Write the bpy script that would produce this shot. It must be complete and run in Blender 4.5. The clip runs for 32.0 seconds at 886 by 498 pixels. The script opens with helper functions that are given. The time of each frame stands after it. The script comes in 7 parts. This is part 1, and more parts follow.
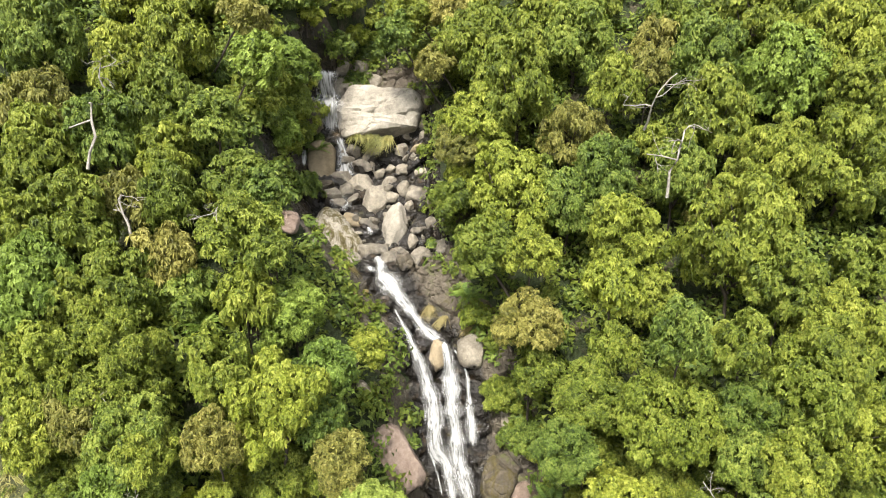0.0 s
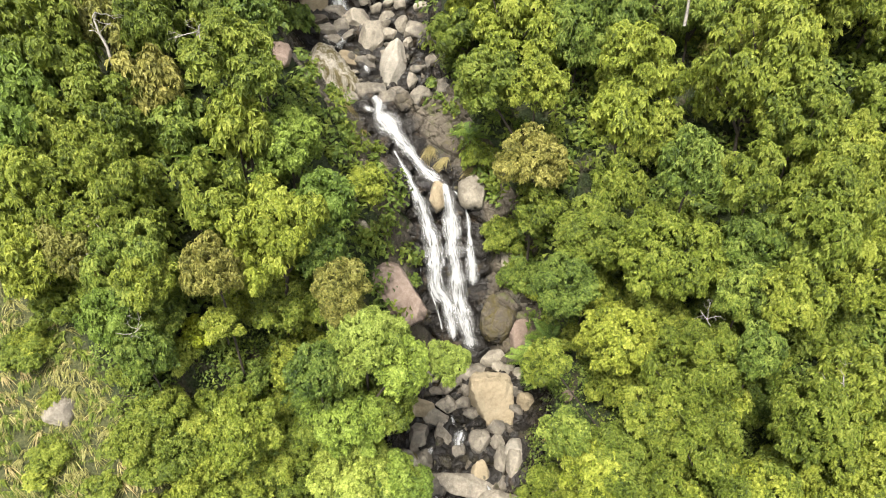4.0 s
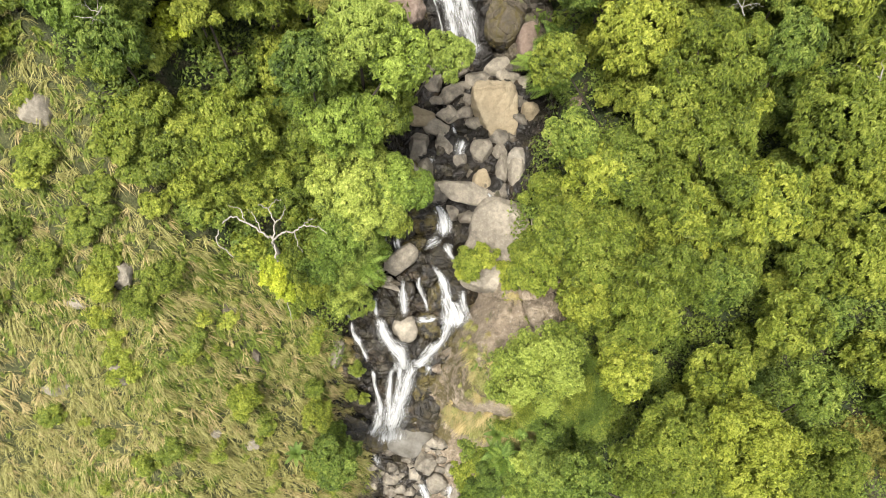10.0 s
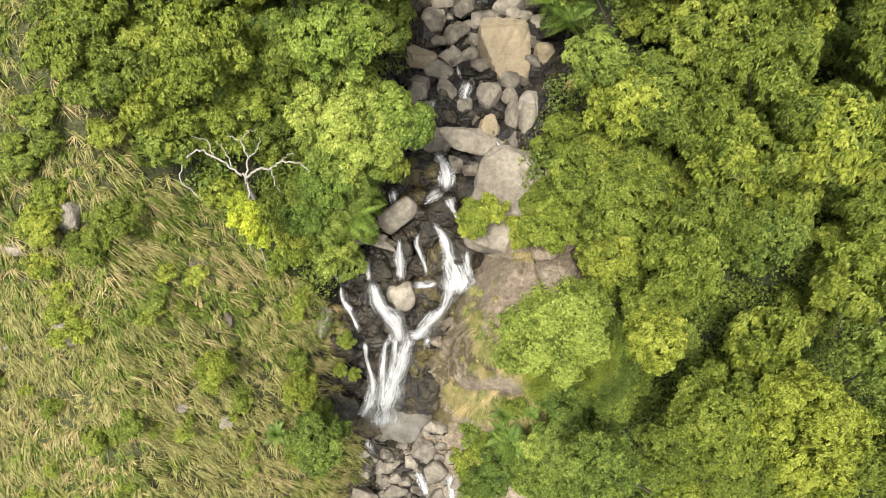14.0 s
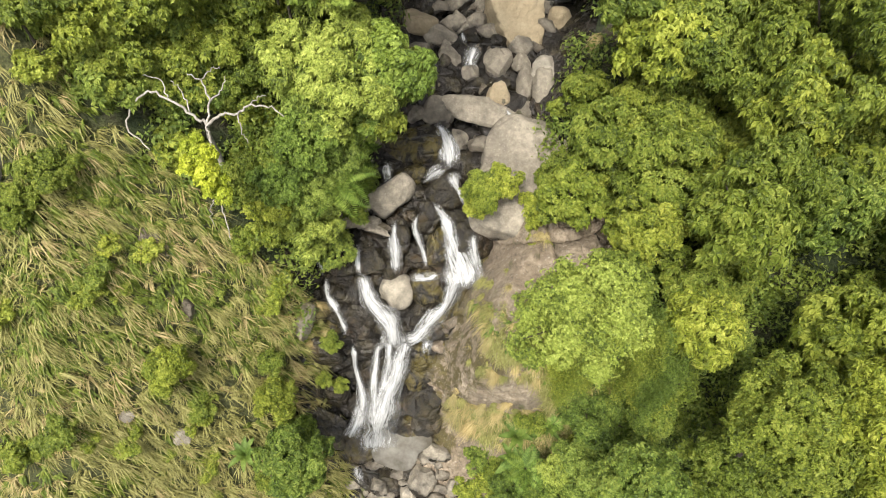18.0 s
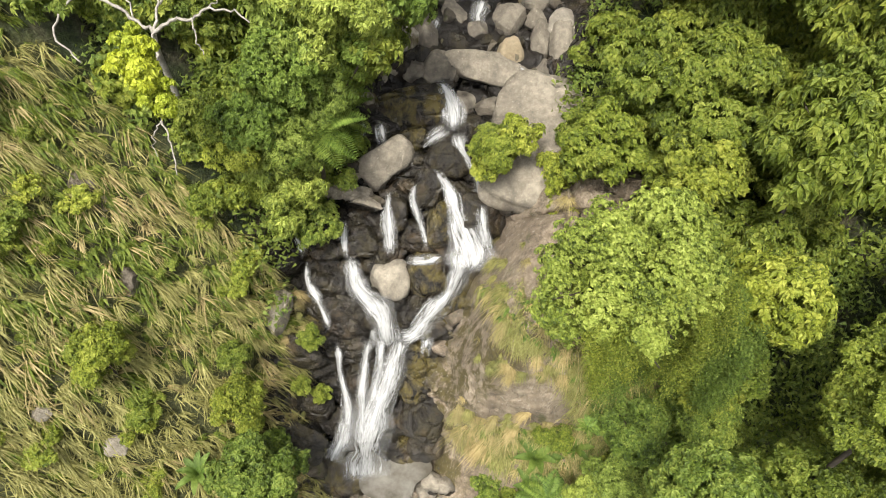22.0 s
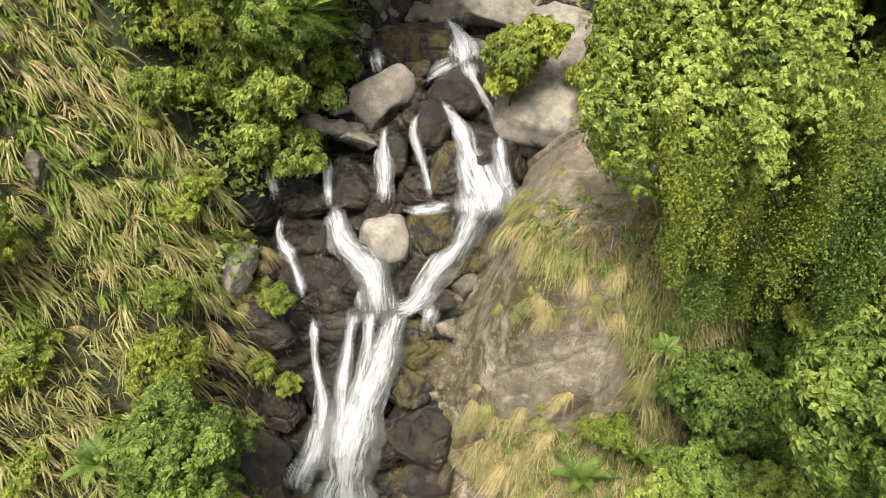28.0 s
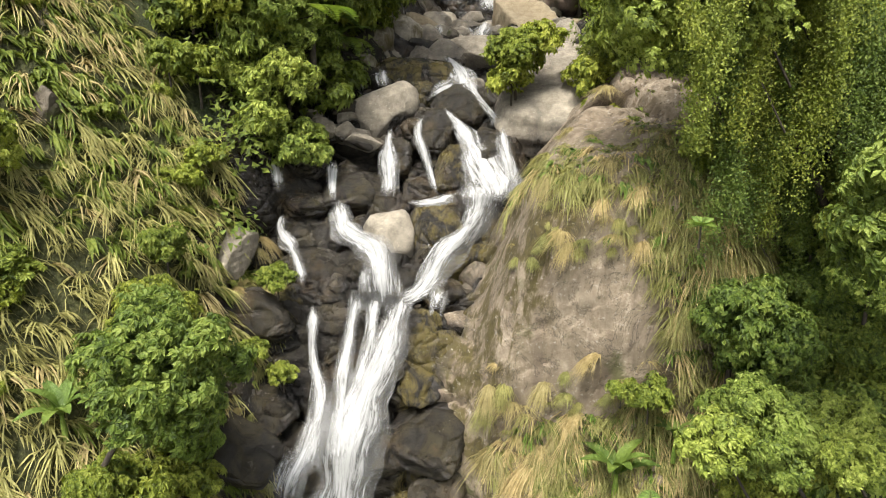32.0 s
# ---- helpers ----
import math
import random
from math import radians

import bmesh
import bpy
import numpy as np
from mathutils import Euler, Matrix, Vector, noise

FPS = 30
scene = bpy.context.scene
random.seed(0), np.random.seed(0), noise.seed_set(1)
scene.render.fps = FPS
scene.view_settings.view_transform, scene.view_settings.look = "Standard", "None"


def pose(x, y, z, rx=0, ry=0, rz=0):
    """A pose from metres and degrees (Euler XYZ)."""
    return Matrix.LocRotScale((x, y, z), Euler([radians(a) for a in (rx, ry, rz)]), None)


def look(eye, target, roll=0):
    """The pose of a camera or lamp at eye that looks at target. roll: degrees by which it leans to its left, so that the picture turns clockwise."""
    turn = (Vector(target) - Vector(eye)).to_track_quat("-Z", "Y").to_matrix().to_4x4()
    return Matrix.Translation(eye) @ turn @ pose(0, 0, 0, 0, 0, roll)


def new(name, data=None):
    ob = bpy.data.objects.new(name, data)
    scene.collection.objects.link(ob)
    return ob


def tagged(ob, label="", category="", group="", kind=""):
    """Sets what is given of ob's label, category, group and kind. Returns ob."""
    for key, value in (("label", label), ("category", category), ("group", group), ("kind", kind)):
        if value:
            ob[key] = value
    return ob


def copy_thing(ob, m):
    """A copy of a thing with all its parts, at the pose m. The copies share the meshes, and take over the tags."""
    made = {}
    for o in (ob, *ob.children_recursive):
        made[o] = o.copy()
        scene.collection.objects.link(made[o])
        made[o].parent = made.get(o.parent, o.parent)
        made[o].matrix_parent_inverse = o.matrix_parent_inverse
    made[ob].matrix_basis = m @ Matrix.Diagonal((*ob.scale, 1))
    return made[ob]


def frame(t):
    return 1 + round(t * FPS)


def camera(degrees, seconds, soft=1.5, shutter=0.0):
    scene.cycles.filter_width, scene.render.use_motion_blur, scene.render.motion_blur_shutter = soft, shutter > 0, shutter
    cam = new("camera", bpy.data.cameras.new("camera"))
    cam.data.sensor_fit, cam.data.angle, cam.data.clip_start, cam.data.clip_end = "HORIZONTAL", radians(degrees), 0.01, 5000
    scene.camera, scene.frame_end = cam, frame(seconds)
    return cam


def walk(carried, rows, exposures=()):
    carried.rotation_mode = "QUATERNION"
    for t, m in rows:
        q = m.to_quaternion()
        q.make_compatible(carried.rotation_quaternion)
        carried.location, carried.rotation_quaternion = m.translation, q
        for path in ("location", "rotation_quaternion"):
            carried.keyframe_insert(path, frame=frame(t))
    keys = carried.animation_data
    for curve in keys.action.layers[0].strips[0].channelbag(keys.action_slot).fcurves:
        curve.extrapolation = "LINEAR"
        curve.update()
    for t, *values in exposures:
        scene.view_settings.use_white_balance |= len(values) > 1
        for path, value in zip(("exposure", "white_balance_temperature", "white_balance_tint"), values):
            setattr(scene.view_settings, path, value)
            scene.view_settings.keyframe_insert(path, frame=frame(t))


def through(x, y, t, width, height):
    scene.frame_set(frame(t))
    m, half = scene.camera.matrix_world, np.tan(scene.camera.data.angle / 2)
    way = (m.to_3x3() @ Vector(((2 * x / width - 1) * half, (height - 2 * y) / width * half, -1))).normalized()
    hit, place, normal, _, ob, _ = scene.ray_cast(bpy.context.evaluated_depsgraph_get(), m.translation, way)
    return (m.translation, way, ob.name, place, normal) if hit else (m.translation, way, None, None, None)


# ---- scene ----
cam = camera(68.6, 32.0, soft=1.0)
METRES, EYE, TILT, LEAN, TURN = 42.0, 54.6, -26.0, 0.0, 0.0
ROWS = [
    (0.0, 0.0, 0.0, 0.0, 0.0, 0.0, -0.0),
    (0.5, -0.0006, 0.0029, -0.0061, -0.0, -1.53, -0.02),
    (1.0, -0.0003, 0.006, -0.0126, 0.04, -3.0, -0.02),
    (1.5, -0.0007, 0.0094, -0.0191, 0.03, -4.46, -0.04),
    (2.0, -0.0004, 0.0127, -0.0254, 0.05, -5.93, -0.06),
    (2.5, -0.0002, 0.0159, -0.0316, 0.07, -7.33, -0.08),
    (4.5, 0.0013, 0.0277, -0.0569, 0.12, -13.47, -0.12),
    (5.0, 0.0016, 0.0308, -0.0619, 0.14, -15.45, -0.11),
    (5.5, 0.001, 0.0335, -0.0682, 0.12, -17.33, -0.1),
    (6.0, 0.0003, 0.0365, -0.0732, 0.1, -19.29, -0.11),
    (6.5, 0.0014, 0.0391, -0.0786, 0.17, -21.22, -0.07),
    (7.0, 0.001, 0.0416, -0.0843, 0.15, -23.13, -0.08),
    (7.5, 0.0023, 0.0447, -0.0897, 0.24, -25.06, -0.03),
    (8.0, 0.0013, 0.0473, -0.0956, 0.2, -26.93, -0.06),
    (8.5, 0.0013, 0.0498, -0.1014, 0.21, -28.79, -0.07),
    (9.0, 0.0, 0.0522, -0.1074, 0.15, -30.65, -0.11),
    (9.5, 0.0002, 0.0552, -0.113, 0.16, -32.53, -0.11),
    (10.0, -0.0, 0.058, -0.1184, 0.15, -34.42, -0.12),
    (10.5, 0.0002, 0.0608, -0.1247, 0.17, -36.05, -0.11),
    (11.0, 0.0002, 0.0667, -0.1374, 0.2, -34.58, -0.12),
    (11.5, -0.0002, 0.0755, -0.1548, 0.2, -35.53, -0.15),
    (12.0, 0.0002, 0.0834, -0.1728, 0.26, -35.53, -0.18),
    (12.5, 0.0005, 0.0919, -0.1893, 0.37, -35.16, -0.25),
    (13.0, 0.0007, 0.1024, -0.2068, 0.49, -34.82, -0.34),
    (13.5, 0.001, 0.1113, -0.2233, 0.57, -34.63, -0.4),
    (14.0, 0.0012, 0.1197, -0.2409, 0.59, -34.19, -0.42),
    (14.5, 0.0007, 0.1279, -0.2585, 0.57, -33.59, -0.4),
    (16.5, 0.0005, 0.1625, -0.3274, 0.68, -31.59, -0.44),
    (17.0, -0.0007, 0.1712, -0.3447, 0.58, -31.04, -0.4),
    (17.5, -0.0011, 0.1795, -0.3625, 0.57, -30.42, -0.43),
    (18.0, -0.0009, 0.1872, -0.3801, 0.64, -29.78, -0.45),
    (18.5, -0.0009, 0.1955, -0.398, 0.64, -29.12, -0.41),
    (19.0, -0.0006, 0.2043, -0.4162, 0.7, -28.44, -0.44),
    (19.5, -0.0009, 0.2134, -0.434, 0.75, -27.8, -0.49),
    (20.0, -0.0015, 0.2222, -0.4518, 0.72, -27.08, -0.47),
    (20.5, -0.0016, 0.2313, -0.4695, 0.76, -26.36, -0.47),
    (21.0, -0.0022, 0.2399, -0.4875, 0.75, -25.6, -0.48),
    (21.5, -0.0024, 0.2484, -0.5054, 0.76, -24.79, -0.48),
    (22.0, -0.0024, 0.257, -0.5233, 0.8, -23.99, -0.53),
    (22.5, -0.0029, 0.2656, -0.5412, 0.8, -23.17, -0.51),
    (23.0, -0.0029, 0.2744, -0.5594, 0.83, -22.32, -0.51),
    (23.5, -0.0031, 0.2826, -0.5777, 0.86, -21.42, -0.52),
    (24.0, -0.0034, 0.2911, -0.5961, 0.86, -20.48, -0.52),
    (24.5, -0.004, 0.2993, -0.6149, 0.86, -19.46, -0.51),
    (25.0, -0.0044, 0.3068, -0.6337, 0.87, -18.4, -0.49),
    (25.5, -0.0055, 0.3128, -0.6532, 0.77, -17.11, -0.44),
    (27.5, -0.0047, 0.3287, -0.7349, 1.05, -10.54, -0.53),
    (28.0, -0.0051, 0.331, -0.756, 1.07, -8.56, -0.49),
    (28.5, -0.0067, 0.3329, -0.7765, 0.97, -6.53, -0.41),
    (29.0, -0.0094, 0.3346, -0.7981, 0.72, -4.33, -0.27),
    (29.5, -0.015, 0.3358, -0.8188, 0.18, -2.16, -0.0),
    (30.0, -0.0198, 0.3367, -0.8406, -0.32, 0.1, 0.27),
    (30.5, -0.0218, 0.337, -0.8622, -0.44, 2.47, 0.29),
    (31.0, -0.0233, 0.3376, -0.8841, -0.53, 4.79, 0.33),
    (31.5, -0.024, 0.3422, -0.9047, -0.52, 7.15, 0.32),
    (32.0, -0.0254, 0.3487, -0.9224, -0.62, 9.13, 0.38),
]
walk(cam, [(t, pose(0, 0, EYE, TILT, LEAN, TURN) @ pose(METRES * x, METRES * y, METRES * z, 90 + pitch, roll, yaw)) for t, x, y, z, yaw, pitch, roll in ROWS], exposures=((0.0, 1.88), (6.0, 1.77), (12.0, 1.55), (20.0, 1.48), (26.0, 1.50), (32.0, 1.64)))

# ---- light: bright overcast, with a soft high sun behind the camera ----
SUN_UP, SUN_ROUND = 62.0, 200.0
world = bpy.data.worlds.new("sky")
scene.world = world
world.use_nodes = True
wn, wl = world.node_tree.nodes, world.node_tree.links
sky = wn.new("ShaderNodeTexSky")
sky.sky_type, sky.sun_disc = "NISHITA", False
sky.sun_elevation, sky.sun_rotation = radians(SUN_UP), radians(SUN_ROUND)
sky.air_density, sky.dust_density, sky.ozone_density = 1.0, 4.0, 0.6
grey = wn.new("ShaderNodeRGBToBW")
wl.new(sky.outputs[0], grey.inputs[0])
cloud = wn.new("ShaderNodeMix")
cloud.data_type = "RGBA"
cloud.inputs[0].default_value = 0.8  # cloud cover takes most of the blue out of the sky
wl.new(sky.outputs[0], cloud.inputs[6])
wl.new(grey.outputs[0], cloud.inputs[7])
wl.new(cloud.outputs[2], wn["Background"].inputs[0])
wn["Background"].inputs[1].default_value = 0.135
sun = new("sun", bpy.data.lights.new("sun", "SUN"))
sun.data.energy, sun.data.angle, sun.data.color = 2.05, radians(14), (1.0, 0.95, 0.86)
sun_way = Vector((math.sin(radians(SUN_ROUND)) * math.cos(radians(SUN_UP)), math.cos(radians(SUN_ROUND)) * math.cos(radians(SUN_UP)), math.sin(radians(SUN_UP))))
sun.matrix_world = look(sun_way * 200, (0, 0, 0))

# ---- the lie of the land: a 45 degree hillside, s metres up the slope and h metres out of it ----
ROOT2 = 2 ** 0.5


def smooth(a, b, v):
    k = np.clip((v - a) / (b - a), 0, 1)
    return k * k * (3 - 2 * k)


def stream_h(s):
    return np.interp(s, [-15, 0, 6, 9.2, 11.5, 14.8, 17.4, 18.4, 20.4, 22.4, 24.6, 27.4, 30.6, 34.4, 35.4, 41, 48, 50.5, 56, 60, 66, 74, 90, 130],
                     [-9.8, -9.7, -9.6, -9.2, -8.2, -7.2, -7.35, -7.5, -7.3, -7.5, -8.0, -8.6, -11.2, -13.8, -14.2, -13.6, -12.9, -13.8, -15.2, -17.3, -19.3, -20.8, -22, -24])


def stream_x(s):
    return np.interp(s, [-15, 6, 9, 12, 15, 17.5, 20, 23, 27, 31, 35, 41, 48, 52, 56, 62, 68, 75, 90],
                     [-3, -3, -3.2, -3.0, -2.6, -2.2, -1.2, 0.2, 1.3, 1.6, 2.4, 1.9, 0.0, -2.4, -4.6, -7.0, -7.8, -7.5, -7])


def stream_w(s):
    return np.interp(s, [0, 8, 12, 15, 18, 22, 27, 33, 40, 48, 54, 60, 68, 76, 84], [2.2, 2.4, 2.4, 3.3, 3.8, 3.6, 3.0, 3.2, 3.2, 3.0, 3.0, 4.6, 5.2, 3.8, 0.3])


def hill_left(x, s):
    return (np.interp(x, [-60, -40, -22, -15.5, -6.5, -2, 4], [8, 6, 3.0, 2.4, -5.6, -8, -9])
            + np.interp(s, [0, 10, 16, 25, 36, 48, 60, 80, 120], [-1, -0.5, 0, 0, -0.6, -3.5, -7, -10, -14]))


def hill_right(x, s):
    h = (np.interp(x, [-4, 1, 5, 9, 16, 25, 40, 60], [-6.6, -6, -5, -4.6, -3.2, -2, 2, 6])
         + np.interp(s, [0, 8, 12, 16, 22, 28, 36, 44, 56, 75, 120], [-3, -2.6, -1, 0, 0, -1, -3.5, -4, -6, -10, -14]))
    return h + 2.7 * np.exp(-((s - 16.2) / 3.6) ** 2) * smooth(-0.5, 2.4, x) * (1 - smooth(6.8, 10, x)) + 0.9 * smooth(10.5, 13.0, s) * (1 - smooth(19.5, 23.0, s)) * smooth(-0.5, 1.0, x) * (1 - smooth(5.5, 7.5, x))


def land(x, s):
    """Height out of the 45 degree slope."""
    x, s = np.asarray(x, float), np.asarray(s, float)
    xc, w, hc = stream_x(s), stream_w(s), stream_h(s)
    left = x < xc
    wide = w + np.where(left, 0, np.interp(s, [9, 12, 14, 18, 20, 22, 30, 35, 41, 46], [0, -1.2, -1.0, -0.9, -0.7, -0.4, 0.4, 2.6, 2.2, 0.5]))
    k = smooth(wide, wide + np.where(left, 2.6, np.interp(s, [19, 24], [1.7, 2.8])), np.abs(x - xc))
    hill = np.where(left, hill_left(x, s), hill_right(x, s))
    h = hc + 0.02 * (x - xc) ** 2 * (1 - k) + (np.maximum(hill, hc - 1) - hc) * k
    return h + np.maximum(-12 - s, 0)


def place(x, s, h):
    """World place of a point of the slope."""
    return x, (s - h) / ROOT2, (s + h) / ROOT2


def drop_on(x, y, lift=0.0):
    """The ground's place under x, y."""
    s = np.linspace(-10, 140, 1500)
    h = land(np.full_like(s, x), s)
    yy = (s - h) / ROOT2
    k = int(np.argmin(np.abs(yy - y)))
    return (x, y, float((s[k] + h[k]) / ROOT2) + lift)

# ---- materials ----
def nodes_of(name):
    m = bpy.data.materials.new(name)
    m.use_nodes = True
    n = m.node_tree.nodes
    return m, n, m.node_tree.links, n["Principled BSDF"]


def noise_node(n, l, scale, detail=5, rough=0.55, vec=None, distort=0.0):
    t = n.new("ShaderNodeTexNoise")
    t.inputs["Scale"].default_value, t.inputs["Detail"].default_value, t.inputs["Roughness"].default_value = scale, detail, rough
    t.inputs["Distortion"].default_value = distort
    if vec:
        l.new(vec, t.inputs["Vector"])
    return t.outputs["Fac"]


def ramp_node(n, l, fac, stops):
    r = n.new("ShaderNodeValToRGB")
    e = r.color_ramp.elements
    while len(e) < len(stops):
        e.new(0.5)
    for k, (p, c) in zip(e, stops):
        k.position, k.color = p, (*c, 1) if len(c) == 3 else c
    l.new(fac, r.inputs[0])
    return r.outputs[0]


def mix_node(n, l, fac, a, b, how="MIX"):
    m = n.new("ShaderNodeMix")
    m.data_type, m.blend_type = "RGBA", how
    for socket, v in ((m.inputs[0], fac), (m.inputs[6], a), (m.inputs[7], b)):
        if isinstance(v, (int, float)):
            socket.default_value = v
        elif isinstance(v, tuple):
            socket.default_value = (*v, 1)
        else:
            l.new(v, socket)
    return m.outputs[2]


def bump_node(n, l, p, height, strength, distance):
    b = n.new("ShaderNodeBump")
    b.inputs["Strength"].default_value, b.inputs["Distance"].default_value = strength, distance
    l.new(height, b.inputs["Height"])
    l.new(b.outputs[0], p.inputs["Normal"])


def leaf_material(name, dark, mid, light, gloss=0.45, through=0.33, tips=0.0):
    """Leaves: each leaf and each plant a shade of its own, with light coming through."""
    m, n, l, p = nodes_of(name)
    geo, info = n.new("ShaderNodeNewGeometry"), n.new("ShaderNodeObjectInfo")
    pos = n.new("ShaderNodeTexCoord").outputs["Object"]
    mix = n.new("ShaderNodeMath")
    mix.operation = "MULTIPLY_ADD"
    l.new(geo.outputs["Random Per Island"], mix.inputs[0])
    mix.inputs[1].default_value = 0.38
    patch = n.new("ShaderNodeMath")
    patch.operation = "MULTIPLY_ADD"
    l.new(noise_node(n, l, 2.2, 3, 0.6, pos), patch.inputs[0])
    patch.inputs[1].default_value, patch.inputs[2].default_value = 0.9, -0.56
    speck = n.new("ShaderNodeMath")
    speck.operation = "MULTIPLY_ADD"
    sprig = noise_node(n, l, 9.0, 3, 0.7, geo.outputs["Position"])
    l.new(sprig, speck.inputs[0])
    speck.inputs[1].default_value = 0.95
    l.new(patch.outputs[0], speck.inputs[2])
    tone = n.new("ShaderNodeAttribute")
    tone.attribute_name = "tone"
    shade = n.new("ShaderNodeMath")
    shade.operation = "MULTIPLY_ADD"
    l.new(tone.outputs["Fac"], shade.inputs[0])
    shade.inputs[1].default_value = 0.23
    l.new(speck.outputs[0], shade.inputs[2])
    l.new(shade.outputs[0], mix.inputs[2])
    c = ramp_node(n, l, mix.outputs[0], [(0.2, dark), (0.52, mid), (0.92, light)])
    if tips:
        tip = n.new("ShaderNodeAttribute")
        tip.attribute_name = "tip"
        k = n.new("ShaderNodeMath")
        k.operation = "MULTIPLY"
        l.new(tip.outputs["Fac"], k.inputs[0])
        k.inputs[1].default_value = tips
        c = mix_node(n, l, k.outputs[0], c, tuple(min(0.8, 1.25 * v) for v in light))
    hue = n.new("ShaderNodeHueSaturation")
    wobble = n.new("ShaderNodeMapRange")
    wobble.inputs[3].default_value, wobble.inputs[4].default_value = 0.485, 0.506
    l.new(info.outputs["Random"], wobble.inputs[0])
    l.new(wobble.outputs[0], hue.inputs["Hue"])
    value = n.new("ShaderNodeMapRange")
    value.inputs[3].default_value, value.inputs[4].default_value = 1.22, 0.78
    l.new(info.outputs["Random"], value.inputs[0])
    l.new(value.outputs[0], hue.inputs["Value"])
    l.new(c, hue.inputs["Color"])
    l.new(hue.outputs[0], p.inputs["Base Color"])
    p.inputs["Roughness"].default_value, p.inputs["Specular IOR Level"].default_value = gloss, 0.35
    bump_node(n, l, p, sprig, 0.7, 0.12)
    t = n.new("ShaderNodeBsdfTranslucent")
    l.new(mix_node(n, l, 1.0, hue.outputs[0], (1.0, 1.0, 0.55), "MULTIPLY"), t.inputs[0])
    s = n.new("ShaderNodeMixShader")
    s.inputs[0].default_value = through
    l.new(p.outputs[0], s.inputs[1])
    l.new(t.outputs[0], s.inputs[2])
    l.new(s.outputs[0], n["Material Output"].inputs[0])
    return m


def noise_color(n, l, scale, vector):
    x = n.new("ShaderNodeTexNoise")
    x.inputs["Scale"].default_value = scale
    x.inputs["Detail"].default_value = 4
    l.new(vector, x.inputs["Vector"])
    return x.outputs["Color"]


def rock_material(name, dark, mid, light, wet_dark=(0.02, 0.0165, 0.0125), moss=0.0, scale=1.0, streaks=False, blocks=0.0):
    """Weathered rock; the 'wet' colour attribute tells where water keeps it dark and shiny."""
    m, n, l, p = nodes_of(name)
    pos = n.new("ShaderNodeNewGeometry").outputs["Position"]
    a = noise_node(n, l, 0.35 * scale, 6, 0.6, pos, 0.6)
    b = noise_node(n, l, 3.5 * scale, 8, 0.7, pos)
    f = n.new("ShaderNodeMath")
    f.operation = "MULTIPLY_ADD"
    l.new(b, f.inputs[0])
    f.inputs[1].default_value = 0.5
    half = n.new("ShaderNodeMath")
    half.operation = "MULTIPLY"
    half.inputs[1].default_value = 0.55
    l.new(a, half.inputs[0])
    l.new(half.outputs[0], f.inputs[2])
    c = ramp_node(n, l, f.outputs[0], [(0.3, dark), (0.5, mid), (0.68, light)])
    spots = ramp_node(n, l, noise_node(n, l, 9 * scale, 3, 0.6, pos), [(0.62, (0, 0, 0)), (0.72, (1, 1, 1))])
    c = mix_node(n, l, mix_node(n, l, 0.35, (0, 0, 0), spots), c, tuple(min(1, v * 1.5) for v in light))
    if moss:
        up = n.new("ShaderNodeSeparateXYZ")
        l.new(n.new("ShaderNodeNewGeometry").outputs["Normal"], up.inputs[0])
        mk = n.new("ShaderNodeMath")
        mk.operation = "MULTIPLY"
        l.new(ramp_node(n, l, noise_node(n, l, 0.9 * scale, 6, 0.65, pos), [(0.62 - 0.2 * moss, (0, 0, 0)), (0.70 - 0.12 * moss, (1, 1, 1))]), mk.inputs[0])
        mk.inputs[1].default_value = 0.8
        c = mix_node(n, l, mk.outputs[0], c, (0.075, 0.085, 0.02))
    if streaks:
        run = n.new("ShaderNodeMapping")
        run.inputs["Scale"].default_value = (1.6, 1.6, 0.14)
        l.new(pos, run.inputs[0])
        stain = ramp_node(n, l, noise_node(n, l, 1.2, 6, 0.6, run.outputs[0], 0.4), [(0.42, (1, 1, 1)), (0.6, (0, 0, 0))])
        c = mix_node(n, l, mix_node(n, l, 0.5, (0, 0, 0), stain), c, (0.09, 0.064, 0.042))
    w = n.new("ShaderNodeAttribute")
    w.attribute_name = "wet"
    wf = n.new("ShaderNodeMath")
    wf.operation = "MULTIPLY_ADD"
    l.new(noise_node(n, l, 1.3, 5, 0.65, pos), wf.inputs[0])
    wf.inputs[1].default_value = 0.9
    l.new(w.outputs["Fac"], wf.inputs[2])
    wr = ramp_node(n, l, wf.outputs[0], [(0.62, (0, 0, 0)), (0.95, (1, 1, 1))])
    rusty = mix_node(n, l, ramp_node(n, l, noise_node(n, l, 0.8, 5, 0.6, pos), [(0.55, (0, 0, 0)), (0.75, (1, 1, 1))]), wet_dark, tuple(v * k for v, k in zip(wet_dark, (3.4, 2.7, 1.8))))
    c = mix_node(n, l, wr, c, rusty)
    oc = n.new("ShaderNodeAttribute")
    oc.attribute_name = "ochre"
    run2 = n.new("ShaderNodeMapping")
    run2.inputs["Scale"].default_value = (1.0, 1.0, 0.35)
    l.new(pos, run2.inputs[0])
    of = n.new("ShaderNodeMath")
    of.operation = "MULTIPLY"
    l.new(oc.outputs["Fac"], of.inputs[0])
    l.new(ramp_node(n, l, noise_node(n, l, 1.7, 8, 0.7, run2.outputs[0], 0.6), [(0.44, (0, 0, 0)), (0.58, (1, 1, 1))]), of.inputs[1])
    c = mix_node(n, l, of.outputs[0], c, mix_node(n, l, noise_node(n, l, 5, 4, 0.6, pos), (0.05, 0.033, 0.012), (0.105, 0.09, 0.026)))
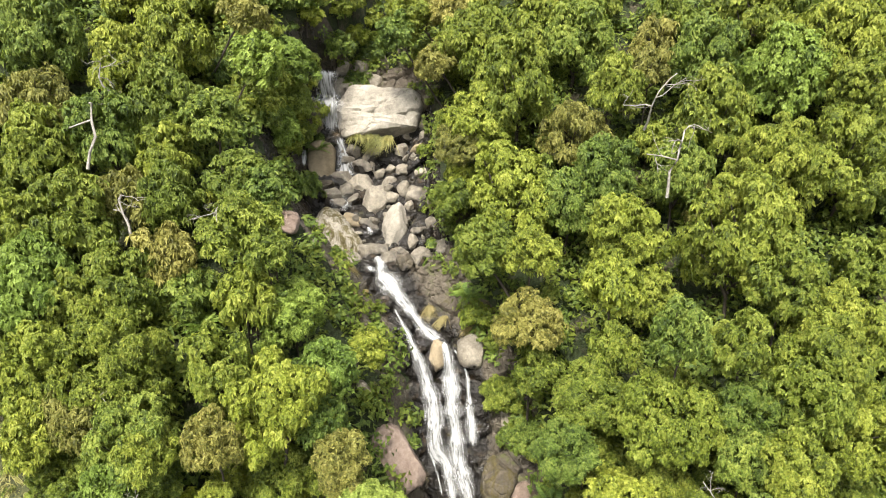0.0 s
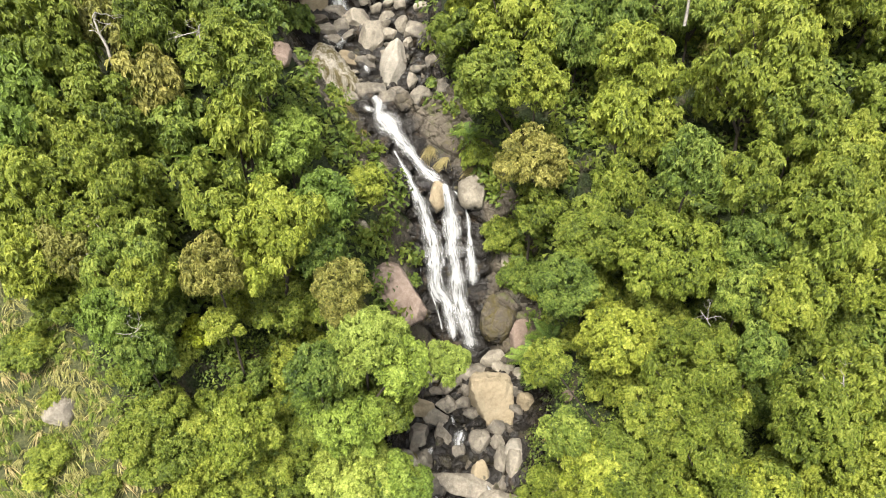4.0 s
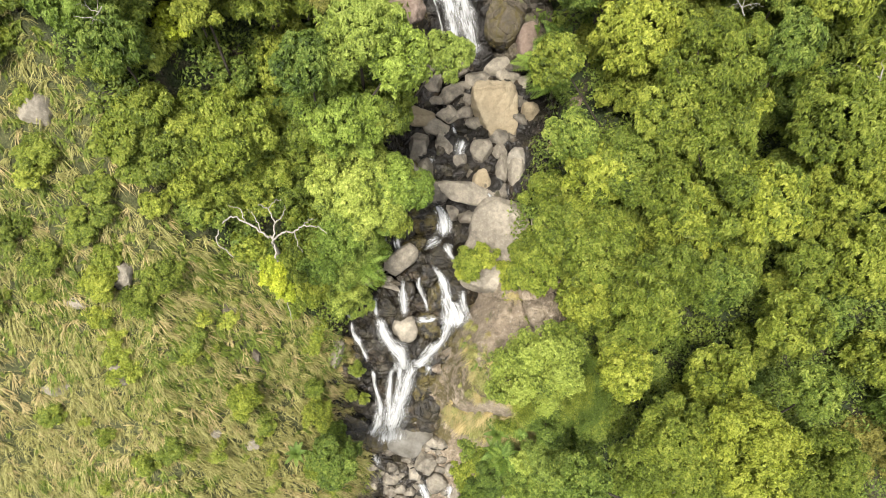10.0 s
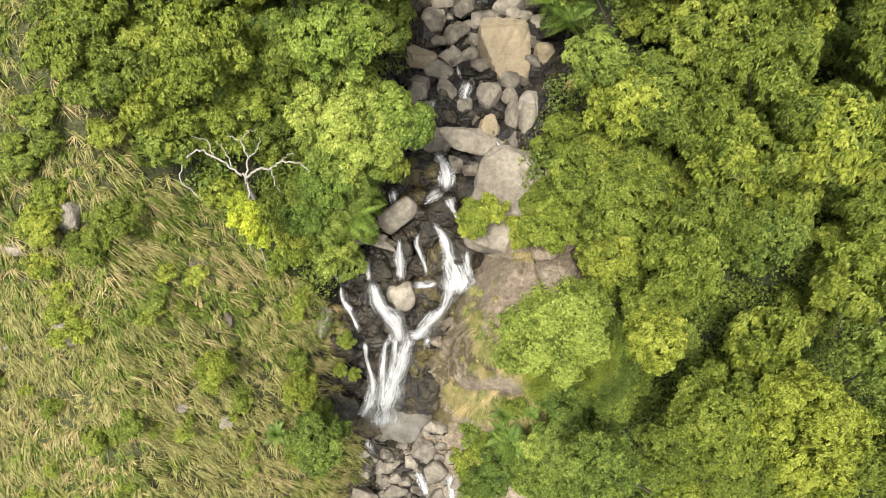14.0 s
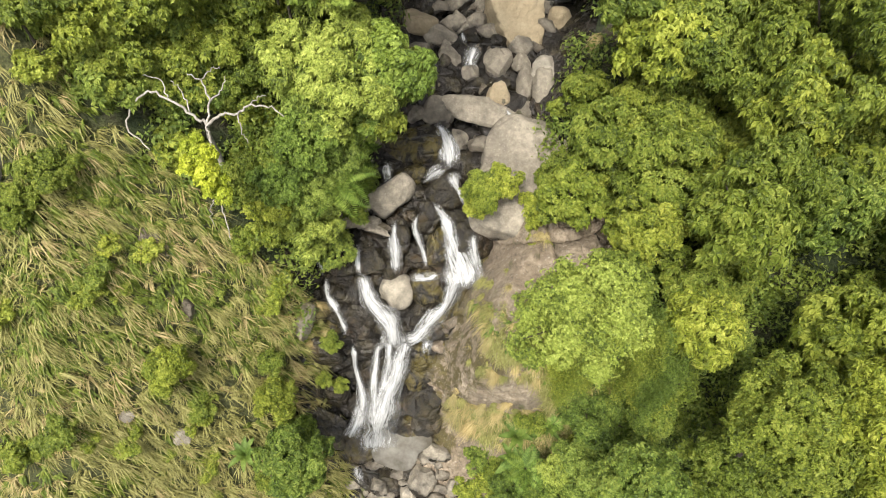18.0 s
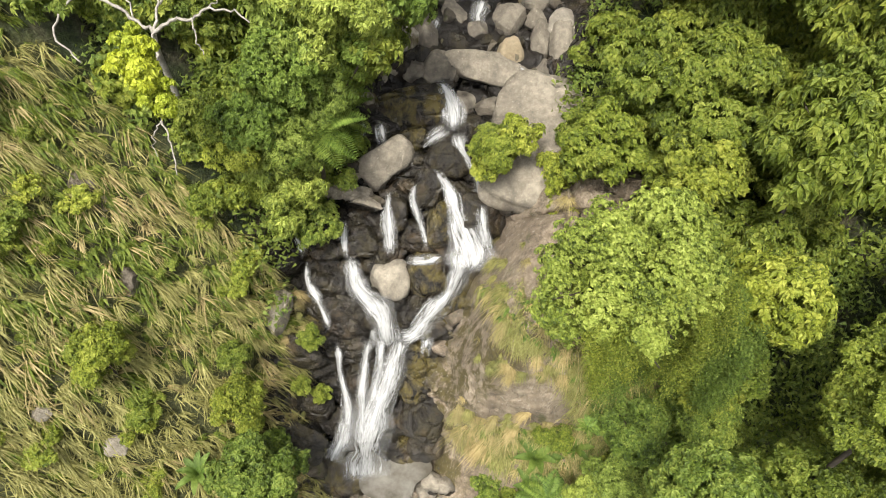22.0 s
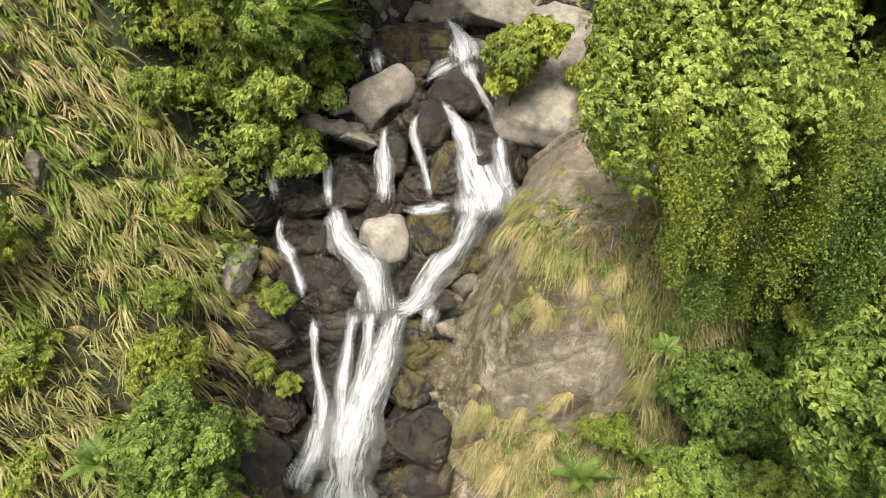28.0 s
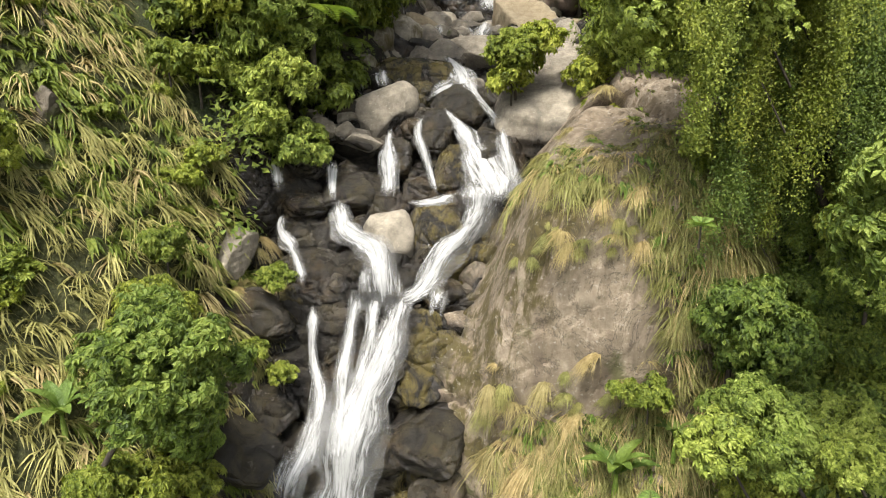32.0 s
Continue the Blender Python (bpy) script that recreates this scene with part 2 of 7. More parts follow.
    if streaks:
        lichen = ramp_node(n, l, noise_node(n, l, 7, 5, 0.75, pos), [(0.60, (0, 0, 0)), (0.66, (1, 1, 1))])
        c = mix_node(n, l, mix_node(n, l, 0.5, (0, 0, 0), lichen), c, (0.5, 0.47, 0.41))
        crack = ramp_node(n, l, noise_node(n, l, 0.8, 9, 0.7, pos, 1.2), [(0.485, (0, 0, 0)), (0.497, (1, 1, 1)), (0.503, (1, 1, 1)), (0.515, (0, 0, 0))])
        c = mix_node(n, l, mix_node(n, l, 0.6, (0, 0, 0), crack), c, (0.03, 0.024, 0.016))
    if moss:
        c = mix_node(n, l, mix_node(n, l, 0.7, (0, 0, 0), ramp_node(n, l, noise_node(n, l, 0.7 * scale, 7, 0.7, pos, 0.5), [(0.66 - 0.2 * moss, (0, 0, 0)), (0.76 - 0.2 * moss, (1, 1, 1))])), c, (0.07, 0.06, 0.016))
    l.new(c, p.inputs["Base Color"])
    rough = n.new("ShaderNodeMapRange")
    rough.inputs[3].default_value, rough.inputs[4].default_value = 0.9, 0.22
    l.new(wr, rough.inputs[0])
    l.new(rough.outputs[0], p.inputs["Roughness"])
    p.inputs["Specular IOR Level"].default_value = 0.45
    relief = n.new("ShaderNodeMath")
    relief.operation = "MULTIPLY_ADD"
    l.new(noise_node(n, l, 2.2 * scale, 10, 0.7, pos, 0.4), relief.inputs[0])
    relief.inputs[1].default_value = 1.0
    l.new(noise_node(n, l, 11 * scale, 8, 0.75, pos), relief.inputs[2])
    if blocks:
        vor = n.new("ShaderNodeTexVoronoi")
        vor.feature = "DISTANCE_TO_EDGE"
        bend = n.new("ShaderNodeMapping")
        bend.inputs["Scale"].default_value = (0.9, 0.9, 1.3)
        bend.inputs["Rotation"].default_value = (0.5, 0.3, 0.0)
        warp = mix_node(n, l, 0.12, pos, noise_color(n, l, 1.1, pos), "ADD")
        l.new(warp, bend.inputs[0])
        l.new(bend.outputs[0], vor.inputs["Vector"])
        vor.inputs["Scale"].default_value = blocks
        joint = n.new("ShaderNodeMapRange")
        joint.inputs[2].default_value = 0.16
        joint.inputs[4].default_value = 0.9
        l.new(vor.outputs["Distance"], joint.inputs[0])
        both = n.new("ShaderNodeMath")
        l.new(relief.outputs[0], both.inputs[0])
        l.new(joint.outputs[0], both.inputs[1])
        relief = both
    bump_node(n, l, p, relief.outputs[0], 0.8, 0.11)
    return m


ROCK = rock_material("grey_rock", (0.062, 0.053, 0.041), (0.195, 0.17, 0.13), (0.365, 0.322, 0.25))
BED = rock_material("wet_bed_rock", (0.032, 0.025, 0.0185), (0.08, 0.065, 0.046), (0.155, 0.132, 0.098), wet_dark=(0.0170, 0.0146, 0.0118), moss=0.25, blocks=1.3)
CLIFF = rock_material("brown_cliff_rock", (0.10, 0.076, 0.052), (0.232, 0.184, 0.13), (0.365, 0.302, 0.222), moss=0.15, streaks=True)
PALE = rock_material("pale_weathered_rock", (0.11, 0.096, 0.074), (0.27, 0.242, 0.195), (0.43, 0.39, 0.32), moss=0.05)
TAN = rock_material("tan_rock", (0.11, 0.085, 0.05), (0.24, 0.19, 0.118), (0.34, 0.285, 0.19))
PINK = rock_material("reddish_rock", (0.085, 0.06, 0.046), (0.18, 0.13, 0.10), (0.27, 0.21, 0.17))

LEAF_MID = leaf_material("mid_green_leaves", (0.040, 0.062, 0.006), (0.140, 0.185, 0.020), (0.285, 0.325, 0.055))
LEAF_YELLOW = leaf_material("yellow_green_leaves", (0.050, 0.075, 0.007), (0.170, 0.218, 0.022), (0.335, 0.375, 0.065))
LEAF_DEEP = leaf_material("deep_green_leaves", (0.028, 0.050, 0.007), (0.105, 0.16, 0.022), (0.25, 0.31, 0.06))
LEAF_FRESH = leaf_material("fresh_green_leaves", (0.036, 0.064, 0.008), (0.130, 0.198, 0.025), (0.265, 0.355, 0.070))
LEAF_LIGHT = leaf_material("light_green_leaves", (0.050, 0.080, 0.012), (0.195, 0.260, 0.040), (0.36, 0.43, 0.10))
LEAF_OLIVE = leaf_material("olive_leaves", (0.060, 0.066, 0.012), (0.18, 0.18, 0.036), (0.35, 0.335, 0.09))
LEAF_LEMON = leaf_material("lemon_leaves", (0.10, 0.14, 0.006), (0.29, 0.35, 0.020), (0.47, 0.53, 0.07))
LEAF_FERN = leaf_material("fern_green", (0.035, 0.065, 0.010), (0.12, 0.20, 0.03), (0.25, 0.34, 0.075))
LEAF_BANANA = leaf_material("banana_leaves", (0.05, 0.085, 0.012), (0.10, 0.165, 0.028), (0.16, 0.235, 0.05), 0.4, 0.35)
GRASS = leaf_material("reed_grass", (0.045, 0.050, 0.011), (0.175, 0.178, 0.046), (0.36, 0.35, 0.13), 0.5, 0.3, 0.3)
STRAW = leaf_material("dry_reed_grass", (0.13, 0.105, 0.035), (0.30, 0.25, 0.10), (0.46, 0.39, 0.19), 0.6, 0.3, 0.35)


def bark_material(name, dark, light):
    m, n, l, p = nodes_of(name)
    pos = n.new("ShaderNodeTexCoord").outputs["Object"]
    f = noise_node(n, l, 6, 7, 0.7, pos)
    l.new(ramp_node(n, l, f, [(0.35, dark), (0.65, light)]), p.inputs["Base Color"])
    p.inputs["Roughness"].default_value = 0.85
    bump_node(n, l, p, f, 0.6, 0.05)
    return m


BARK = bark_material("brown_bark", (0.018, 0.014, 0.009), (0.06, 0.046, 0.03))
PALE_BARK = bark_material("bleached_dead_wood", (0.15, 0.135, 0.11), (0.36, 0.33, 0.285))


def ground_material():
    m, n, l, p = nodes_of("leafy_soil")
    pos = n.new("ShaderNodeNewGeometry").outputs["Position"]
    a = noise_node(n, l, 0.5, 6, 0.6, pos)
    b = noise_node(n, l, 6, 8, 0.7, pos)
    green = ramp_node(n, l, b, [(0.35, (0.009, 0.015, 0.003)), (0.55, (0.025, 0.038, 0.007)), (0.75, (0.05, 0.065, 0.013))])
    soil = ramp_node(n, l, b, [(0.35, (0.03, 0.022, 0.013)), (0.65, (0.12, 0.10, 0.06))])
    c = mix_node(n, l, ramp_node(n, l, a, [(0.5, (0, 0, 0)), (0.66, (1, 1, 1))]), green, soil)
    zone = n.new("ShaderNodeAttribute")
    zone.attribute_name = "grassy"
    thatch = ramp_node(n, l, b, [(0.35, (0.022, 0.026, 0.007)), (0.55, (0.07, 0.075, 0.022)), (0.75, (0.17, 0.155, 0.065))])
    l.new(mix_node(n, l, zone.outputs["Fac"], c, thatch), p.inputs["Base Color"])
    p.inputs["Roughness"].default_value = 0.95
    bump_node(n, l, p, b, 1.0, 0.25)
    return m


SOIL = ground_material()


def water_material(name, thin, torn):
    """Falling water: white streaks along the flow, torn and clear towards the edges."""
    m, n, l, p = nodes_of(name)
    uv = n.new("ShaderNodeUVMap").outputs[0]
    layers = []
    for scale, size, detail in (((1.0, 0.16, 1), 2.2, 3), ((4.5, 0.6, 1), 1.6, 4), ((30.0, 1.6, 1), 1.5, 3)):
        stretch = n.new("ShaderNodeMapping")
        stretch.inputs["Scale"].default_value = scale
        l.new(uv, stretch.inputs[0])
        layers.append(noise_node(n, l, size, detail, 0.6, stretch.outputs[0], 0.9))
    broad, streak, fine = layers
    edge = n.new("ShaderNodeAttribute")
    edge.attribute_name = "edge"
    total = edge.outputs["Fac"]
    for f, k in ((broad, 0.75 * torn), (streak, 0.85 * torn), (fine, 0.5 * torn)):
        add = n.new("ShaderNodeMath")
        add.operation = "MULTIPLY_ADD"
        l.new(f, add.inputs[0])
        add.inputs[1].default_value = k
        l.new(total, add.inputs[2])
        total = add.outputs[0]
    part_of = n.new("ShaderNodeMath")
    part_of.operation = "MULTIPLY"
    l.new(total, part_of.inputs[0])
    unit = 1 / (2.1 * torn + 2)
    part_of.inputs[1].default_value = unit
    mid = 1.05 * torn + thin
    k = ramp_node(n, l, part_of.outputs[0], [(unit * (mid - 0.9), (0, 0, 0)), (unit * (mid + 0.2), (0.26, 0.26, 0.26)), (unit * (mid + 1.3), (0.96, 0.96, 0.96))])
    l.new(ramp_node(n, l, streak, [(0.34, (0.29, 0.292, 0.285)), (0.62, (0.42, 0.42, 0.41))]), p.inputs["Base Color"])
    p.inputs["Roughness"].default_value = 0.5
    bump_node(n, l, p, streak, 0.3, 0.03)
    s = n.new("ShaderNodeMixShader")
    l.new(k, s.inputs[0])
    l.new(n.new("ShaderNodeBsdfTransparent").outputs[0], s.inputs[1])
    l.new(p.outputs[0], s.inputs[2])
    l.new(s.outputs[0], n["Material Output"].inputs[0])
    return m


FOAM = water_material("white_water", 0.42, 2.8)
FILM = water_material("thin_water", 0.5, 3.0)
STRAND = water_material("white_strand", 0.30, 2.2)


def pool_material():
    m, n, l, p = nodes_of("pool_water")
    pos = n.new("ShaderNodeNewGeometry").outputs["Position"]
    f = noise_node(n, l, 0.9, 4, 0.55, pos)
    l.new(ramp_node(n, l, f, [(0.36, (0.075, 0.066, 0.05)), (0.66, (0.19, 0.178, 0.152))]), p.inputs["Base Color"])
    p.inputs["Roughness"].default_value = 0.16
    bump_node(n, l, p, noise_node(n, l, 5, 3, 0.6, pos), 0.12, 0.04)
    return m


POOL = pool_material()

# ---- mesh helpers ----
def mesh_ob(name, verts, faces, mats, parent=None, mat_ids=None, uv=None, attrs=None, shade=True, sharp=0):
    """A mesh object from numpy arrays; faces of one size, or a list of arrays of faces."""
    blocks = faces if isinstance(faces, list) else [faces]
    me = bpy.data.meshes.new(name)
    verts = np.asarray(verts, np.float32)
    me.vertices.add(len(verts))
    me.vertices.foreach_set("co", verts.ravel())
    loops = np.concatenate([np.asarray(b, np.int32).ravel() for b in blocks])
    sizes = np.concatenate([np.full(len(b), np.asarray(b).shape[1], np.int32) for b in blocks])
    starts = np.concatenate([[0], np.cumsum(sizes)[:-1]]).astype(np.int32)
    me.loops.add(len(loops))
    me.loops.foreach_set("vertex_index", loops)
    me.polygons.add(len(sizes))
    me.polygons.foreach_set("loop_start", starts)
    me.polygons.foreach_set("use_smooth", np.full(len(sizes), shade))
    for m in mats if isinstance(mats, (list, tuple)) else [mats]:
        me.materials.append(m)
    if mat_ids is not None:
        me.polygons.foreach_set("material_index", np.asarray(mat_ids, np.int32))
    if uv is not None:
        layer = me.uv_layers.new(name="UVMap")
        layer.data.foreach_set("uv", np.asarray(uv, np.float32)[loops].ravel())
    for key, values in (attrs or {}).items():
        a = me.attributes.new(key, "FLOAT", "POINT")
        a.data.foreach_set("value", np.asarray(values, np.float32))
    me.update(calc_edges=True)
    me.validate()
    if sharp:
        me.set_sharp_from_angle(angle=radians(sharp))
    ob = new(name, me)
    ob.parent = parent
    return ob


def grid_faces(nu, nv):
    i = np.arange(nu * nv).reshape(nu, nv)
    return np.stack([i[:-1, :-1], i[1:, :-1], i[1:, 1:], i[:-1, 1:]], -1).reshape(-1, 4)


def hash01(i, j, k=0):
    v = np.sin(i * 127.1 + j * 311.7 + k * 74.7) * 43758.5453
    return v - np.floor(v)


def cells(u, v, seed=0):
    """Broken blocks: a height of its own for each cell, and how near the crack between cells is."""
    iu, iv = np.floor(u), np.floor(v)
    best, second, val = np.full(u.shape, 9.0), np.full(u.shape, 9.0), np.zeros(u.shape)
    tilt_u, tilt_v = np.zeros(u.shape), np.zeros(u.shape)
    for du in (-1, 0, 1):
        for dv in (-1, 0, 1):
            cu, cv = iu + du, iv + dv
            pu, pv = cu + hash01(cu, cv, seed), cv + hash01(cu, cv, seed + 1)
            d = np.hypot(u - pu, v - pv)
            near = d < best
            second = np.where(near, best, np.minimum(second, d))
            val = np.where(near, hash01(cu, cv, seed + 2), val)
            tilt_u = np.where(near, (u - pu) * (hash01(cu, cv, seed + 3) - 0.5), tilt_u)
            tilt_v = np.where(near, (v - pv) * (hash01(cu, cv, seed + 4) - 0.5), tilt_v)
            best = np.where(near, d, best)
    return val + 0.9 * (tilt_u + tilt_v), np.clip((second - best) / 0.14, 0, 1), best


def wave(x, y, seed=0):
    """Smooth uneven ground, about -1 to 1."""
    v = 0
    for k, f in enumerate((0.31, 0.67, 1.43, 2.9)):
        a = 0.7 + 1.9 * k + seed
        v = v + np.sin(f * (x * math.cos(a) + y * math.sin(a)) + 3.1 * k + seed) * np.sin(f * (y * math.cos(a) - x * math.sin(a)) * 1.13 + seed * 2) / (1 + 0.8 * k)
    return v / 1.6


def grain(x, y, seed=0, octaves=5, gain=0.55):
    """Fractal value noise, about 0 to 1."""
    total, amp, norm = 0.0, 1.0, 0.0
    for k in range(octaves):
        i, j = np.floor(x), np.floor(y)
        u, v = x - i, y - j
        u, v = u * u * (3 - 2 * u), v * v * (3 - 2 * v)
        g = [hash01(i + a, j + b, seed + k) for a in (0, 1) for b in (0, 1)]
        total = total + amp * ((g[0] * (1 - v) + g[1] * v) * (1 - u) + (g[2] * (1 - v) + g[3] * v) * u)
        norm, amp = norm + amp, amp * gain
        x, y = x * 2.03 + 5.2, y * 2.03 + 1.3
    return total / norm


# ---- the ground: one sheet ----
def bed_right(s):
    return np.where(s < 22, 9.2, np.interp(s, [22, 26, 34, 44, 50, 56, 62, 80], [6.4, 5.8, 8.5, 7.0, 4.4, 1.0, 0.0, -1.5]))


def bed_left(s):
    return stream_x(s) - stream_w(s) - 2.4


def bed_shape(x, s):
    """Height out of the slope of the rock of the stream bed and the cliff beside it."""
    h = land(x, s)
    cliff = smooth(0.0, 2.0, x - stream_x(s) - 0.6 * stream_w(s)) * (1 - smooth(18, 21, s))
    big, c1, d1 = cells(x / 2.5 + 0.3 * np.sin(s), s / 1.9, 3)
    small, c2, d2 = cells(x / 0.8 + 0.2 * np.sin(2 * s), s / 0.62, 11)
    rough = (1 - 0.85 * cliff) * (1 + 0.35 * smooth(8, 10, s) * (1 - smooth(23, 25, s)))
    dome = np.sqrt(np.clip(1 - (d1 / 0.85) ** 2, 0.0, 1))
    knob = np.sqrt(np.clip(1 - (d2 / 0.85) ** 2, 0.0, 1))
    h = h + rough * (0.75 * (big - 0.5) + 0.7 * (dome - 0.6) + 0.13 * (small - 0.5) + 0.10 * (knob - 0.6) - 0.28 * (1 - c1) - 0.10 * (1 - c2)) + 0.22 * wave(x * 1.2, s * 1.2, 2) 
    skew = x * 0.8 + s * 0.45
    ridge = 1 - np.abs(2 * grain(skew * 0.55, (s - 0.4 * x) * 0.9, 21, 3) - 1)
    fold = grain(x * 0.9, s * 0.35, 31, 3, 0.6)
    h = h + (0.25 + 0.75 * cliff) * (0.5 * (fold - 0.5) - 0.12 * smooth(0.9, 1.0, ridge)) + 0.16 * (grain(x * 2.2, s * 2.2, 41, 2, 0.6) - 0.5)
    return h


def is_grass(x, s):
    return (x < bed_left(s) + np.where(s < 16, 2.0, 0.8)) & (s < np.interp(-x, [6.5, 9, 11, 14, 16, 21, 30], [17, 20.6, 23.5, 27, 32, 39, 45]))


def build_ground():
    xs = np.concatenate([np.linspace(-420, -45, 16)[:-1], np.arange(-45, 45.01, 0.75), np.linspace(45, 420, 16)[1:]])
    ss = np.concatenate([np.linspace(-500, -20, 20)[:-1], np.arange(-20, 110.01, 0.75), np.linspace(110, 260, 12)[1:]])
    x, s = np.meshgrid(xs, ss, indexing="ij")
    h = land(np.clip(x, -60, 60), s) + 0.35 * wave(x, s) - 0.9 * smooth(bed_left(s) - 0.3, bed_left(s) + 0.6, x) * (1 - smooth(bed_right(s) - 0.6, bed_right(s) + 0.3, x)) * (s > -9) * (s < 80)
    ob = mesh_ob("ground", np.stack(place(x, s, h), -1).reshape(-1, 3), grid_faces(len(xs), len(ss)), SOIL, attrs={"grassy": (is_grass(x, s) & (x > -60)).astype(float).ravel()})
    return tagged(ob, "steep forested hillside of dark leafy soil", "hillside", kind="structure")


ground = build_ground()


# ---- the streams of water over the rock: (x, s, width) from the top down ----
FALLS = []


def add_fall(label, steps, mat, lift=0.14):
    FALLS.append((label, steps, mat, lift))


add_fall("white cascade splitting round a dark boulder", [(-0.19, 24.04, 0.53), (-0.83, 23.67, 0.44), (-1.28, 23.26, 0.16)], FOAM)
add_fall("winding white stream over a dark round ledge", [(0.19, 23.82, 0.70), (0.36, 23.15, 0.35), (0.78, 22.57, 0.26), (1.07, 21.96, 0.31), (1.30, 21.51, 0.69), (1.31, 21.27, 0.69)], FOAM)
add_fall("narrow white cascade beside the pale slab", [(1.25, 20.86, 0.22), (1.22, 20.18, 0.39), (1.43, 19.39, 0.54), (1.53, 18.83, 0.53)], FOAM)
add_fall("white cascade fanning out over dark rock", [(-0.75, 22.35, 0.14), (-0.43, 21.91, 0.24), (-0.01, 21.25, 0.45), (0.15, 20.60, 0.70), (0.36, 19.90, 1.15), (0.64, 19.19, 1.65), (0.83, 18.55, 1.85), (0.86, 18.0, 1.6)], FOAM)
add_fall("slender white strand down dark rock", [(-1.45, 21.74, 0.08), (-1.69, 21.29, 0.27), (-1.64, 20.88, 0.26), (-1.37, 20.32, 0.20), (-1.21, 19.61, 0.21), (-1.01, 18.87, 0.35)], FOAM)
add_fall("thin veil of water over stepped rock", [(-2.69, 21.37, 0.18), (-2.67, 20.68, 0.25), (-2.80, 20.51, 0.57), (-2.68, 20.05, 0.54), (-2.58, 19.33, 0.47), (-2.63, 18.63, 0.55)], FILM)
add_fall("small white trickle at the top of the ledges", [(-3.73, 24.28, 0.19), (-3.82, 23.89, 0.19), (-3.77, 23.50, 0.20), (-3.70, 22.98, 0.29)], FOAM)
add_fall("thin thread of water off a ledge", [(-3.29, 24.08, 0.09), (-3.13, 23.31, 0.10)], FILM)
add_fall("tiny veil of water off a ledge", [(-3.04, 24.29, 0.29), (-2.97, 23.81, 0.43), (-2.85, 23.36, 0.37)], FILM)
add_fall("thin trickle down the edge of the rock wall", [(-6.50, 19.74, 0.13), (-6.28, 19.09, 0.25), (-6.22, 18.50, 0.21)], FILM)
add_fall("thin white trickle above the side channel", [(-4.62, 20.10, 0.16), (-4.58, 19.21, 0.30), (-4.53, 18.47, 0.30)], FOAM)
add_fall("white rushing channel curving along the pale slab", [(0.59, 18.96, 1.16), (0.49, 18.51, 1.06), (0.44, 17.95, 0.89), (-0.05, 16.96, 0.65), (-0.81, 16.18, 0.84), (-1.25, 15.53, 0.74), (-1.61, 15.07, 0.65), (-2.31, 14.96, 0.65)], FOAM)
add_fall("foaming white channel feeding the waterfall lip", [(-4.45, 18.60, 0.28), (-4.25, 18.10, 0.65), (-4.09, 17.32, 1.03), (-3.59, 16.80, 0.67), (-3.02, 16.48, 0.94), (-2.75, 15.80, 1.01), (-2.76, 15.03, 1.30), (-2.67, 14.61, 1.18)], FOAM)
add_fall("slender white strand of the lower waterfall", [(-3.31, 14.99, 0.65), (-3.51, 14.79, 0.36), (-3.72, 13.91, 0.32), (-3.82, 12.70, 0.41), (-3.77, 11.72, 0.51), (-3.83, 9.97, 0.69)], FOAM)
add_fall("middle white strand of the lower waterfall", [(-2.93, 15.03, 0.76), (-2.99, 14.59, 0.43), (-3.04, 13.75, 0.31), (-3.21, 12.77, 0.33), (-3.32, 12.00, 0.55)], FOAM)
add_fall("white main drop of the lower waterfall over dark rock", [(-2.11, 15.08, 0.86), (-2.25, 14.57, 0.83), (-2.44, 13.70, 0.91), (-2.76, 12.80, 1.05), (-3.08, 12.01, 1.35), (-3.50, 10.56, 1.70), (-3.82, 8.87, 1.90), (-3.90, 7.75, 2.00)], FOAM)
add_fall("white water crossing a shelf behind a pale boulder", [(-0.35, 18.62, 0.30), (-0.95, 18.48, 0.34), (-1.55, 18.42, 0.30), (-1.95, 18.50, 0.2)], FOAM)
add_fall("spray of white water beside the plunge", [(-4.45, 11.40, 0.35), (-4.75, 10.40, 0.55), (-5.10, 9.60, 0.80), (-5.40, 8.90, 0.9)], FILM)
add_fall("foam running between stones below the pool", [(-5.00, 6.70, 0.35), (-5.10, 6.10, 0.45), (-4.90, 5.20, 0.40)], FOAM)
add_fall("small white chute between stones below the pool", [(-1.95, 4.20, 0.35), (-1.60, 3.60, 0.75), (-1.40, 2.90, 0.55), (-1.05, 1.90, 0.45)], FOAM)
add_fall("small white fall between stones below the pool", [(0.40, 4.00, 0.40), (0.50, 3.40, 0.70), (0.62, 2.50, 0.60), (0.64, 1.40, 0.70)], FOAM)
add_fall("foam among stones below the pool", [(-4.05, 2.80, 0.40), (-4.00, 2.20, 0.50)], FOAM)
add_fall("short white trickle beside the waterfall lip", [(-0.90, 15.18, 0.64), (-1.02, 14.69, 0.42), (-1.06, 14.30, 0.32)], FILM)
add_fall("thin trickle down the dark rock wall", [(-6.29, 18.25, 0.21), (-6.20, 17.23, 0.26), (-5.85, 17.01, 0.47), (-5.56, 16.51, 0.30), (-5.29, 15.78, 0.29), (-5.24, 15.34, 0.30)], FILM)
add_fall("thin side strand of the lower waterfall", [(-4.92, 14.72, 0.13), (-4.83, 14.14, 0.28), (-4.88, 13.24, 0.22), (-4.66, 12.70, 0.30), (-4.39, 12.07, 0.44), (-4.51, 10.94, 0.80), (-4.81, 9.76, 0.93)], FOAM)
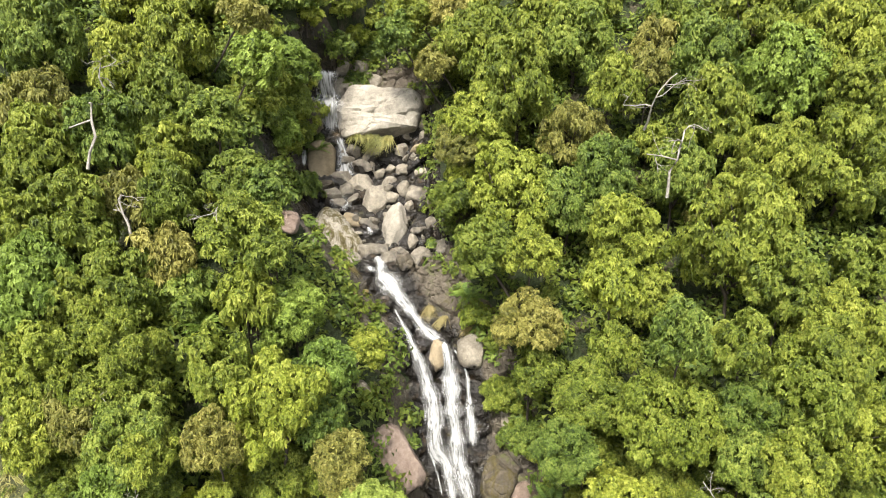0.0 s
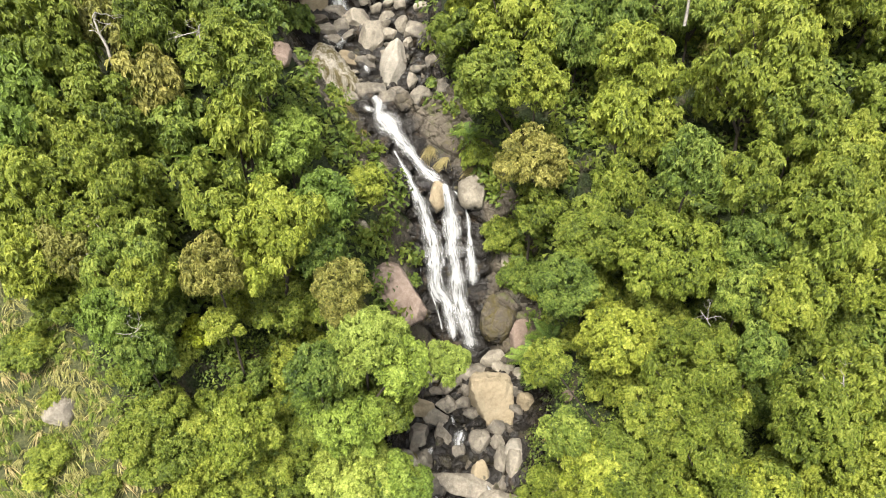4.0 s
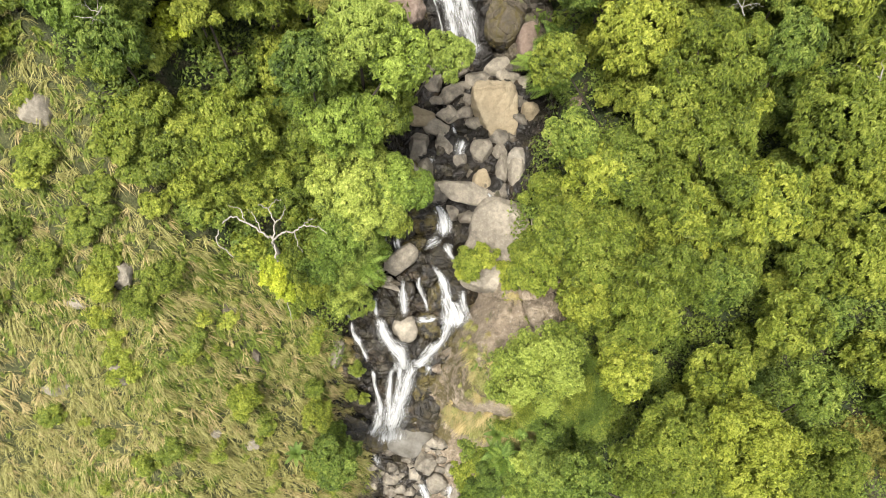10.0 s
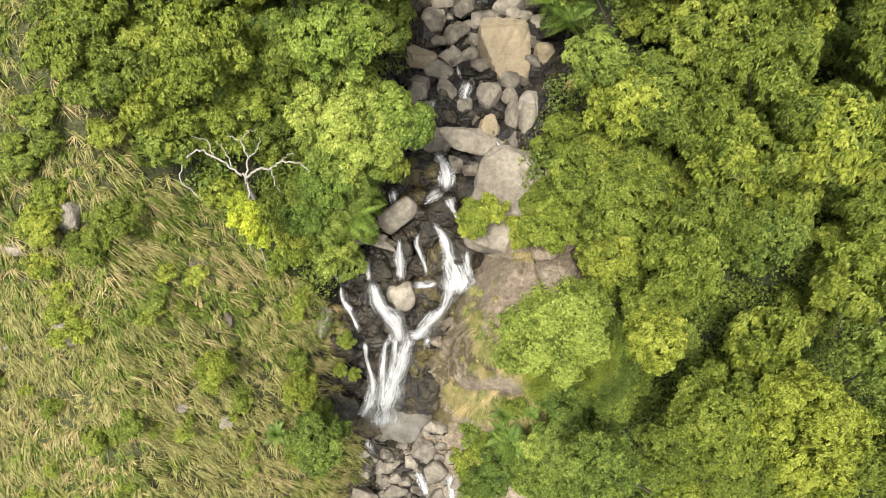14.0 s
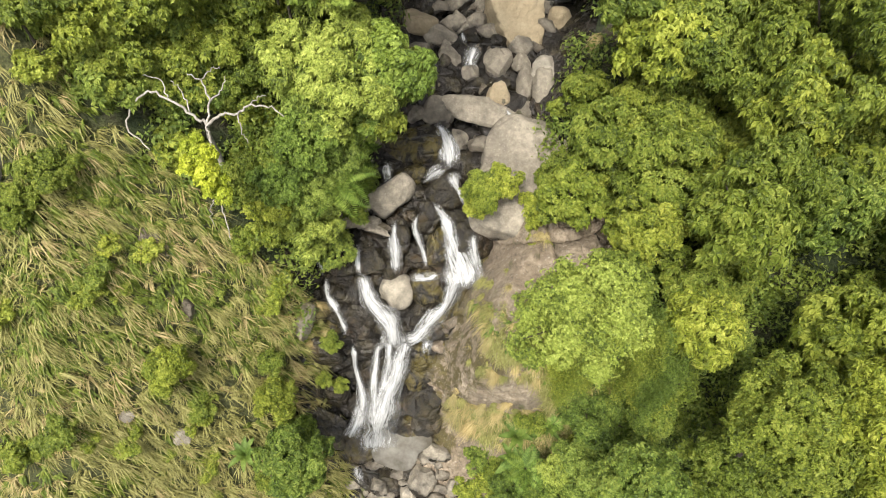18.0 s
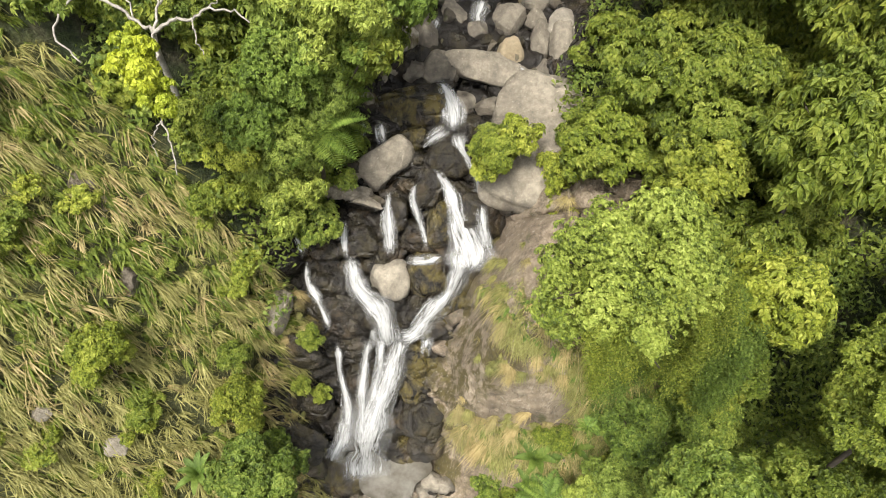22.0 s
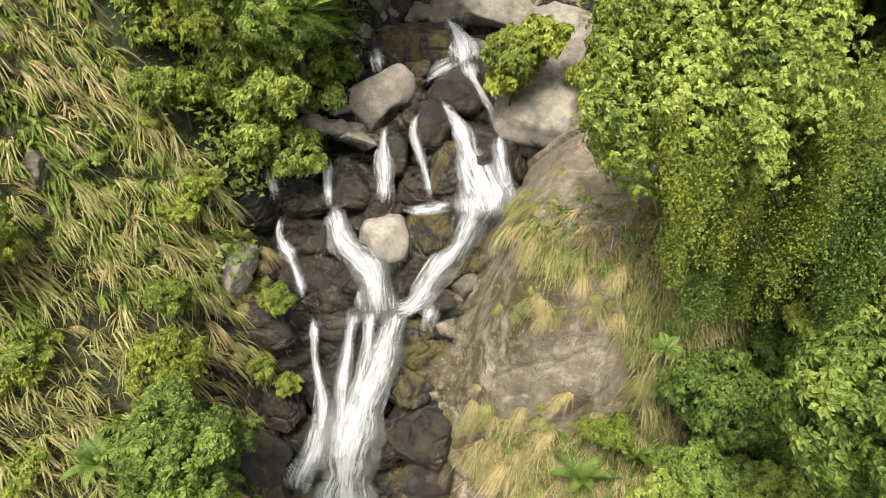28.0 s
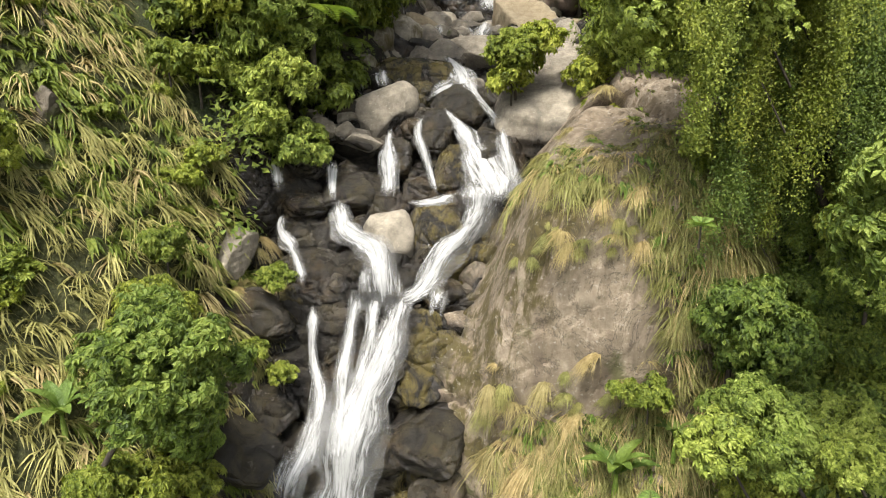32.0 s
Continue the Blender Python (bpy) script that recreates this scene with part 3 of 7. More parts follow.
add_fall("steep white chute above the upper waterfall", [(-6.08, 56.48, 0.61), (-5.19, 55.60, 1.18), (-5.37, 54.74, 1.56), (-4.50, 53.72, 2.46), (-3.77, 52.58, 1.62), (-3.02, 51.85, 1.12), (-2.46, 50.83, 1.07), (-1.58, 49.66, 1.14), (-0.65, 48.79, 1.22), (-0.00, 48.58, 0.91)], FOAM)
add_fall("white spill into the steep chute", [(-6.57, 55.30, 0.47), (-5.75, 54.79, 0.80)], FOAM)
add_fall("broad white strand of the upper waterfall", [(-0.00, 48.52, 0.68), (0.36, 47.46, 1.12), (0.55, 46.11, 1.59), (0.74, 44.20, 1.72), (0.83, 42.39, 1.85)], FOAM)
add_fall("narrow white strand of the upper waterfall", [(-4.05, 51.43, 0.23), (-2.92, 49.26, 0.59), (-1.99, 47.18, 1.03), (-1.45, 45.83, 1.35), (-0.90, 44.00, 1.61), (-0.67, 42.42, 2.00)], FOAM)
add_fall("thin white thread beside the upper waterfall", [(0.82, 47.92, 0.27), (1.56, 46.99, 0.31), (1.93, 45.72, 0.39), (2.03, 44.26, 0.45), (2.13, 43.36, 1.22)], FOAM)
add_fall("broad foot of the upper waterfall", [(-0.80, 43.70, 1.53), (-0.67, 42.54, 1.72), (-0.60, 41.44, 1.79), (-0.53, 40.32, 1.65), (0.28, 39.33, 1.51), (0.55, 37.88, 1.00), (0.84, 36.24, 0.85)], FOAM)
add_fall("middle foot of the upper waterfall", [(0.65, 43.67, 1.13), (0.78, 42.69, 1.20), (0.99, 41.73, 1.38), (1.07, 40.47, 1.65), (1.16, 39.20, 1.94), (1.65, 37.63, 1.61), (1.97, 36.58, 1.43), (2.30, 35.57, 1.20)], FOAM)
add_fall("misty veil at the foot of the upper waterfall", [(2.00, 43.78, 1.04), (2.11, 42.48, 1.14), (2.23, 41.48, 1.14), (2.38, 40.32, 0.81)], FILM)
add_fall("thin white thread at the foot of the upper waterfall", [(-1.03, 40.19, 0.20), (-0.47, 38.66, 0.25), (-0.01, 36.90, 0.27)], FOAM)
add_fall("white cascade tumbling from an upper ledge", [(-0.65, 26.17, 0.40), (-0.15, 25.47, 0.80), (0.05, 24.75, 1.25), (-0.04, 24.0, 1.70)], FOAM)
add_fall("small white chute between grey boulders", [(2.85, 26.97, 0.23), (3.18, 26.46, 0.41), (3.37, 25.99, 0.40), (2.96, 25.50, 0.66)], FOAM)
add_fall("small white chute among boulders", [(0.57, 31.14, 0.31), (0.88, 30.25, 0.45)], FOAM)
add_fall("small white chute among grey boulders", [(1.35, 30.25, 0.83), (1.03, 29.46, 0.97), (1.15, 28.63, 0.59)], FOAM)
add_fall("small patch of white water between boulders", [(-0.69, 29.20, 0.30), (-0.99, 28.47, 0.88)], FOAM)
add_fall("short white fall at the head of the stream", [(-11.51, 75.89, 1.80), (-11.28, 73.34, 2.32), (-11.31, 70.93, 2.17)], FOAM)
add_fall("white fall between two large boulders", [(-10.34, 70.22, 0.76), (-9.78, 68.18, 1.17), (-9.49, 65.65, 1.78)], FOAM)
add_fall("white pool overflow between boulders", [(-10.94, 63.63, 1.02), (-9.77, 62.54, 1.51), (-8.61, 62.25, 0.91)], FOAM)
add_fall("tiny white trickle behind a boulder", [(-13.27, 68.21, 0.42), (-13.10, 65.86, 0.41)], FILM)
add_fall("tiny white trickle among dark rocks", [(-12.62, 64.45, 0.46), (-12.42, 62.42, 0.49)], FILM)
add_fall("tiny white spill between boulders", [(-7.06, 60.14, 0.44), (-6.35, 58.88, 0.54)], FILM)


def fall_lines():
    for _, steps, _, _ in FALLS:
        a = np.array(steps, float)
        for p, q in zip(a[:-1], a[1:]):
            for k in np.linspace(0, 1, max(2, int(np.hypot(*(q - p)[:2]) / 0.4))):
                yield p + (q - p) * k


WATER_POINTS = np.array(list(fall_lines()))


def wetness(x, s):
    near = np.full(np.shape(x), 9.0)
    for px, ps, w in WATER_POINTS:
        near = np.minimum(near, np.hypot(x - px, (s - ps) * 0.8 - 0.25) - 0.5 * w)
    return np.clip(1.0 - near / np.where(s < 26, 2.3, 1.6), 0, 1)


def build_bed():
    ss = np.concatenate([np.arange(-8, 26, 0.08), np.arange(26, 80, 0.14)])
    u = np.linspace(0, 1, 190)
    s, k = np.meshgrid(ss, u, indexing="ij")
    x = bed_left(s) + (bed_right(s) - bed_left(s)) * k
    h = bed_shape(x, s) - 0.8 * (1 - smooth(0, 0.04, k)) - 0.8 * smooth(0.96, 1, k)
    v = np.stack(place(x, s, h), -1).reshape(-1, 3)
    f = grid_faces(len(ss), len(u))
    mid_x, mid_s = x.ravel()[f].mean(1), s.ravel()[f].mean(1)
    lower = smooth(8.5, 10.5, s) * (1 - smooth(22, 25, s)) * (1 - smooth(0.55, 1.0, (x - stream_x(s)) / stream_w(s)))
    damp = np.maximum(0.8 * wetness(x, s), 0.5 * lower)
    damp = np.maximum(damp, 0.55 * (smooth(23, 25, s) * (1 - smooth(34, 36, s)) + smooth(55, 58, s) * (1 - smooth(73, 76, s))))
    rim = (x - stream_x(s)) / stream_w(s)
    damp = damp * (1 - 0.85 * smooth(0.72, 0.98, rim) * (s < 22))
    ochre = smooth(0.25, 0.5, rim) * (1 - smooth(1.3, 1.9, rim)) * (1 - smooth(16, 19, s)) * smooth(6, 8, s) * 1.3 + 0.12 * (s < 24)
    ids = ((mid_x + 0.7 * wave(mid_x * 2, mid_s * 2, 3) > stream_x(mid_s) + 0.75 * stream_w(mid_s)) & (mid_s < 22)).astype(int)
    ob = mesh_ob("rock_bed", v, f, [BED, CLIFF], mat_ids=ids, attrs={"wet": damp.ravel(), "ochre": ochre.ravel()}, sharp=50)
    return tagged(ob, "dark wet broken rock bed and bare grey cliff of the stream", "rock face", kind="structure")


bed = build_bed()


def over_rocks(x, s, h):
    """The height of the bed, or of the low boulders set into it."""
    base = np.stack(place(x, s, 0 * h), -1)
    out = np.array([0, -1, 1]) / ROOT2
    for turn, c, size in SUNK:
        p, w = (base - c) @ turn.T / size, turn @ out / size
        a, b, k = w @ w, p @ w, (p * p).sum(-1) - 1
        disc = b * b - a * k
        top = np.where(disc > 0, (-b + np.sqrt(np.maximum(disc, 0))) / a, -99)
        h = np.where((top > h) & (top < h + 1.7), top, h)
    return h


def build_fall(label, steps, mat, lift):
    a = np.array(steps, float)
    d = np.concatenate([[0], np.cumsum(np.hypot(*np.diff(a[:, :2], axis=0).T))])
    n = max(4, int(d[-1] / 0.18))
    t = np.linspace(0, d[-1], n)
    x, s, w = (np.interp(t, d, a[:, k]) for k in range(3))
    w = w * (1.08 if a[0, 1] < 26 else 0.9 if a[0, 1] < 60 else 1.15) + (0.12 if a[0, 1] < 26 else 0.0)
    soft = np.ones(5) / 5
    for q in (x, s):
        if n > 9:
            q[2:-2] = np.convolve(q, soft, "same")[2:-2]
    m = 15
    across = np.linspace(-0.5, 0.5, m)
    wob = 0.98 + 0.12 * np.sin(t * 2.3 + a[0, 0]) + 0.07 * np.sin(t * 5.1)
    dx, ds = np.gradient(x), np.gradient(s)
    ln = np.hypot(dx, ds) + 1e-9
    gx = x[:, None] + across * (w * wob)[:, None] * (-ds / ln)[:, None]
    gs = s[:, None] + across * (w * wob)[:, None] * (dx / ln)[:, None]
    h = over_rocks(gx, gs, bed_shape(gx, gs))
    ride = h.copy()
    for k in range(1, 4):
        ride[k:] = np.maximum(ride[k:], h[:-k])
        ride[:-k] = np.maximum(ride[:-k], h[k:])
    h = 0.75 * np.maximum(ride, ride.max(1, keepdims=True) - 0.25) + 0.25 * ride
    for _ in range(6):
        h[1:-1] = (h[:-2] + 2 * h[1:-1] + h[2:]) / 4
    h = h + lift * (1 - 1.2 * (2 * across) ** 2)
    v = np.stack(place(gx, gs, h), -1).reshape(-1, 3)
    # paths run from the top down; the sheet thins to nothing at its sides and ends
    rag = 0.35 * (grain(across[None] * 7 + a[0, 0], t[:, None] * 1.3 + 0 * across[None], 61, 3) - 0.5)
    edge = 1.55 * (1 - np.abs(2 * across[None]) ** 1.35) + 1.5 * rag
    ends = np.minimum(1, (np.minimum(t, 0.7 * (d[-1] - t)) + 0.10) / 0.40)
    edge = edge - 2.4 * (1 - ends)[:, None]
    uv = np.stack([across[None] * w[:, None] + a[0, 0], np.repeat(t[:, None], m, 1) + a[0, 1]], -1).reshape(-1, 2)
    ob = mesh_ob("waterfall", v, grid_faces(n, m), mat, uv=uv, attrs={"edge": edge.ravel()})
    rs = np.random.default_rng(int(abs(a[0, 0]) * 100 + a[0, 1] * 10))
    thin = mat is FILM
    for _ in range(int(np.clip(w.max() / 0.4, 1, 4))):
        a0 = int(rs.uniform(0, 0.6) * n)
        a1 = int(a0 + rs.uniform(0.3, 0.9) * (n - a0))
        if a1 - a0 < 4:
            a0, a1 = 0, n
        rows = np.arange(a0, a1)
        k = np.clip(rs.uniform(-0.5, 0.5) + 0.05 * np.sin(t[rows] * rs.uniform(0.6, 1.6) + rs.uniform(0, 6)), -0.54, 0.54)
        taper = np.sin(np.pi * np.clip((rows - a0 + 0.3) / (a1 - a0 + 0.2), 0, 1)) ** 0.7
        half = np.minimum(rs.uniform(0.03, 0.10), 0.3 * w[rows]) * taper
        cols = k[:, None] + np.array([-1.0, 0.0, 1.0])[None] * (half / np.maximum(w[rows], 0.05))[:, None]
        u = np.clip((cols + 0.5) * (m - 1), 0, m - 1.001)
        lo = u.astype(int)
        f = (u - lo)[:, :, None]
        grid = v.reshape(n, m, 3)[rows]
        pick = np.take_along_axis(grid, np.repeat(lo[:, :, None], 3, 2), 1) * (1 - f) + np.take_along_axis(grid, np.repeat(lo[:, :, None] + 1, 3, 2), 1) * f
        pick = pick + np.array([0, -1, 1]) / ROOT2 * (rs.uniform(0.02, 0.07) * np.array([0.3, 1, 0.3]))[None, :, None]
        suv = np.stack([cols * w[rows][:, None] + rs.uniform(0, 50), np.repeat(t[rows][:, None], 3, 1)], -1).reshape(-1, 2)
        side = np.stack([0 * taper, taper, 0 * taper], -1) * 0.7
        mesh_ob("strand", pick.reshape(-1, 3), grid_faces(len(rows), 3), STRAND, ob, uv=suv, attrs={"edge": side.ravel()})
    return tagged(ob, label, "waterfall", "strands of the waterfall")


# ---- boulders ----
SUNK, BOULDERS = [], []


def ico(level):
    bm = bmesh.new()
    bmesh.ops.create_icosphere(bm, subdivisions=level, radius=1)
    v = np.array([p.co for p in bm.verts])
    f = np.array([[p.index for p in q.verts] for q in bm.faces])
    bm.free()
    return v, f


ICO4, ICO3 = ico(5), ico(4)


def boulder(x, y, z, sx, sy, sz, lean=0, roll=0, mat=None, seed=0, label="rounded grey boulder in the stream bed", flat=0.62, wet=0.0, small=False):
    """A worn block: a blocky rounded solid split by random planes, then roughened."""
    v, f = ICO3 if small else ICO4
    BOULDERS.append((x, (y + z) / ROOT2, max(sx, sz)))
    if mat is BED and wet >= 0.8:
        y, z, wet = y - 0.14 * sx, z + 0.14 * sx, 0.6 * wet
    rs = np.random.default_rng(seed + 1000)
    block = flat < 0.5
    turn = np.linalg.qr(rs.normal(size=(3, 3)))[0] if flat < 0.7 and not block else np.eye(3)
    k = np.abs(v @ turn)
    e = rs.uniform(3, 7) if flat < 0.7 or flat > 0.77 else rs.uniform(2.3, 3.2)
    p = v / (k ** e).sum(1)[:, None] ** (1 / e)
    p = p / np.abs(p).max(0)
    if block:
        flat = 0.86
    cuts = rs.normal(size=(12, 3))
    cuts /= np.linalg.norm(cuts, axis=1)[:, None]
    for c, d in zip(cuts, rs.uniform(flat - 0.04, flat + 0.36, 12)):
        over = p @ c - d
        p = p - np.where(over > 0, over * (0.97 if flat < 0.7 else 0.88), 0)[:, None] * c
    n = p / np.linalg.norm(p, axis=1)[:, None]
    for amp, freq in ((0.03, 3), (0.03, 7), (0.02, 13), (0.012, 24)):
        p = p + n * (amp * np.sin(p @ rs.normal(size=(3, 2)) * freq + rs.uniform(0, 6, 2)).prod(1))[:, None]
    for c in cuts[[2, 4]] if block else ():
        line = np.abs(p @ (c * 1.7) + 0.22 * np.sin(p @ cuts[7] * 5) - 0.2)
        p = p - n * (0.05 * np.exp(-(line / 0.05) ** 2) + 0.03 * (p @ c > 0.118))[:, None]
    crack = np.abs(p @ (cuts[0] * 2.0) + 0.15 * np.sin(p @ cuts[1] * 6) - 0.35)
    p = p - n * (0.035 * np.exp(-(crack / 0.04) ** 2))[:, None]
    p = p * np.array([sx, sy, sz])
    ob = mesh_ob("boulder", p, f, mat or ROCK, attrs={"ochre": np.full(len(p), 1.0 if "moss" in label else 0.2 if mat is BED else 0.0), "wet": np.clip(wet + np.maximum(0, 0.9 * (-0.45 - v[:, 2])), 0, 1)}, sharp=24 if flat < 0.7 or block else 0)
    ob.matrix_world = pose(x, y, z, lean) @ pose(0, 0, 0, 0, roll, 0)
    if mat is BED:
        SUNK.append((np.array(ob.matrix_world.to_3x3().inverted()), np.array([x, y, z]), np.array([sx, sy, sz]) * 1.04))
    return tagged(ob, label, "boulder", "boulders of the stream")


boulder(3.49, 30.93, 14.17, 1.59, 1.67, 2.10, -49, 0, TAN, 0, "large squarish tan boulder beside the stream", 0.78, 0.00)
boulder(-0.56, 29.55, 13.86, 1.26, 0.80, 0.76, -50, 18, ROCK, 1, "long grey boulder with a flat top", 0.60, 0.00, small=True)
boulder(-1.72, 27.96, 13.82, 1.06, 1.11, 1.15, -52, 30, ROCK, 2, "grey boulder beside the stream", 0.60, 0.00, small=True)
boulder(-0.03, 27.95, 13.65, 0.71, 0.74, 1.22, -52, -15, ROCK, 3, "grey boulder worn smooth in the stream bed", 0.60, 0.10, small=True)
boulder(0.37, 30.82, 14.05, 0.64, 0.67, 0.64, -49, 0, ROCK, 4, "dark grey stone in the stream", 0.60, 0.20, small=True)
boulder(2.53, 27.87, 13.64, 0.89, 0.93, 1.24, -52, 10, ROCK, 5, "upright grey boulder in the stream", 0.65, 0.00, small=True)
boulder(4.87, 26.01, 13.66, 0.69, 0.73, 1.64, -54, 8, ROCK, 6, "tall pale slab of rock standing on end", 0.65, 0.00, small=True)
boulder(3.97, 26.33, 13.54, 0.57, 0.59, 1.13, -54, 5, ROCK, 7, "grey boulder worn smooth in the stream bed", 0.65, 0.10, small=True)
boulder(2.48, 25.49, 13.38, 0.69, 0.73, 0.91, -55, 0, TAN, 8, "small tan boulder in the stream", 0.65, 0.00, small=True)
boulder(3.79, 27.70, 13.66, 0.57, 0.60, 0.62, -52, 0, ROCK, 10, "small grey boulder in the stream", 0.65, 0.00, small=True)
boulder(5.27, 28.00, 13.93, 0.84, 0.51, 0.48, -51, -15, ROCK, 11, "small grey boulder in the stream", 0.60, 0.00, small=True)
boulder(0.17, 26.37, 13.46, 0.57, 0.60, 0.61, -54, 0, BED, 12, "dark wet stone in the stream", 0.60, 0.50, small=True)
boulder(1.29, 29.49, 13.76, 0.59, 0.57, 0.54, -51, 0, BED, 13, "dark wet stone in the stream", 0.60, 0.60, small=True)
boulder(3.75, 21.45, 11.5, 2.25, 1.5, 3.15, -55, 14, ROCK, 14, "huge smooth grey slab of rock beside the cascade", 0.82, 0.00)
boulder(-2.80, 20.72, 11.12, 1.30, 0.85, 0.78, -52, -33, ROCK, 18, "large oval grey boulder resting on ledges", 0.79, 0.00)
boulder(-5.07, 19.39, 10.75, 0.67, 0.49, 0.46, -63, 25, ROCK, 19, "flat grey stone among boulders", 0.60, 0.10, small=True)
boulder(-4.25, 19.36, 10.63, 0.51, 0.44, 0.42, -63, 10, ROCK, 20, "flat grey stone among boulders", 0.60, 0.00, small=True)
boulder(-5.43, 19.73, 11.14, 0.63, 0.44, 0.42, -62, 30, ROCK, 21, "flat grey stone among boulders", 0.60, 0.10, small=True)
boulder(-3.58, 19.18, 10.33, 0.76, 0.36, 0.34, -64, 15, ROCK, 22, "flat grey stone among boulders", 0.60, 0.10, small=True)
boulder(-2.63, 17.44, 7.25, 0.91, 0.96, 0.99, -48, 5, ROCK, 23, "large rounded pale boulder amid white water", 0.75, 0.00, small=True)
boulder(-1.06, 17.70, 7.37, 1.12, 1.12, 1.06, -48, 0, BED, 24, "large dark mossy boulder amid white water", 0.75, 0.55)
boulder(1.57, 24.83, 13.10, 2.05, 0.83, 0.79, -32, 8, ROCK, 25, "broad grey boulder with a wet dark foot", 0.72, 0.05)
boulder(-4.70, 22.93, 13.64, 0.38, 0.40, 0.62, -32, 0, ROCK, 26, "grey boulder at the stream edge", 0.70, 0.00, small=True)
boulder(-5.07, 12.03, -0.95, 1.23, 1.29, 1.26, -66, 20, BED, 27, "dark mossy boulder at the foot of the fall", 0.75, 0.30)
boulder(-6.43, 11.90, 0.26, 0.85, 0.89, 0.85, -65, 0, BED, 28, "dark stone beside the pool", 0.65, 0.20, small=True)
boulder(-1.04, 13.00, 0.38, 0.87, 0.91, 1.01, -65, 10, BED, 29, "dark wet rock beside the plunge", 0.70, 0.40, small=True)
boulder(-0.77, 11.75, -1.36, 0.59, 0.62, 0.67, -69, 0, ROCK, 30, "grey stone beside the pool", 0.65, 0.10, small=True)
boulder(3.91, 34.50, 14.87, 1.31, 0.74, 0.70, -45, -20, ROCK, 31, "flat grey boulder at the foot of the fall", 0.65, 0.00, small=True)
boulder(4.93, 33.57, 14.66, 0.79, 0.73, 0.70, -46, 35, ROCK, 32, "grey boulder below the upper fall", 0.60, 0.00, small=True)
boulder(5.72, 33.02, 14.64, 0.65, 0.68, 0.69, -46, -30, ROCK, 33, "grey boulder below the upper fall", 0.60, 0.00, small=True)
boulder(6.02, 35.46, 16.09, 1.07, 1.12, 1.48, -43, 10, PINK, 34, "brownish pink boulder at the foot of the fall", 0.70, 0.00, small=True)
boulder(4.93, 35.33, 15.66, 0.79, 0.83, 1.03, -44, 0, BED, 35, "dark boulder below the upper fall", 0.65, 0.20, small=True)
boulder(4.23, 33.77, 14.62, 0.56, 0.59, 0.93, -46, -35, ROCK, 36, "upright grey stone below the fall", 0.60, 0.00, small=True)
boulder(4.25, 36.58, 17.23, 1.38, 1.45, 1.98, -41, 8, BED, 37, "brown mossy rock buttress beside the upper fall", 0.75, 0.15)
boulder(5.71, 38.77, 19.46, 1.03, 0.65, 2.88, -38, -10, ROCK, 38, "tall pale slab of rock beside the upper fall", 0.80, 0.00)
boulder(-3.57, 34.36, 21.30, 1.60, 1.01, 2.41, -39, -32, PINK, 39, "large smooth reddish slab of bare rock", 0.82, 0.00)
boulder(2.29, 42.77, 24.81, 1.16, 1.21, 1.41, -35, 0, ROCK, 40, "pale rock at the side of the upper fall", 0.75, 0.00, small=True)
boulder(-0.54, 42.61, 24.39, 0.65, 0.69, 1.26, -35, 0, TAN, 41, "brown rock splitting the upper fall", 0.75, 0.10, small=True)
boulder(-5.62, 37.35, 25.18, 0.91, 0.43, 0.41, -38, 50, ROCK, 42, "narrow pale slab on the rock face", 0.70, 0.00, small=True)
boulder(-0.17, 21.29, 10.96, 1.07, 0.97, 0.92, -37, -20, BED, 43, "big domed dark wet boulder in the cascade", 0.78, 1.00)
boulder(-0.96, 20.18, 10.34, 0.72, 0.75, 0.94, -39, 12, BED, 44, "domed dark wet boulder in the cascade", 0.78, 1.00, small=True)
boulder(-0.40, 19.11, 9.21, 0.69, 0.73, 1.04, -43, -5, BED, 45, "dark wet boulder streaked with moss", 0.78, 0.80)
boulder(1.30, 19.35, 9.51, 1.03, 1.08, 1.13, -42, 0, BED, 46, "broad dark wet boulder under thin water", 0.78, 1.00)
boulder(-2.37, 19.16, 9.64, 0.54, 0.57, 0.74, -42, 0, BED, 47, "dark wet rock between trickles", 0.75, 1.00, small=True)
boulder(-1.71, 18.74, 8.52, 0.50, 0.53, 0.63, -44, 0, BED, 48, "dark wet rock step", 0.70, 1.00, small=True)
boulder(-1.55, 19.55, 10.11, 0.37, 0.39, 0.49, -40, 0, BED, 49, "dark wet rock step", 0.70, 1.00, small=True)
boulder(-1.28, 15.10, 4.09, 1.01, 0.63, 1.94, -56, 4, BED, 50, "tall dark mossy rock beside the main drop", 0.70, 0.50)
boulder(-2.32, 16.17, 5.72, 0.51, 0.53, 0.51, -52, 0, BED, 51, "dark wet rock in the channel fork", 0.70, 1.00, small=True)
boulder(-1.91, 16.48, 6.07, 0.71, 0.53, 0.51, -51, 10, BED, 52, "dark wet rock in the channel fork", 0.70, 1.00, small=True)
boulder(-3.69, 15.28, 4.77, 0.46, 0.29, 0.82, -54, 0, BED, 53, "dark rock splitting the falling water", 0.80, 1.00, small=True)
boulder(-5.09, 16.70, 6.27, 1.39, 0.80, 0.76, -50, 12, BED, 54, "dark wet rock ledge beside the channel", 0.75, 0.90)
boulder(-5.61, 17.24, 7.21, 0.75, 0.53, 0.50, -47, 0, BED, 55, "dark wet rock ledge", 0.70, 0.90, small=True)
boulder(-4.62, 17.38, 7.07, 0.63, 0.66, 0.63, -48, 0, BED, 56, "dark wet rock ledge", 0.70, 0.90, small=True)
boulder(-4.46, 15.75, 5.00, 0.89, 0.93, 0.89, -53, -8, BED, 57, "dark rock block beside the main drop", 0.72, 0.80, small=True)
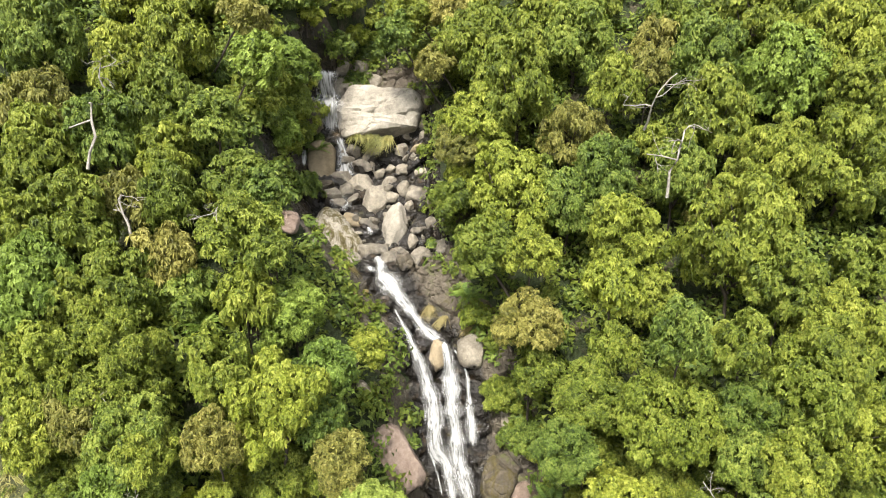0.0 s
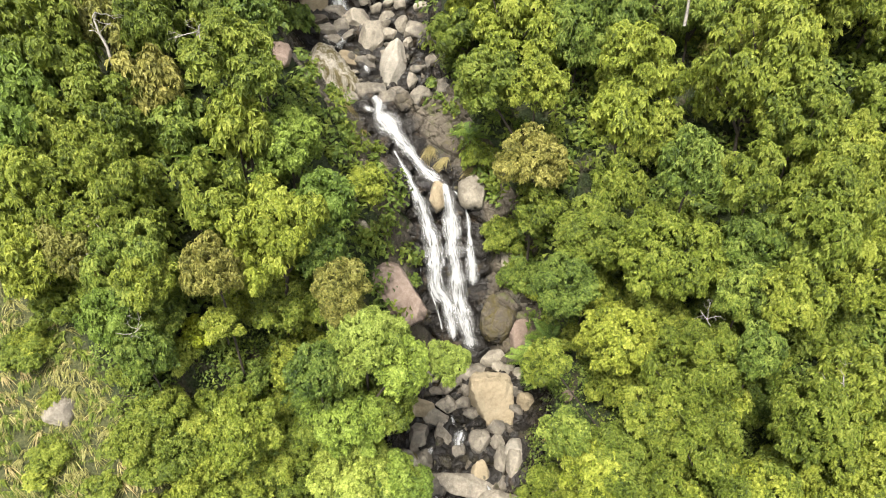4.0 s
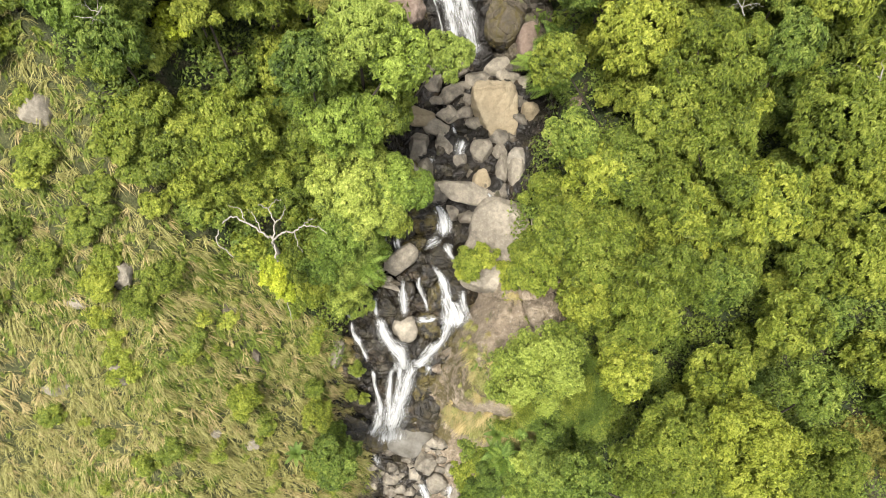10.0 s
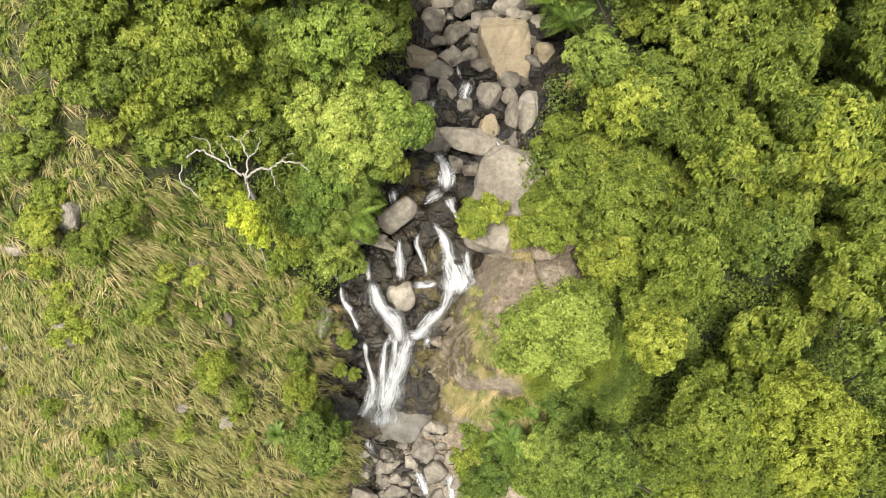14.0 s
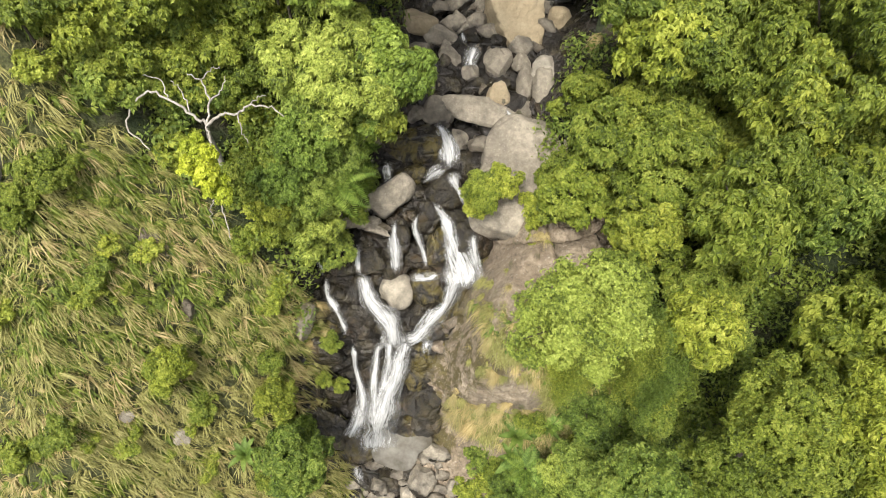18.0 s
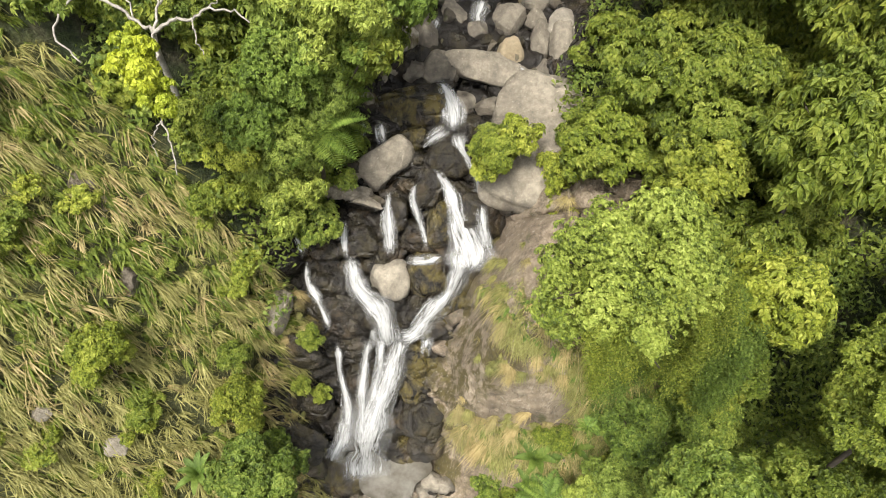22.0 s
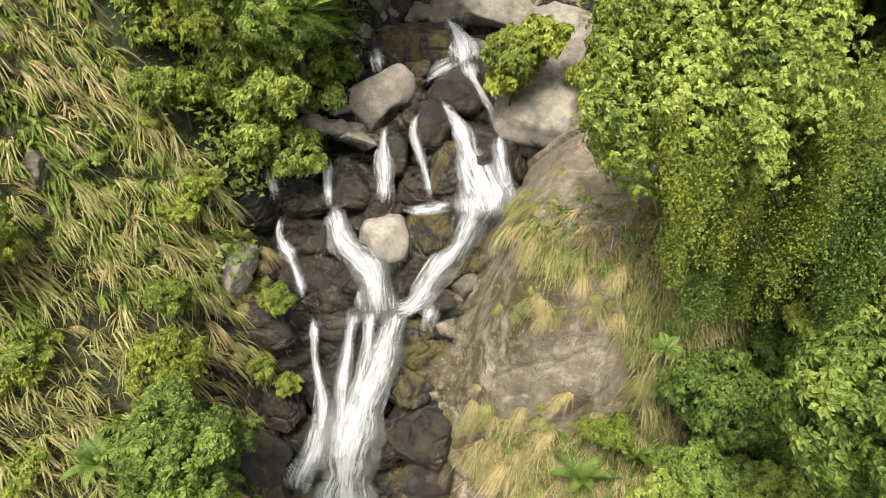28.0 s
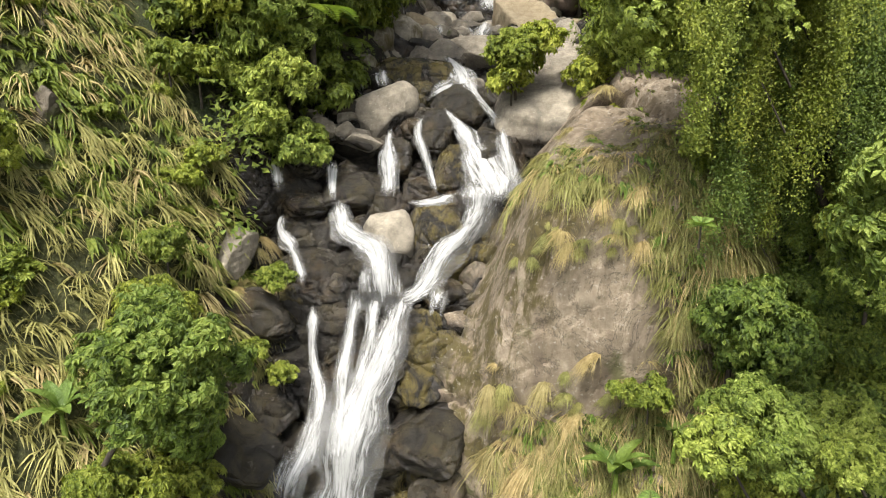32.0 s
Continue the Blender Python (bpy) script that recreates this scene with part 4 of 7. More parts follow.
boulder(-5.87, 16.09, 5.73, 0.76, 0.80, 0.76, -51, 0, BED, 58, "dark mossy rock block", 0.70, 0.70, small=True)
boulder(-5.61, 15.05, 4.04, 0.72, 0.76, 0.90, -55, 0, BED, 59, "dark brown rock block", 0.70, 0.70, small=True)
boulder(-4.72, 14.71, 3.24, 0.65, 0.69, 1.04, -57, 0, BED, 60, "dark wet rock block", 0.70, 0.90)
boulder(-4.11, 20.53, 11.20, 0.86, 0.46, 0.44, -37, -5, BED, 61, "flat dark wet ledge", 0.70, 0.90, small=True)
boulder(-5.53, 18.29, 8.08, 0.88, 0.53, 0.50, -44, 0, BED, 62, "dark wet rock ledge under bushes", 0.70, 0.90, small=True)
boulder(-3.96, 18.71, 8.34, 1.06, 0.79, 0.75, -44, -6, BED, 63, "dark wet ledge above a drop", 0.75, 1.00)
boulder(-1.95, 21.70, 11.47, 1.00, 0.58, 0.55, -35, -25, BED, 64, "dark wet sloping ledge with moss", 0.75, 0.90)
boulder(-5.41, 18.76, 9.50, 0.74, 0.51, 0.49, -42, 0, BED, 65, "dark ledge under bushes", 0.70, 0.80, small=True)
boulder(-4.70, 19.49, 10.62, 0.78, 0.44, 0.42, -39, 8, ROCK, 66, "flat grey stone in a heap", 0.65, 0.10, small=True)
boulder(-3.84, 19.51, 10.54, 0.56, 0.33, 0.32, -39, -5, ROCK, 67, "flat grey stone in a heap", 0.60, 0.10, small=True)
boulder(-4.24, 20.04, 11.08, 0.54, 0.31, 0.29, -37, -15, ROCK, 68, "flat grey stone in a heap", 0.60, 0.10, small=True)
boulder(-3.41, 19.40, 10.21, 0.74, 0.31, 0.29, -40, 10, BED, 69, "flat dark stone in a heap", 0.60, 0.30, small=True)
boulder(-0.02, 15.74, 5.58, 0.51, 0.40, 0.38, -53, 0, BED, 70, "wet grey rock beside the channel", 0.65, 0.60, small=True)
boulder(0.24, 16.29, 6.36, 0.55, 0.58, 0.76, -51, -30, CLIFF, 71, "brown rock shoulder beside the channel", 0.70, 0.30, small=True)
boulder(-0.24, 15.26, 5.09, 0.64, 0.48, 0.46, -55, 20, CLIFF, 72, "cracked brown rock beside the lip", 0.65, 0.20, small=True)
boulder(-3.49, 23.95, 13.29, 0.64, 0.40, 0.38, -29, 10, ROCK, 73, "pale grey stone at the foot of ferns", 0.65, 0.00, small=True)
boulder(-2.74, 24.59, 13.27, 0.47, 0.38, 0.36, -29, -10, ROCK, 74, "grey stone at the foot of ferns", 0.65, 0.00, small=True)
boulder(-2.00, 23.45, 11.95, 1.75, 0.9, 1.05, -31, -8, BED, 75, "broad dark mossy ledge dripping with water", 0.70, 0.90)
boulder(-4.18, 22.07, 12.25, 0.50, 0.39, 0.38, -33, 0, ROCK, 76, "grey stone under ferns", 0.65, 0.10, small=True)
boulder(-6.54, 66.37, 37.30, 4.3, 3.9, 2.9, -24, 6, PALE, 77, "huge pale cracked boulder with a hanging grass fringe", 0.45, 0.00)
boulder(-11.86, 61.29, 34.25, 1.50, 1.58, 2.06, -18, 5, TAN, 78, "large tan boulder beside a small fall", 0.72, 0.00, small=True)
boulder(-9.70, 52.30, 30.40, 2.95, 2.2, 2.1, -40, 30, PALE, 79, "large rounded pale boulder with moss", 0.70, 0.00)
boulder(-4.47, 53.75, 30.04, 1.27, 1.1, 2.71, -36, 3, PALE, 80, "tall pale slab of rock standing on end", 0.70, 0.00)
boulder(-6.52, 57.02, 31.48, 1.14, 1.20, 1.98, -22, 15, ROCK, 81, "upright grey boulder in the pile", 0.65, 0.00, small=True)
boulder(-7.87, 59.08, 32.53, 1.35, 1.42, 1.35, -20, 0, ROCK, 82, "dark grey boulder in the pile", 0.65, 0.10, small=True)
boulder(-10.03, 69.06, 39.71, 1.94, 1.62, 1.54, -12, 25, ROCK, 83, "pale grey boulder at the head of the stream", 0.65, 0.00, small=True)
boulder(-7.76, 69.95, 40.23, 1.48, 0.99, 0.94, -12, 8, ROCK, 84, "pale grey boulder at the head of the stream", 0.65, 0.00, small=True)
boulder(-8.98, 71.13, 41.31, 0.88, 0.93, 1.16, -11, 20, ROCK, 85, "upright grey stone at the head of the stream", 0.60, 0.00, small=True)
boulder(-8.33, 72.35, 42.29, 1.44, 0.65, 0.62, -10, 5, ROCK, 86, "flat pale slab at the head of the stream", 0.60, 0.00, small=True)
boulder(-10.73, 69.16, 41.80, 1.12, 0.90, 0.86, -10, -15, ROCK, 87, "grey stone at the head of the stream", 0.60, 0.00, small=True)
boulder(-6.48, 72.00, 41.99, 0.75, 0.79, 1.10, -10, 0, ROCK, 88, "grey stone under trees", 0.60, 0.00, small=True)
boulder(-8.36, 55.11, 30.57, 1.35, 0.86, 0.82, -23, 10, TAN, 89, "tan flat boulder beside the stream", 0.65, 0.00, small=True)
boulder(-13.10, 62.19, 38.36, 1.42, 1.49, 1.60, -14, 0, BED, 90, "brown rock ledge beside the small fall", 0.70, 0.15, small=True)
boulder(-11.06, 63.66, 35.66, 1.09, 0.87, 0.83, -16, -20, BED, 91, "dark wet rock splitting the fall", 0.70, 0.60, small=True)
boulder(-11.51, 58.74, 32.66, 1.10, 0.70, 0.67, -20, 0, BED, 92, "dark stone under a boulder", 0.65, 0.20, small=True)
boulder(-2.36, 62.55, 35.30, 1.20, 0.60, 0.57, -17, -10, TAN, 93, "flat tan stone in the pile", 0.60, 0.00, small=True)
boulder(-2.73, 61.31, 34.36, 0.94, 0.59, 0.56, -18, -5, ROCK, 94, "flat grey stone in the pile", 0.60, 0.00, small=True)
boulder(-4.07, 62.73, 35.07, 0.76, 0.80, 0.76, -17, 0, ROCK, 95, "grey stone in the pile", 0.60, 0.00, small=True)
boulder(-3.99, 60.72, 33.68, 0.68, 0.72, 0.75, -19, 0, ROCK, 96, "grey stone in the pile", 0.60, 0.00, small=True)
boulder(-5.05, 57.60, 31.83, 0.84, 0.82, 0.78, -21, 0, ROCK, 97, "grey stone in the pile", 0.60, 0.00, small=True)
boulder(-3.74, 58.51, 32.45, 0.73, 0.77, 0.91, -21, 20, ROCK, 98, "grey stone in the pile", 0.60, 0.00, small=True)
boulder(-5.15, 59.36, 32.71, 0.80, 0.77, 0.74, -20, -20, ROCK, 99, "grey stone in the pile", 0.60, 0.00, small=True)
boulder(-3.55, 64.15, 36.11, 0.64, 0.61, 0.58, -16, 0, ROCK, 100, "grey stone in the pile", 0.60, 0.00, small=True)
boulder(-1.92, 63.32, 36.34, 0.70, 0.53, 0.51, -16, -10, ROCK, 101, "grey stone in the pile", 0.60, 0.00, small=True)
boulder(-2.14, 60.08, 33.62, 0.80, 0.58, 0.55, -19, 0, ROCK, 102, "grey stone in the pile", 0.60, 0.00, small=True)
boulder(-6.21, 60.55, 33.28, 0.75, 0.52, 0.50, -19, -10, ROCK, 103, "grey stone in the pile", 0.60, 0.05, small=True)
boulder(-3.13, 56.53, 31.51, 0.59, 0.62, 0.77, -22, 0, ROCK, 104, "grey stone in the pile", 0.60, 0.05, small=True)
boulder(-2.73, 52.39, 29.67, 0.62, 0.65, 0.91, -25, 0, ROCK, 105, "grey stone in the pile", 0.60, 0.05, small=True)
boulder(-3.39, 50.22, 28.90, 0.94, 0.98, 0.94, -27, 0, BED, 106, "dark stone beside the chute", 0.60, 0.20, small=True)
boulder(-5.23, 60.91, 33.62, 0.62, 0.52, 0.50, -19, 0, ROCK, 107, "grey stone in the pile", 0.60, 0.05, small=True)
boulder(-1.59, 65.13, 39.31, 0.64, 0.67, 1.27, -13, 0, BED, 108, "dark rock under bushes", 0.70, 0.05, small=True)
boulder(-4.36, 67.35, 38.20, 1.98, 0.49, 0.46, -14, 5, BED, 109, "dark flat ledge under the trees", 0.60, 0.10, small=True)
boulder(-11.63, 44.69, 34.97, 1.05, 1.00, 0.95, -23, 20, PINK, 110, "brownish rock in the undergrowth", 0.70, 0.00, small=True)
boulder(-20.93, 11.09, 14.53, 1.26, 0.82, 0.78, -56, -5, ROCK, 111, "grey rock jutting from the grass slope", 0.65, 0.00, small=True)
boulder(-16.84, 15.75, 18.88, 0.93, 0.97, 1.06, -53, 20, ROCK, 112, "grey rock jutting from the grass slope", 0.65, 0.00, small=True)
boulder(-20.13, 21.71, 24.63, 1.01, 0.93, 0.89, -40, 10, ROCK, 113, "smooth grey rock showing through grass", 0.75, 0.00, small=True)
boulder(-19.42, 14.46, 17.97, 0.76, 0.52, 0.50, -53, 30, ROCK, 114, "grey rock jutting from the grass slope", 0.65, 0.00, small=True)
boulder(-17.38, 11.47, 15.19, 0.62, 0.65, 0.68, -59, 0, ROCK, 115, "small grey rock in dry grass", 0.70, 0.00, small=True)
boulder(-12.40, 15.37, 14.95, 0.60, 0.48, 0.46, -34, 20, BED, 116, "dark weathered rock in the grass slope", 0.60, 0.00, small=True)
boulder(-11.97, 15.26, 14.28, 0.45, 0.36, 0.34, -36, 30, ROCK, 117, "grey block of rock in the grass slope", 0.60, 0.00, small=True)
boulder(-11.91, 9.35, 7.86, 0.49, 0.44, 0.42, -54, 0, ROCK, 118, "grey rock in the grass slope", 0.65, 0.00, small=True)
boulder(-7.26, 15.44, 7.48, 0.51, 0.53, 1.01, -51, 15, ROCK, 119, "pale bare rock at the edge of the stream", 0.75, 0.00)
boulder(-13.49, 9.47, 10.15, 0.35, 0.37, 0.35, -48, 0, ROCK, 120, "pale grey rock in the grass slope", 0.65, 0.00, small=True)
boulder(-12.18, 15.08, 14.37, 0.52, 0.45, 0.43, 3, 25, BED, 121, "dark layered rock in the grass slope", 0.60, 0.00, small=True)
boulder(-11.25, 13.71, 11.84, 0.47, 0.49, 0.70, -4, 10, BED, 122, "dark rock outcrop in the grass slope", 0.65, 0.00)
boulder(-11.82, 14.82, 13.63, 0.17, 0.25, 0.38, 1, 0, ROCK, 123, "grey block of rock in the grass slope", 0.65, 0.00, small=True)
boulder(20.68, 33.38, 24.42, 0.70, 0.48, 0.46, -34, -40, ROCK, 124, "pale rock showing between trees", 0.65, 0.00, small=True)
boulder(17.89, 30.25, 21.17, 0.75, 0.52, 0.50, -41, 0, PINK, 125, "brown rock showing between trees", 0.65, 0.00, small=True)
boulder(8.53, 28.83, 17.28, 0.50, 0.53, 0.58, -47, 0, PINK, 126, "brown rock under ferns", 0.65, 0.00, small=True)
boulder(6.61, 22.89, 14.77, 0.69, 0.38, 0.37, -56, 20, ROCK, 127, "pale stone in the undergrowth", 0.65, 0.00, small=True)
boulder(7.07, 22.85, 15.01, 0.49, 0.51, 0.74, -29, 10, ROCK, 128, "pale rock among bushes", 0.70, 0.00, small=True)
boulder(5.97, 30.68, 14.24, 0.71, 0.74, 0.74, 1, 0, TAN, 129, "tan boulder under bushes beside the stream", 0.70, 0.00, small=True)
boulder(-2.01, 30.22, 14.45, 1.42, 0.83, 0.79, 2, 20, TAN, 130, "broad tan boulder above the ledges", 0.70, 0.00)
boulder(-0.39, 34.71, 15.01, 1.07, 0.56, 0.53, 2, 10, ROCK, 131, "flat grey boulder above the ledges", 0.65, 0.00, small=True)
boulder(0.25, 30.68, 13.97, 0.90, 0.57, 0.55, 1, 5, ROCK, 132, "grey boulder above the ledges", 0.65, 0.00, small=True)


boulder(-3.95, 23.00, 12.85, 0.62, 0.55, 0.50, -35, 10, PALE, 140, "grey boulder above the mossy ledge", 0.70, 0.00, small=True)
boulder(-3.42, 24.30, 13.70, 0.85, 0.70, 0.62, -35, -8, ROCK, 141, "long grey boulder above the mossy ledge", 0.70, 0.00, small=True)
boulder(-2.60, 25.80, 14.10, 1.05, 0.85, 0.85, -35, 6, PALE, 142, "broad grey boulder above the mossy ledge", 0.72, 0.00, small=True)
boulder(-4.50, 21.90, 12.20, 0.50, 0.45, 0.55, -35, 0, PALE, 143, "grey boulder beside the mossy ledge", 0.70, 0.00, small=True)
boulder(5.00, 26.90, 13.90, 0.80, 0.70, 0.85, -38, 12, PALE, 144, "pale boulder above the smooth slab", 0.70, 0.00, small=True)


def pack_rocks(s0, s1, off0, off1, r0, r1, count, seed, mat, label, flat, wet):
    """More blocks wedged between the large ones."""
    rs = random.Random(seed)
    made = 0
    for k in range(4000):
        if made == count:
            break
        s, r = rs.uniform(s0, s1), rs.uniform(r0, r1)
        x = float(stream_x(s)) + rs.uniform(off0, off1)
        if any((x - a) ** 2 + (s - b) ** 2 < (0.62 * (r + c)) ** 2 for a, b, c in BOULDERS):
            continue
        h = float(bed_shape(np.array([x]), np.array([s]))[0]) + 0.12 * r
        px, py, pz = place(x, s, h)
        boulder(px, py, pz, r * rs.uniform(0.85, 1.25), r * rs.uniform(0.6, 0.9), r * rs.uniform(0.7, 1.1), -50 + rs.uniform(-14, 14), rs.uniform(-40, 40), mat, 300 + seed * 90 + k, label, flat, wet, small=True)
        made += 1


pack_rocks(25.0, 35.0, -3.2, 3.6, 0.5, 1.0, 26, 1, ROCK, "grey boulder wedged in the stream bed", 0.66, 0.3)
pack_rocks(25.0, 35.0, -3.2, 3.4, 0.3, 0.6, 16, 2, BED, "dark wet stone wedged between boulders", 0.62, 0.6)
# the last value darkens this pile's stones, shade contrast put into their colour
pack_rocks(56.0, 73.0, -4.2, 5.4, 0.6, 1.3, 24, 3, ROCK, "grey boulder in the pile at the stream's head", 0.58, 0.28)
pack_rocks(10.0, 24.0, -3.9, 2.0, 0.85, 1.3, 16, 4, BED, "broad dark wet block of rock in the cascade", 0.60, 0.6)
pack_rocks(10.0, 24.0, -3.9, 2.0, 0.4, 0.7, 16, 5, BED, "dark wet block of rock in the cascade", 0.62, 0.5)


for px, ps, size, where in ((-1.31, 5.53, 0.95, "leaning"), (-0.52, 3.90, 1.05, "blocky"), (-2.11, 4.58, 0.65, "leaning"), (-4.04, 4.04, 0.85, "blocky"), (-3.27, 2.17, 0.75, "broad"), (-0.09, 7.18, 0.60, "blocky"), (-5.68, 4.97, 0.80, "broad"), (-5.74, 2.15, 1.10, "broad"), (0.75, 5.30, 0.75, "blocky"), (-2.60, 3.10, 0.55, "blocky"), (1.50, 3.20, 0.80, "broad"), (-0.30, 1.60, 0.8, "leaning")):
    px, py, pz = place(px, ps, float(bed_shape(np.array([px]), np.array([ps]))[0]) + 0.2 * size)
    boulder(px, py, pz, size * (1.2 if where == "broad" else 0.9), 0.8 * size, size * (1.15 if where == "leaning" else 0.8), -62, 22 if where == "leaning" else -12, ROCK, int(700 + ps * 10), where + " grey boulder below the plunge pool", 0.62, 0.25, small=True)
pack_rocks(0.5, 7.0, -2.6, 3.2, 0.3, 0.6, 34, 6, ROCK, "grey stone below the plunge pool", 0.62, 0.3)


for one in FALLS:
    build_fall(*one)


# ---- plants ----
def leaf_cloud(centres, normals, lengths, widths, rs, droop=0.25, single=False):
    """Small folded leaves: a rhombus of two triangles each, at the given places."""
    n = len(centres)
    a = rs.normal(size=(n, 3))
    along = np.cross(normals, a)
    along /= np.linalg.norm(along, axis=1)[:, None] + 1e-9
    along[:, 2] -= droop
    along /= np.linalg.norm(along, axis=1)[:, None] + 1e-9
    side = np.cross(normals, along)
    side /= np.linalg.norm(side, axis=1)[:, None] + 1e-9
    L, W = lengths[:, None], widths[:, None]
    if single:
        v = np.stack([centres - along * L * 0.4 - side * W * 0.55, centres - along * L * 0.4 + side * W * 0.55, centres + along * L * 0.75], 1).reshape(-1, 3)
        return v, np.arange(3 * n).reshape(n, 3)
    v = np.stack([centres - along * L / 2, centres + side * W / 2 + normals * W * 0.12, centres + along * L / 2, centres - side * W / 2 + normals * W * 0.12], 1).reshape(-1, 3)
    f = np.arange(4 * n).reshape(n, 4)
    return v, f


def crown_mesh(seed, lobes, lobe_r, spray, flat=0.95, hang=0.0, cover=3.4, fingers=8, slim=0.44):
    """A crown about 1 across from its centre: billowing lobes on a lopsided dome with dark gaps between them, set with sprays
    of leaves that spread like small umbrellas."""
    rs = np.random.default_rng(seed)
    cs = []
    lop = rs.normal(size=(3, 3)) * 0.9
    tries = 0
    while len(cs) < lobes and tries < 4000:
        tries += 1
        d = rs.normal(size=3)
        d /= np.linalg.norm(d)
        if d[2] < -0.45:
            continue
        r = lobe_r * rs.choice([0.6, 0.8, 1.0, 1.15])
        k = (1.02 + 0.10 * np.sin(lop @ d * 2.2).sum()) * rs.uniform(0.86, 1.06) - r
        c = d * k * np.array([1, 1, flat])
        if all(np.linalg.norm(c - q) > 0.60 * (r + w) for q, w in cs):
            cs.append((c, r))
    mids, radii = np.array([c for c, _ in cs]), np.array([r for _, r in cs])
    at, way, tone = [], [], []
    for i, (c, r) in enumerate(cs):
        per = int(cover * 2.6 * r * r / (spray * spray))
        d = rs.normal(size=(per, 3)) + 0.55 * c / (np.linalg.norm(c) + 1e-6) + np.array([0, 0, 0.25])
        d /= np.linalg.norm(d, axis=1)[:, None]
        bumps = rs.normal(size=(3, 4)) * 3.2 / max(r, 0.2)
        frill = 1 + 0.13 * np.sin((d * r) @ bumps + rs.uniform(0, 6, 4)).sum(1)
        q = c + d * (r * frill * rs.uniform(0.78, 1.06, per))[:, None] * np.array([1, 1, 0.9])
        gap = np.linalg.norm(q[:, None] - mids[None], axis=2) / radii[None]
        gap[:, i] = 9
        keep = gap.min(1) > 0.8
        q, d = q[keep], d[keep]
        at.append(q)
        way.append(d)
        tone.append(rs.uniform(-0.5, 0.5, len(q)) + 0.35 * rs.uniform(-1, 1))
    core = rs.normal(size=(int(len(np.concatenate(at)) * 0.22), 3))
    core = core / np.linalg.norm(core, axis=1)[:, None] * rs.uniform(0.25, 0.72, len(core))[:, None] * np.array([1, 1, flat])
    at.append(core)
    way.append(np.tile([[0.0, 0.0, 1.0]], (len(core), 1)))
    # the crown's inner leaves get a darker tone: interior shade put into their colour
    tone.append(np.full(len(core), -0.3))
    at, way, tone = np.concatenate(at), np.concatenate(way), np.concatenate(tone)
    if hang:
        at[:, 2] -= hang * rs.uniform(0, 1, len(at)) ** 2
    n = len(at)
    axis = 0.75 * way + np.array([0, 0, 0.55]) + 0.28 * rs.normal(size=(n, 3))
    axis /= np.linalg.norm(axis, axis=1)[:, None]
    u = np.cross(axis, rs.normal(size=(n, 3)))
    u /= np.linalg.norm(u, axis=1)[:, None]
    v = np.cross(axis, u)
    ang = (np.arange(fingers) * 2 * np.pi / fingers)[None] + rs.uniform(-0.35, 0.35, (n, fingers))
    out = u[:, None] * np.cos(ang)[:, :, None] + v[:, None] * np.sin(ang)[:, :, None]
    size = spray * rs.uniform(0.65, 1.25, (n, 1)) * rs.uniform(0.7, 1.15, (n, fingers))
    side = np.cross(np.repeat(axis[:, None], fingers, 1), out)
    A, L = axis[:, None], size[:, :, None]
    fall = rs.uniform(0.15, 0.6, (n, fingers, 1))
    low = np.array([0, 0, -0.22])
    base = at[:, None] + 0.08 * L * out
    mid = at[:, None] + 0.55 * L * out + A * L * 0.02
    tip = at[:, None] + L * out - A * L * fall + low * L
    w = side * L * slim * 0.5
    drop = -A * L * 0.10
    p = np.stack([base, mid + w + drop, tip, mid - w + drop], 2).reshape(-1, 3)
    return p, np.arange(4 * n * fingers).reshape(-1, 4), np.repeat(tone, 4 * fingers), cs


def tube(points, radii, sides=6):
    """A tapered limb along points."""
    p = np.array(points, float)
    n = len(p)
    way = np.gradient(p, axis=0)
    way /= np.linalg.norm(way, axis=1)[:, None] + 1e-9
    ref = np.where(np.abs(way[:, 2:3]) > 0.9, [[1.0, 0, 0]], [[0, 0, 1.0]])
    a = np.cross(way, ref)
    a /= np.linalg.norm(a, axis=1)[:, None] + 1e-9
    b = np.cross(way, a)
    ang = np.linspace(0, 2 * np.pi, sides, endpoint=False)
    ring = p[:, None] + np.array(radii)[:, None, None] * (a[:, None] * np.cos(ang)[None, :, None] + b[:, None] * np.sin(ang)[None, :, None])
    i = np.arange(n * sides).reshape(n, sides)
    f = np.stack([i[:-1], np.roll(i, -1, 1)[:-1], np.roll(i, -1, 1)[1:], i[1:]], -1).reshape(-1, 4)
    return ring.reshape(-1, 3), f


def join(parts):
    vs, fs, k = [], [], 0
    for v, f in parts:
        vs.append(v)
        fs.append(f + k)
        k += len(v)
    return np.concatenate(vs), np.concatenate(fs)


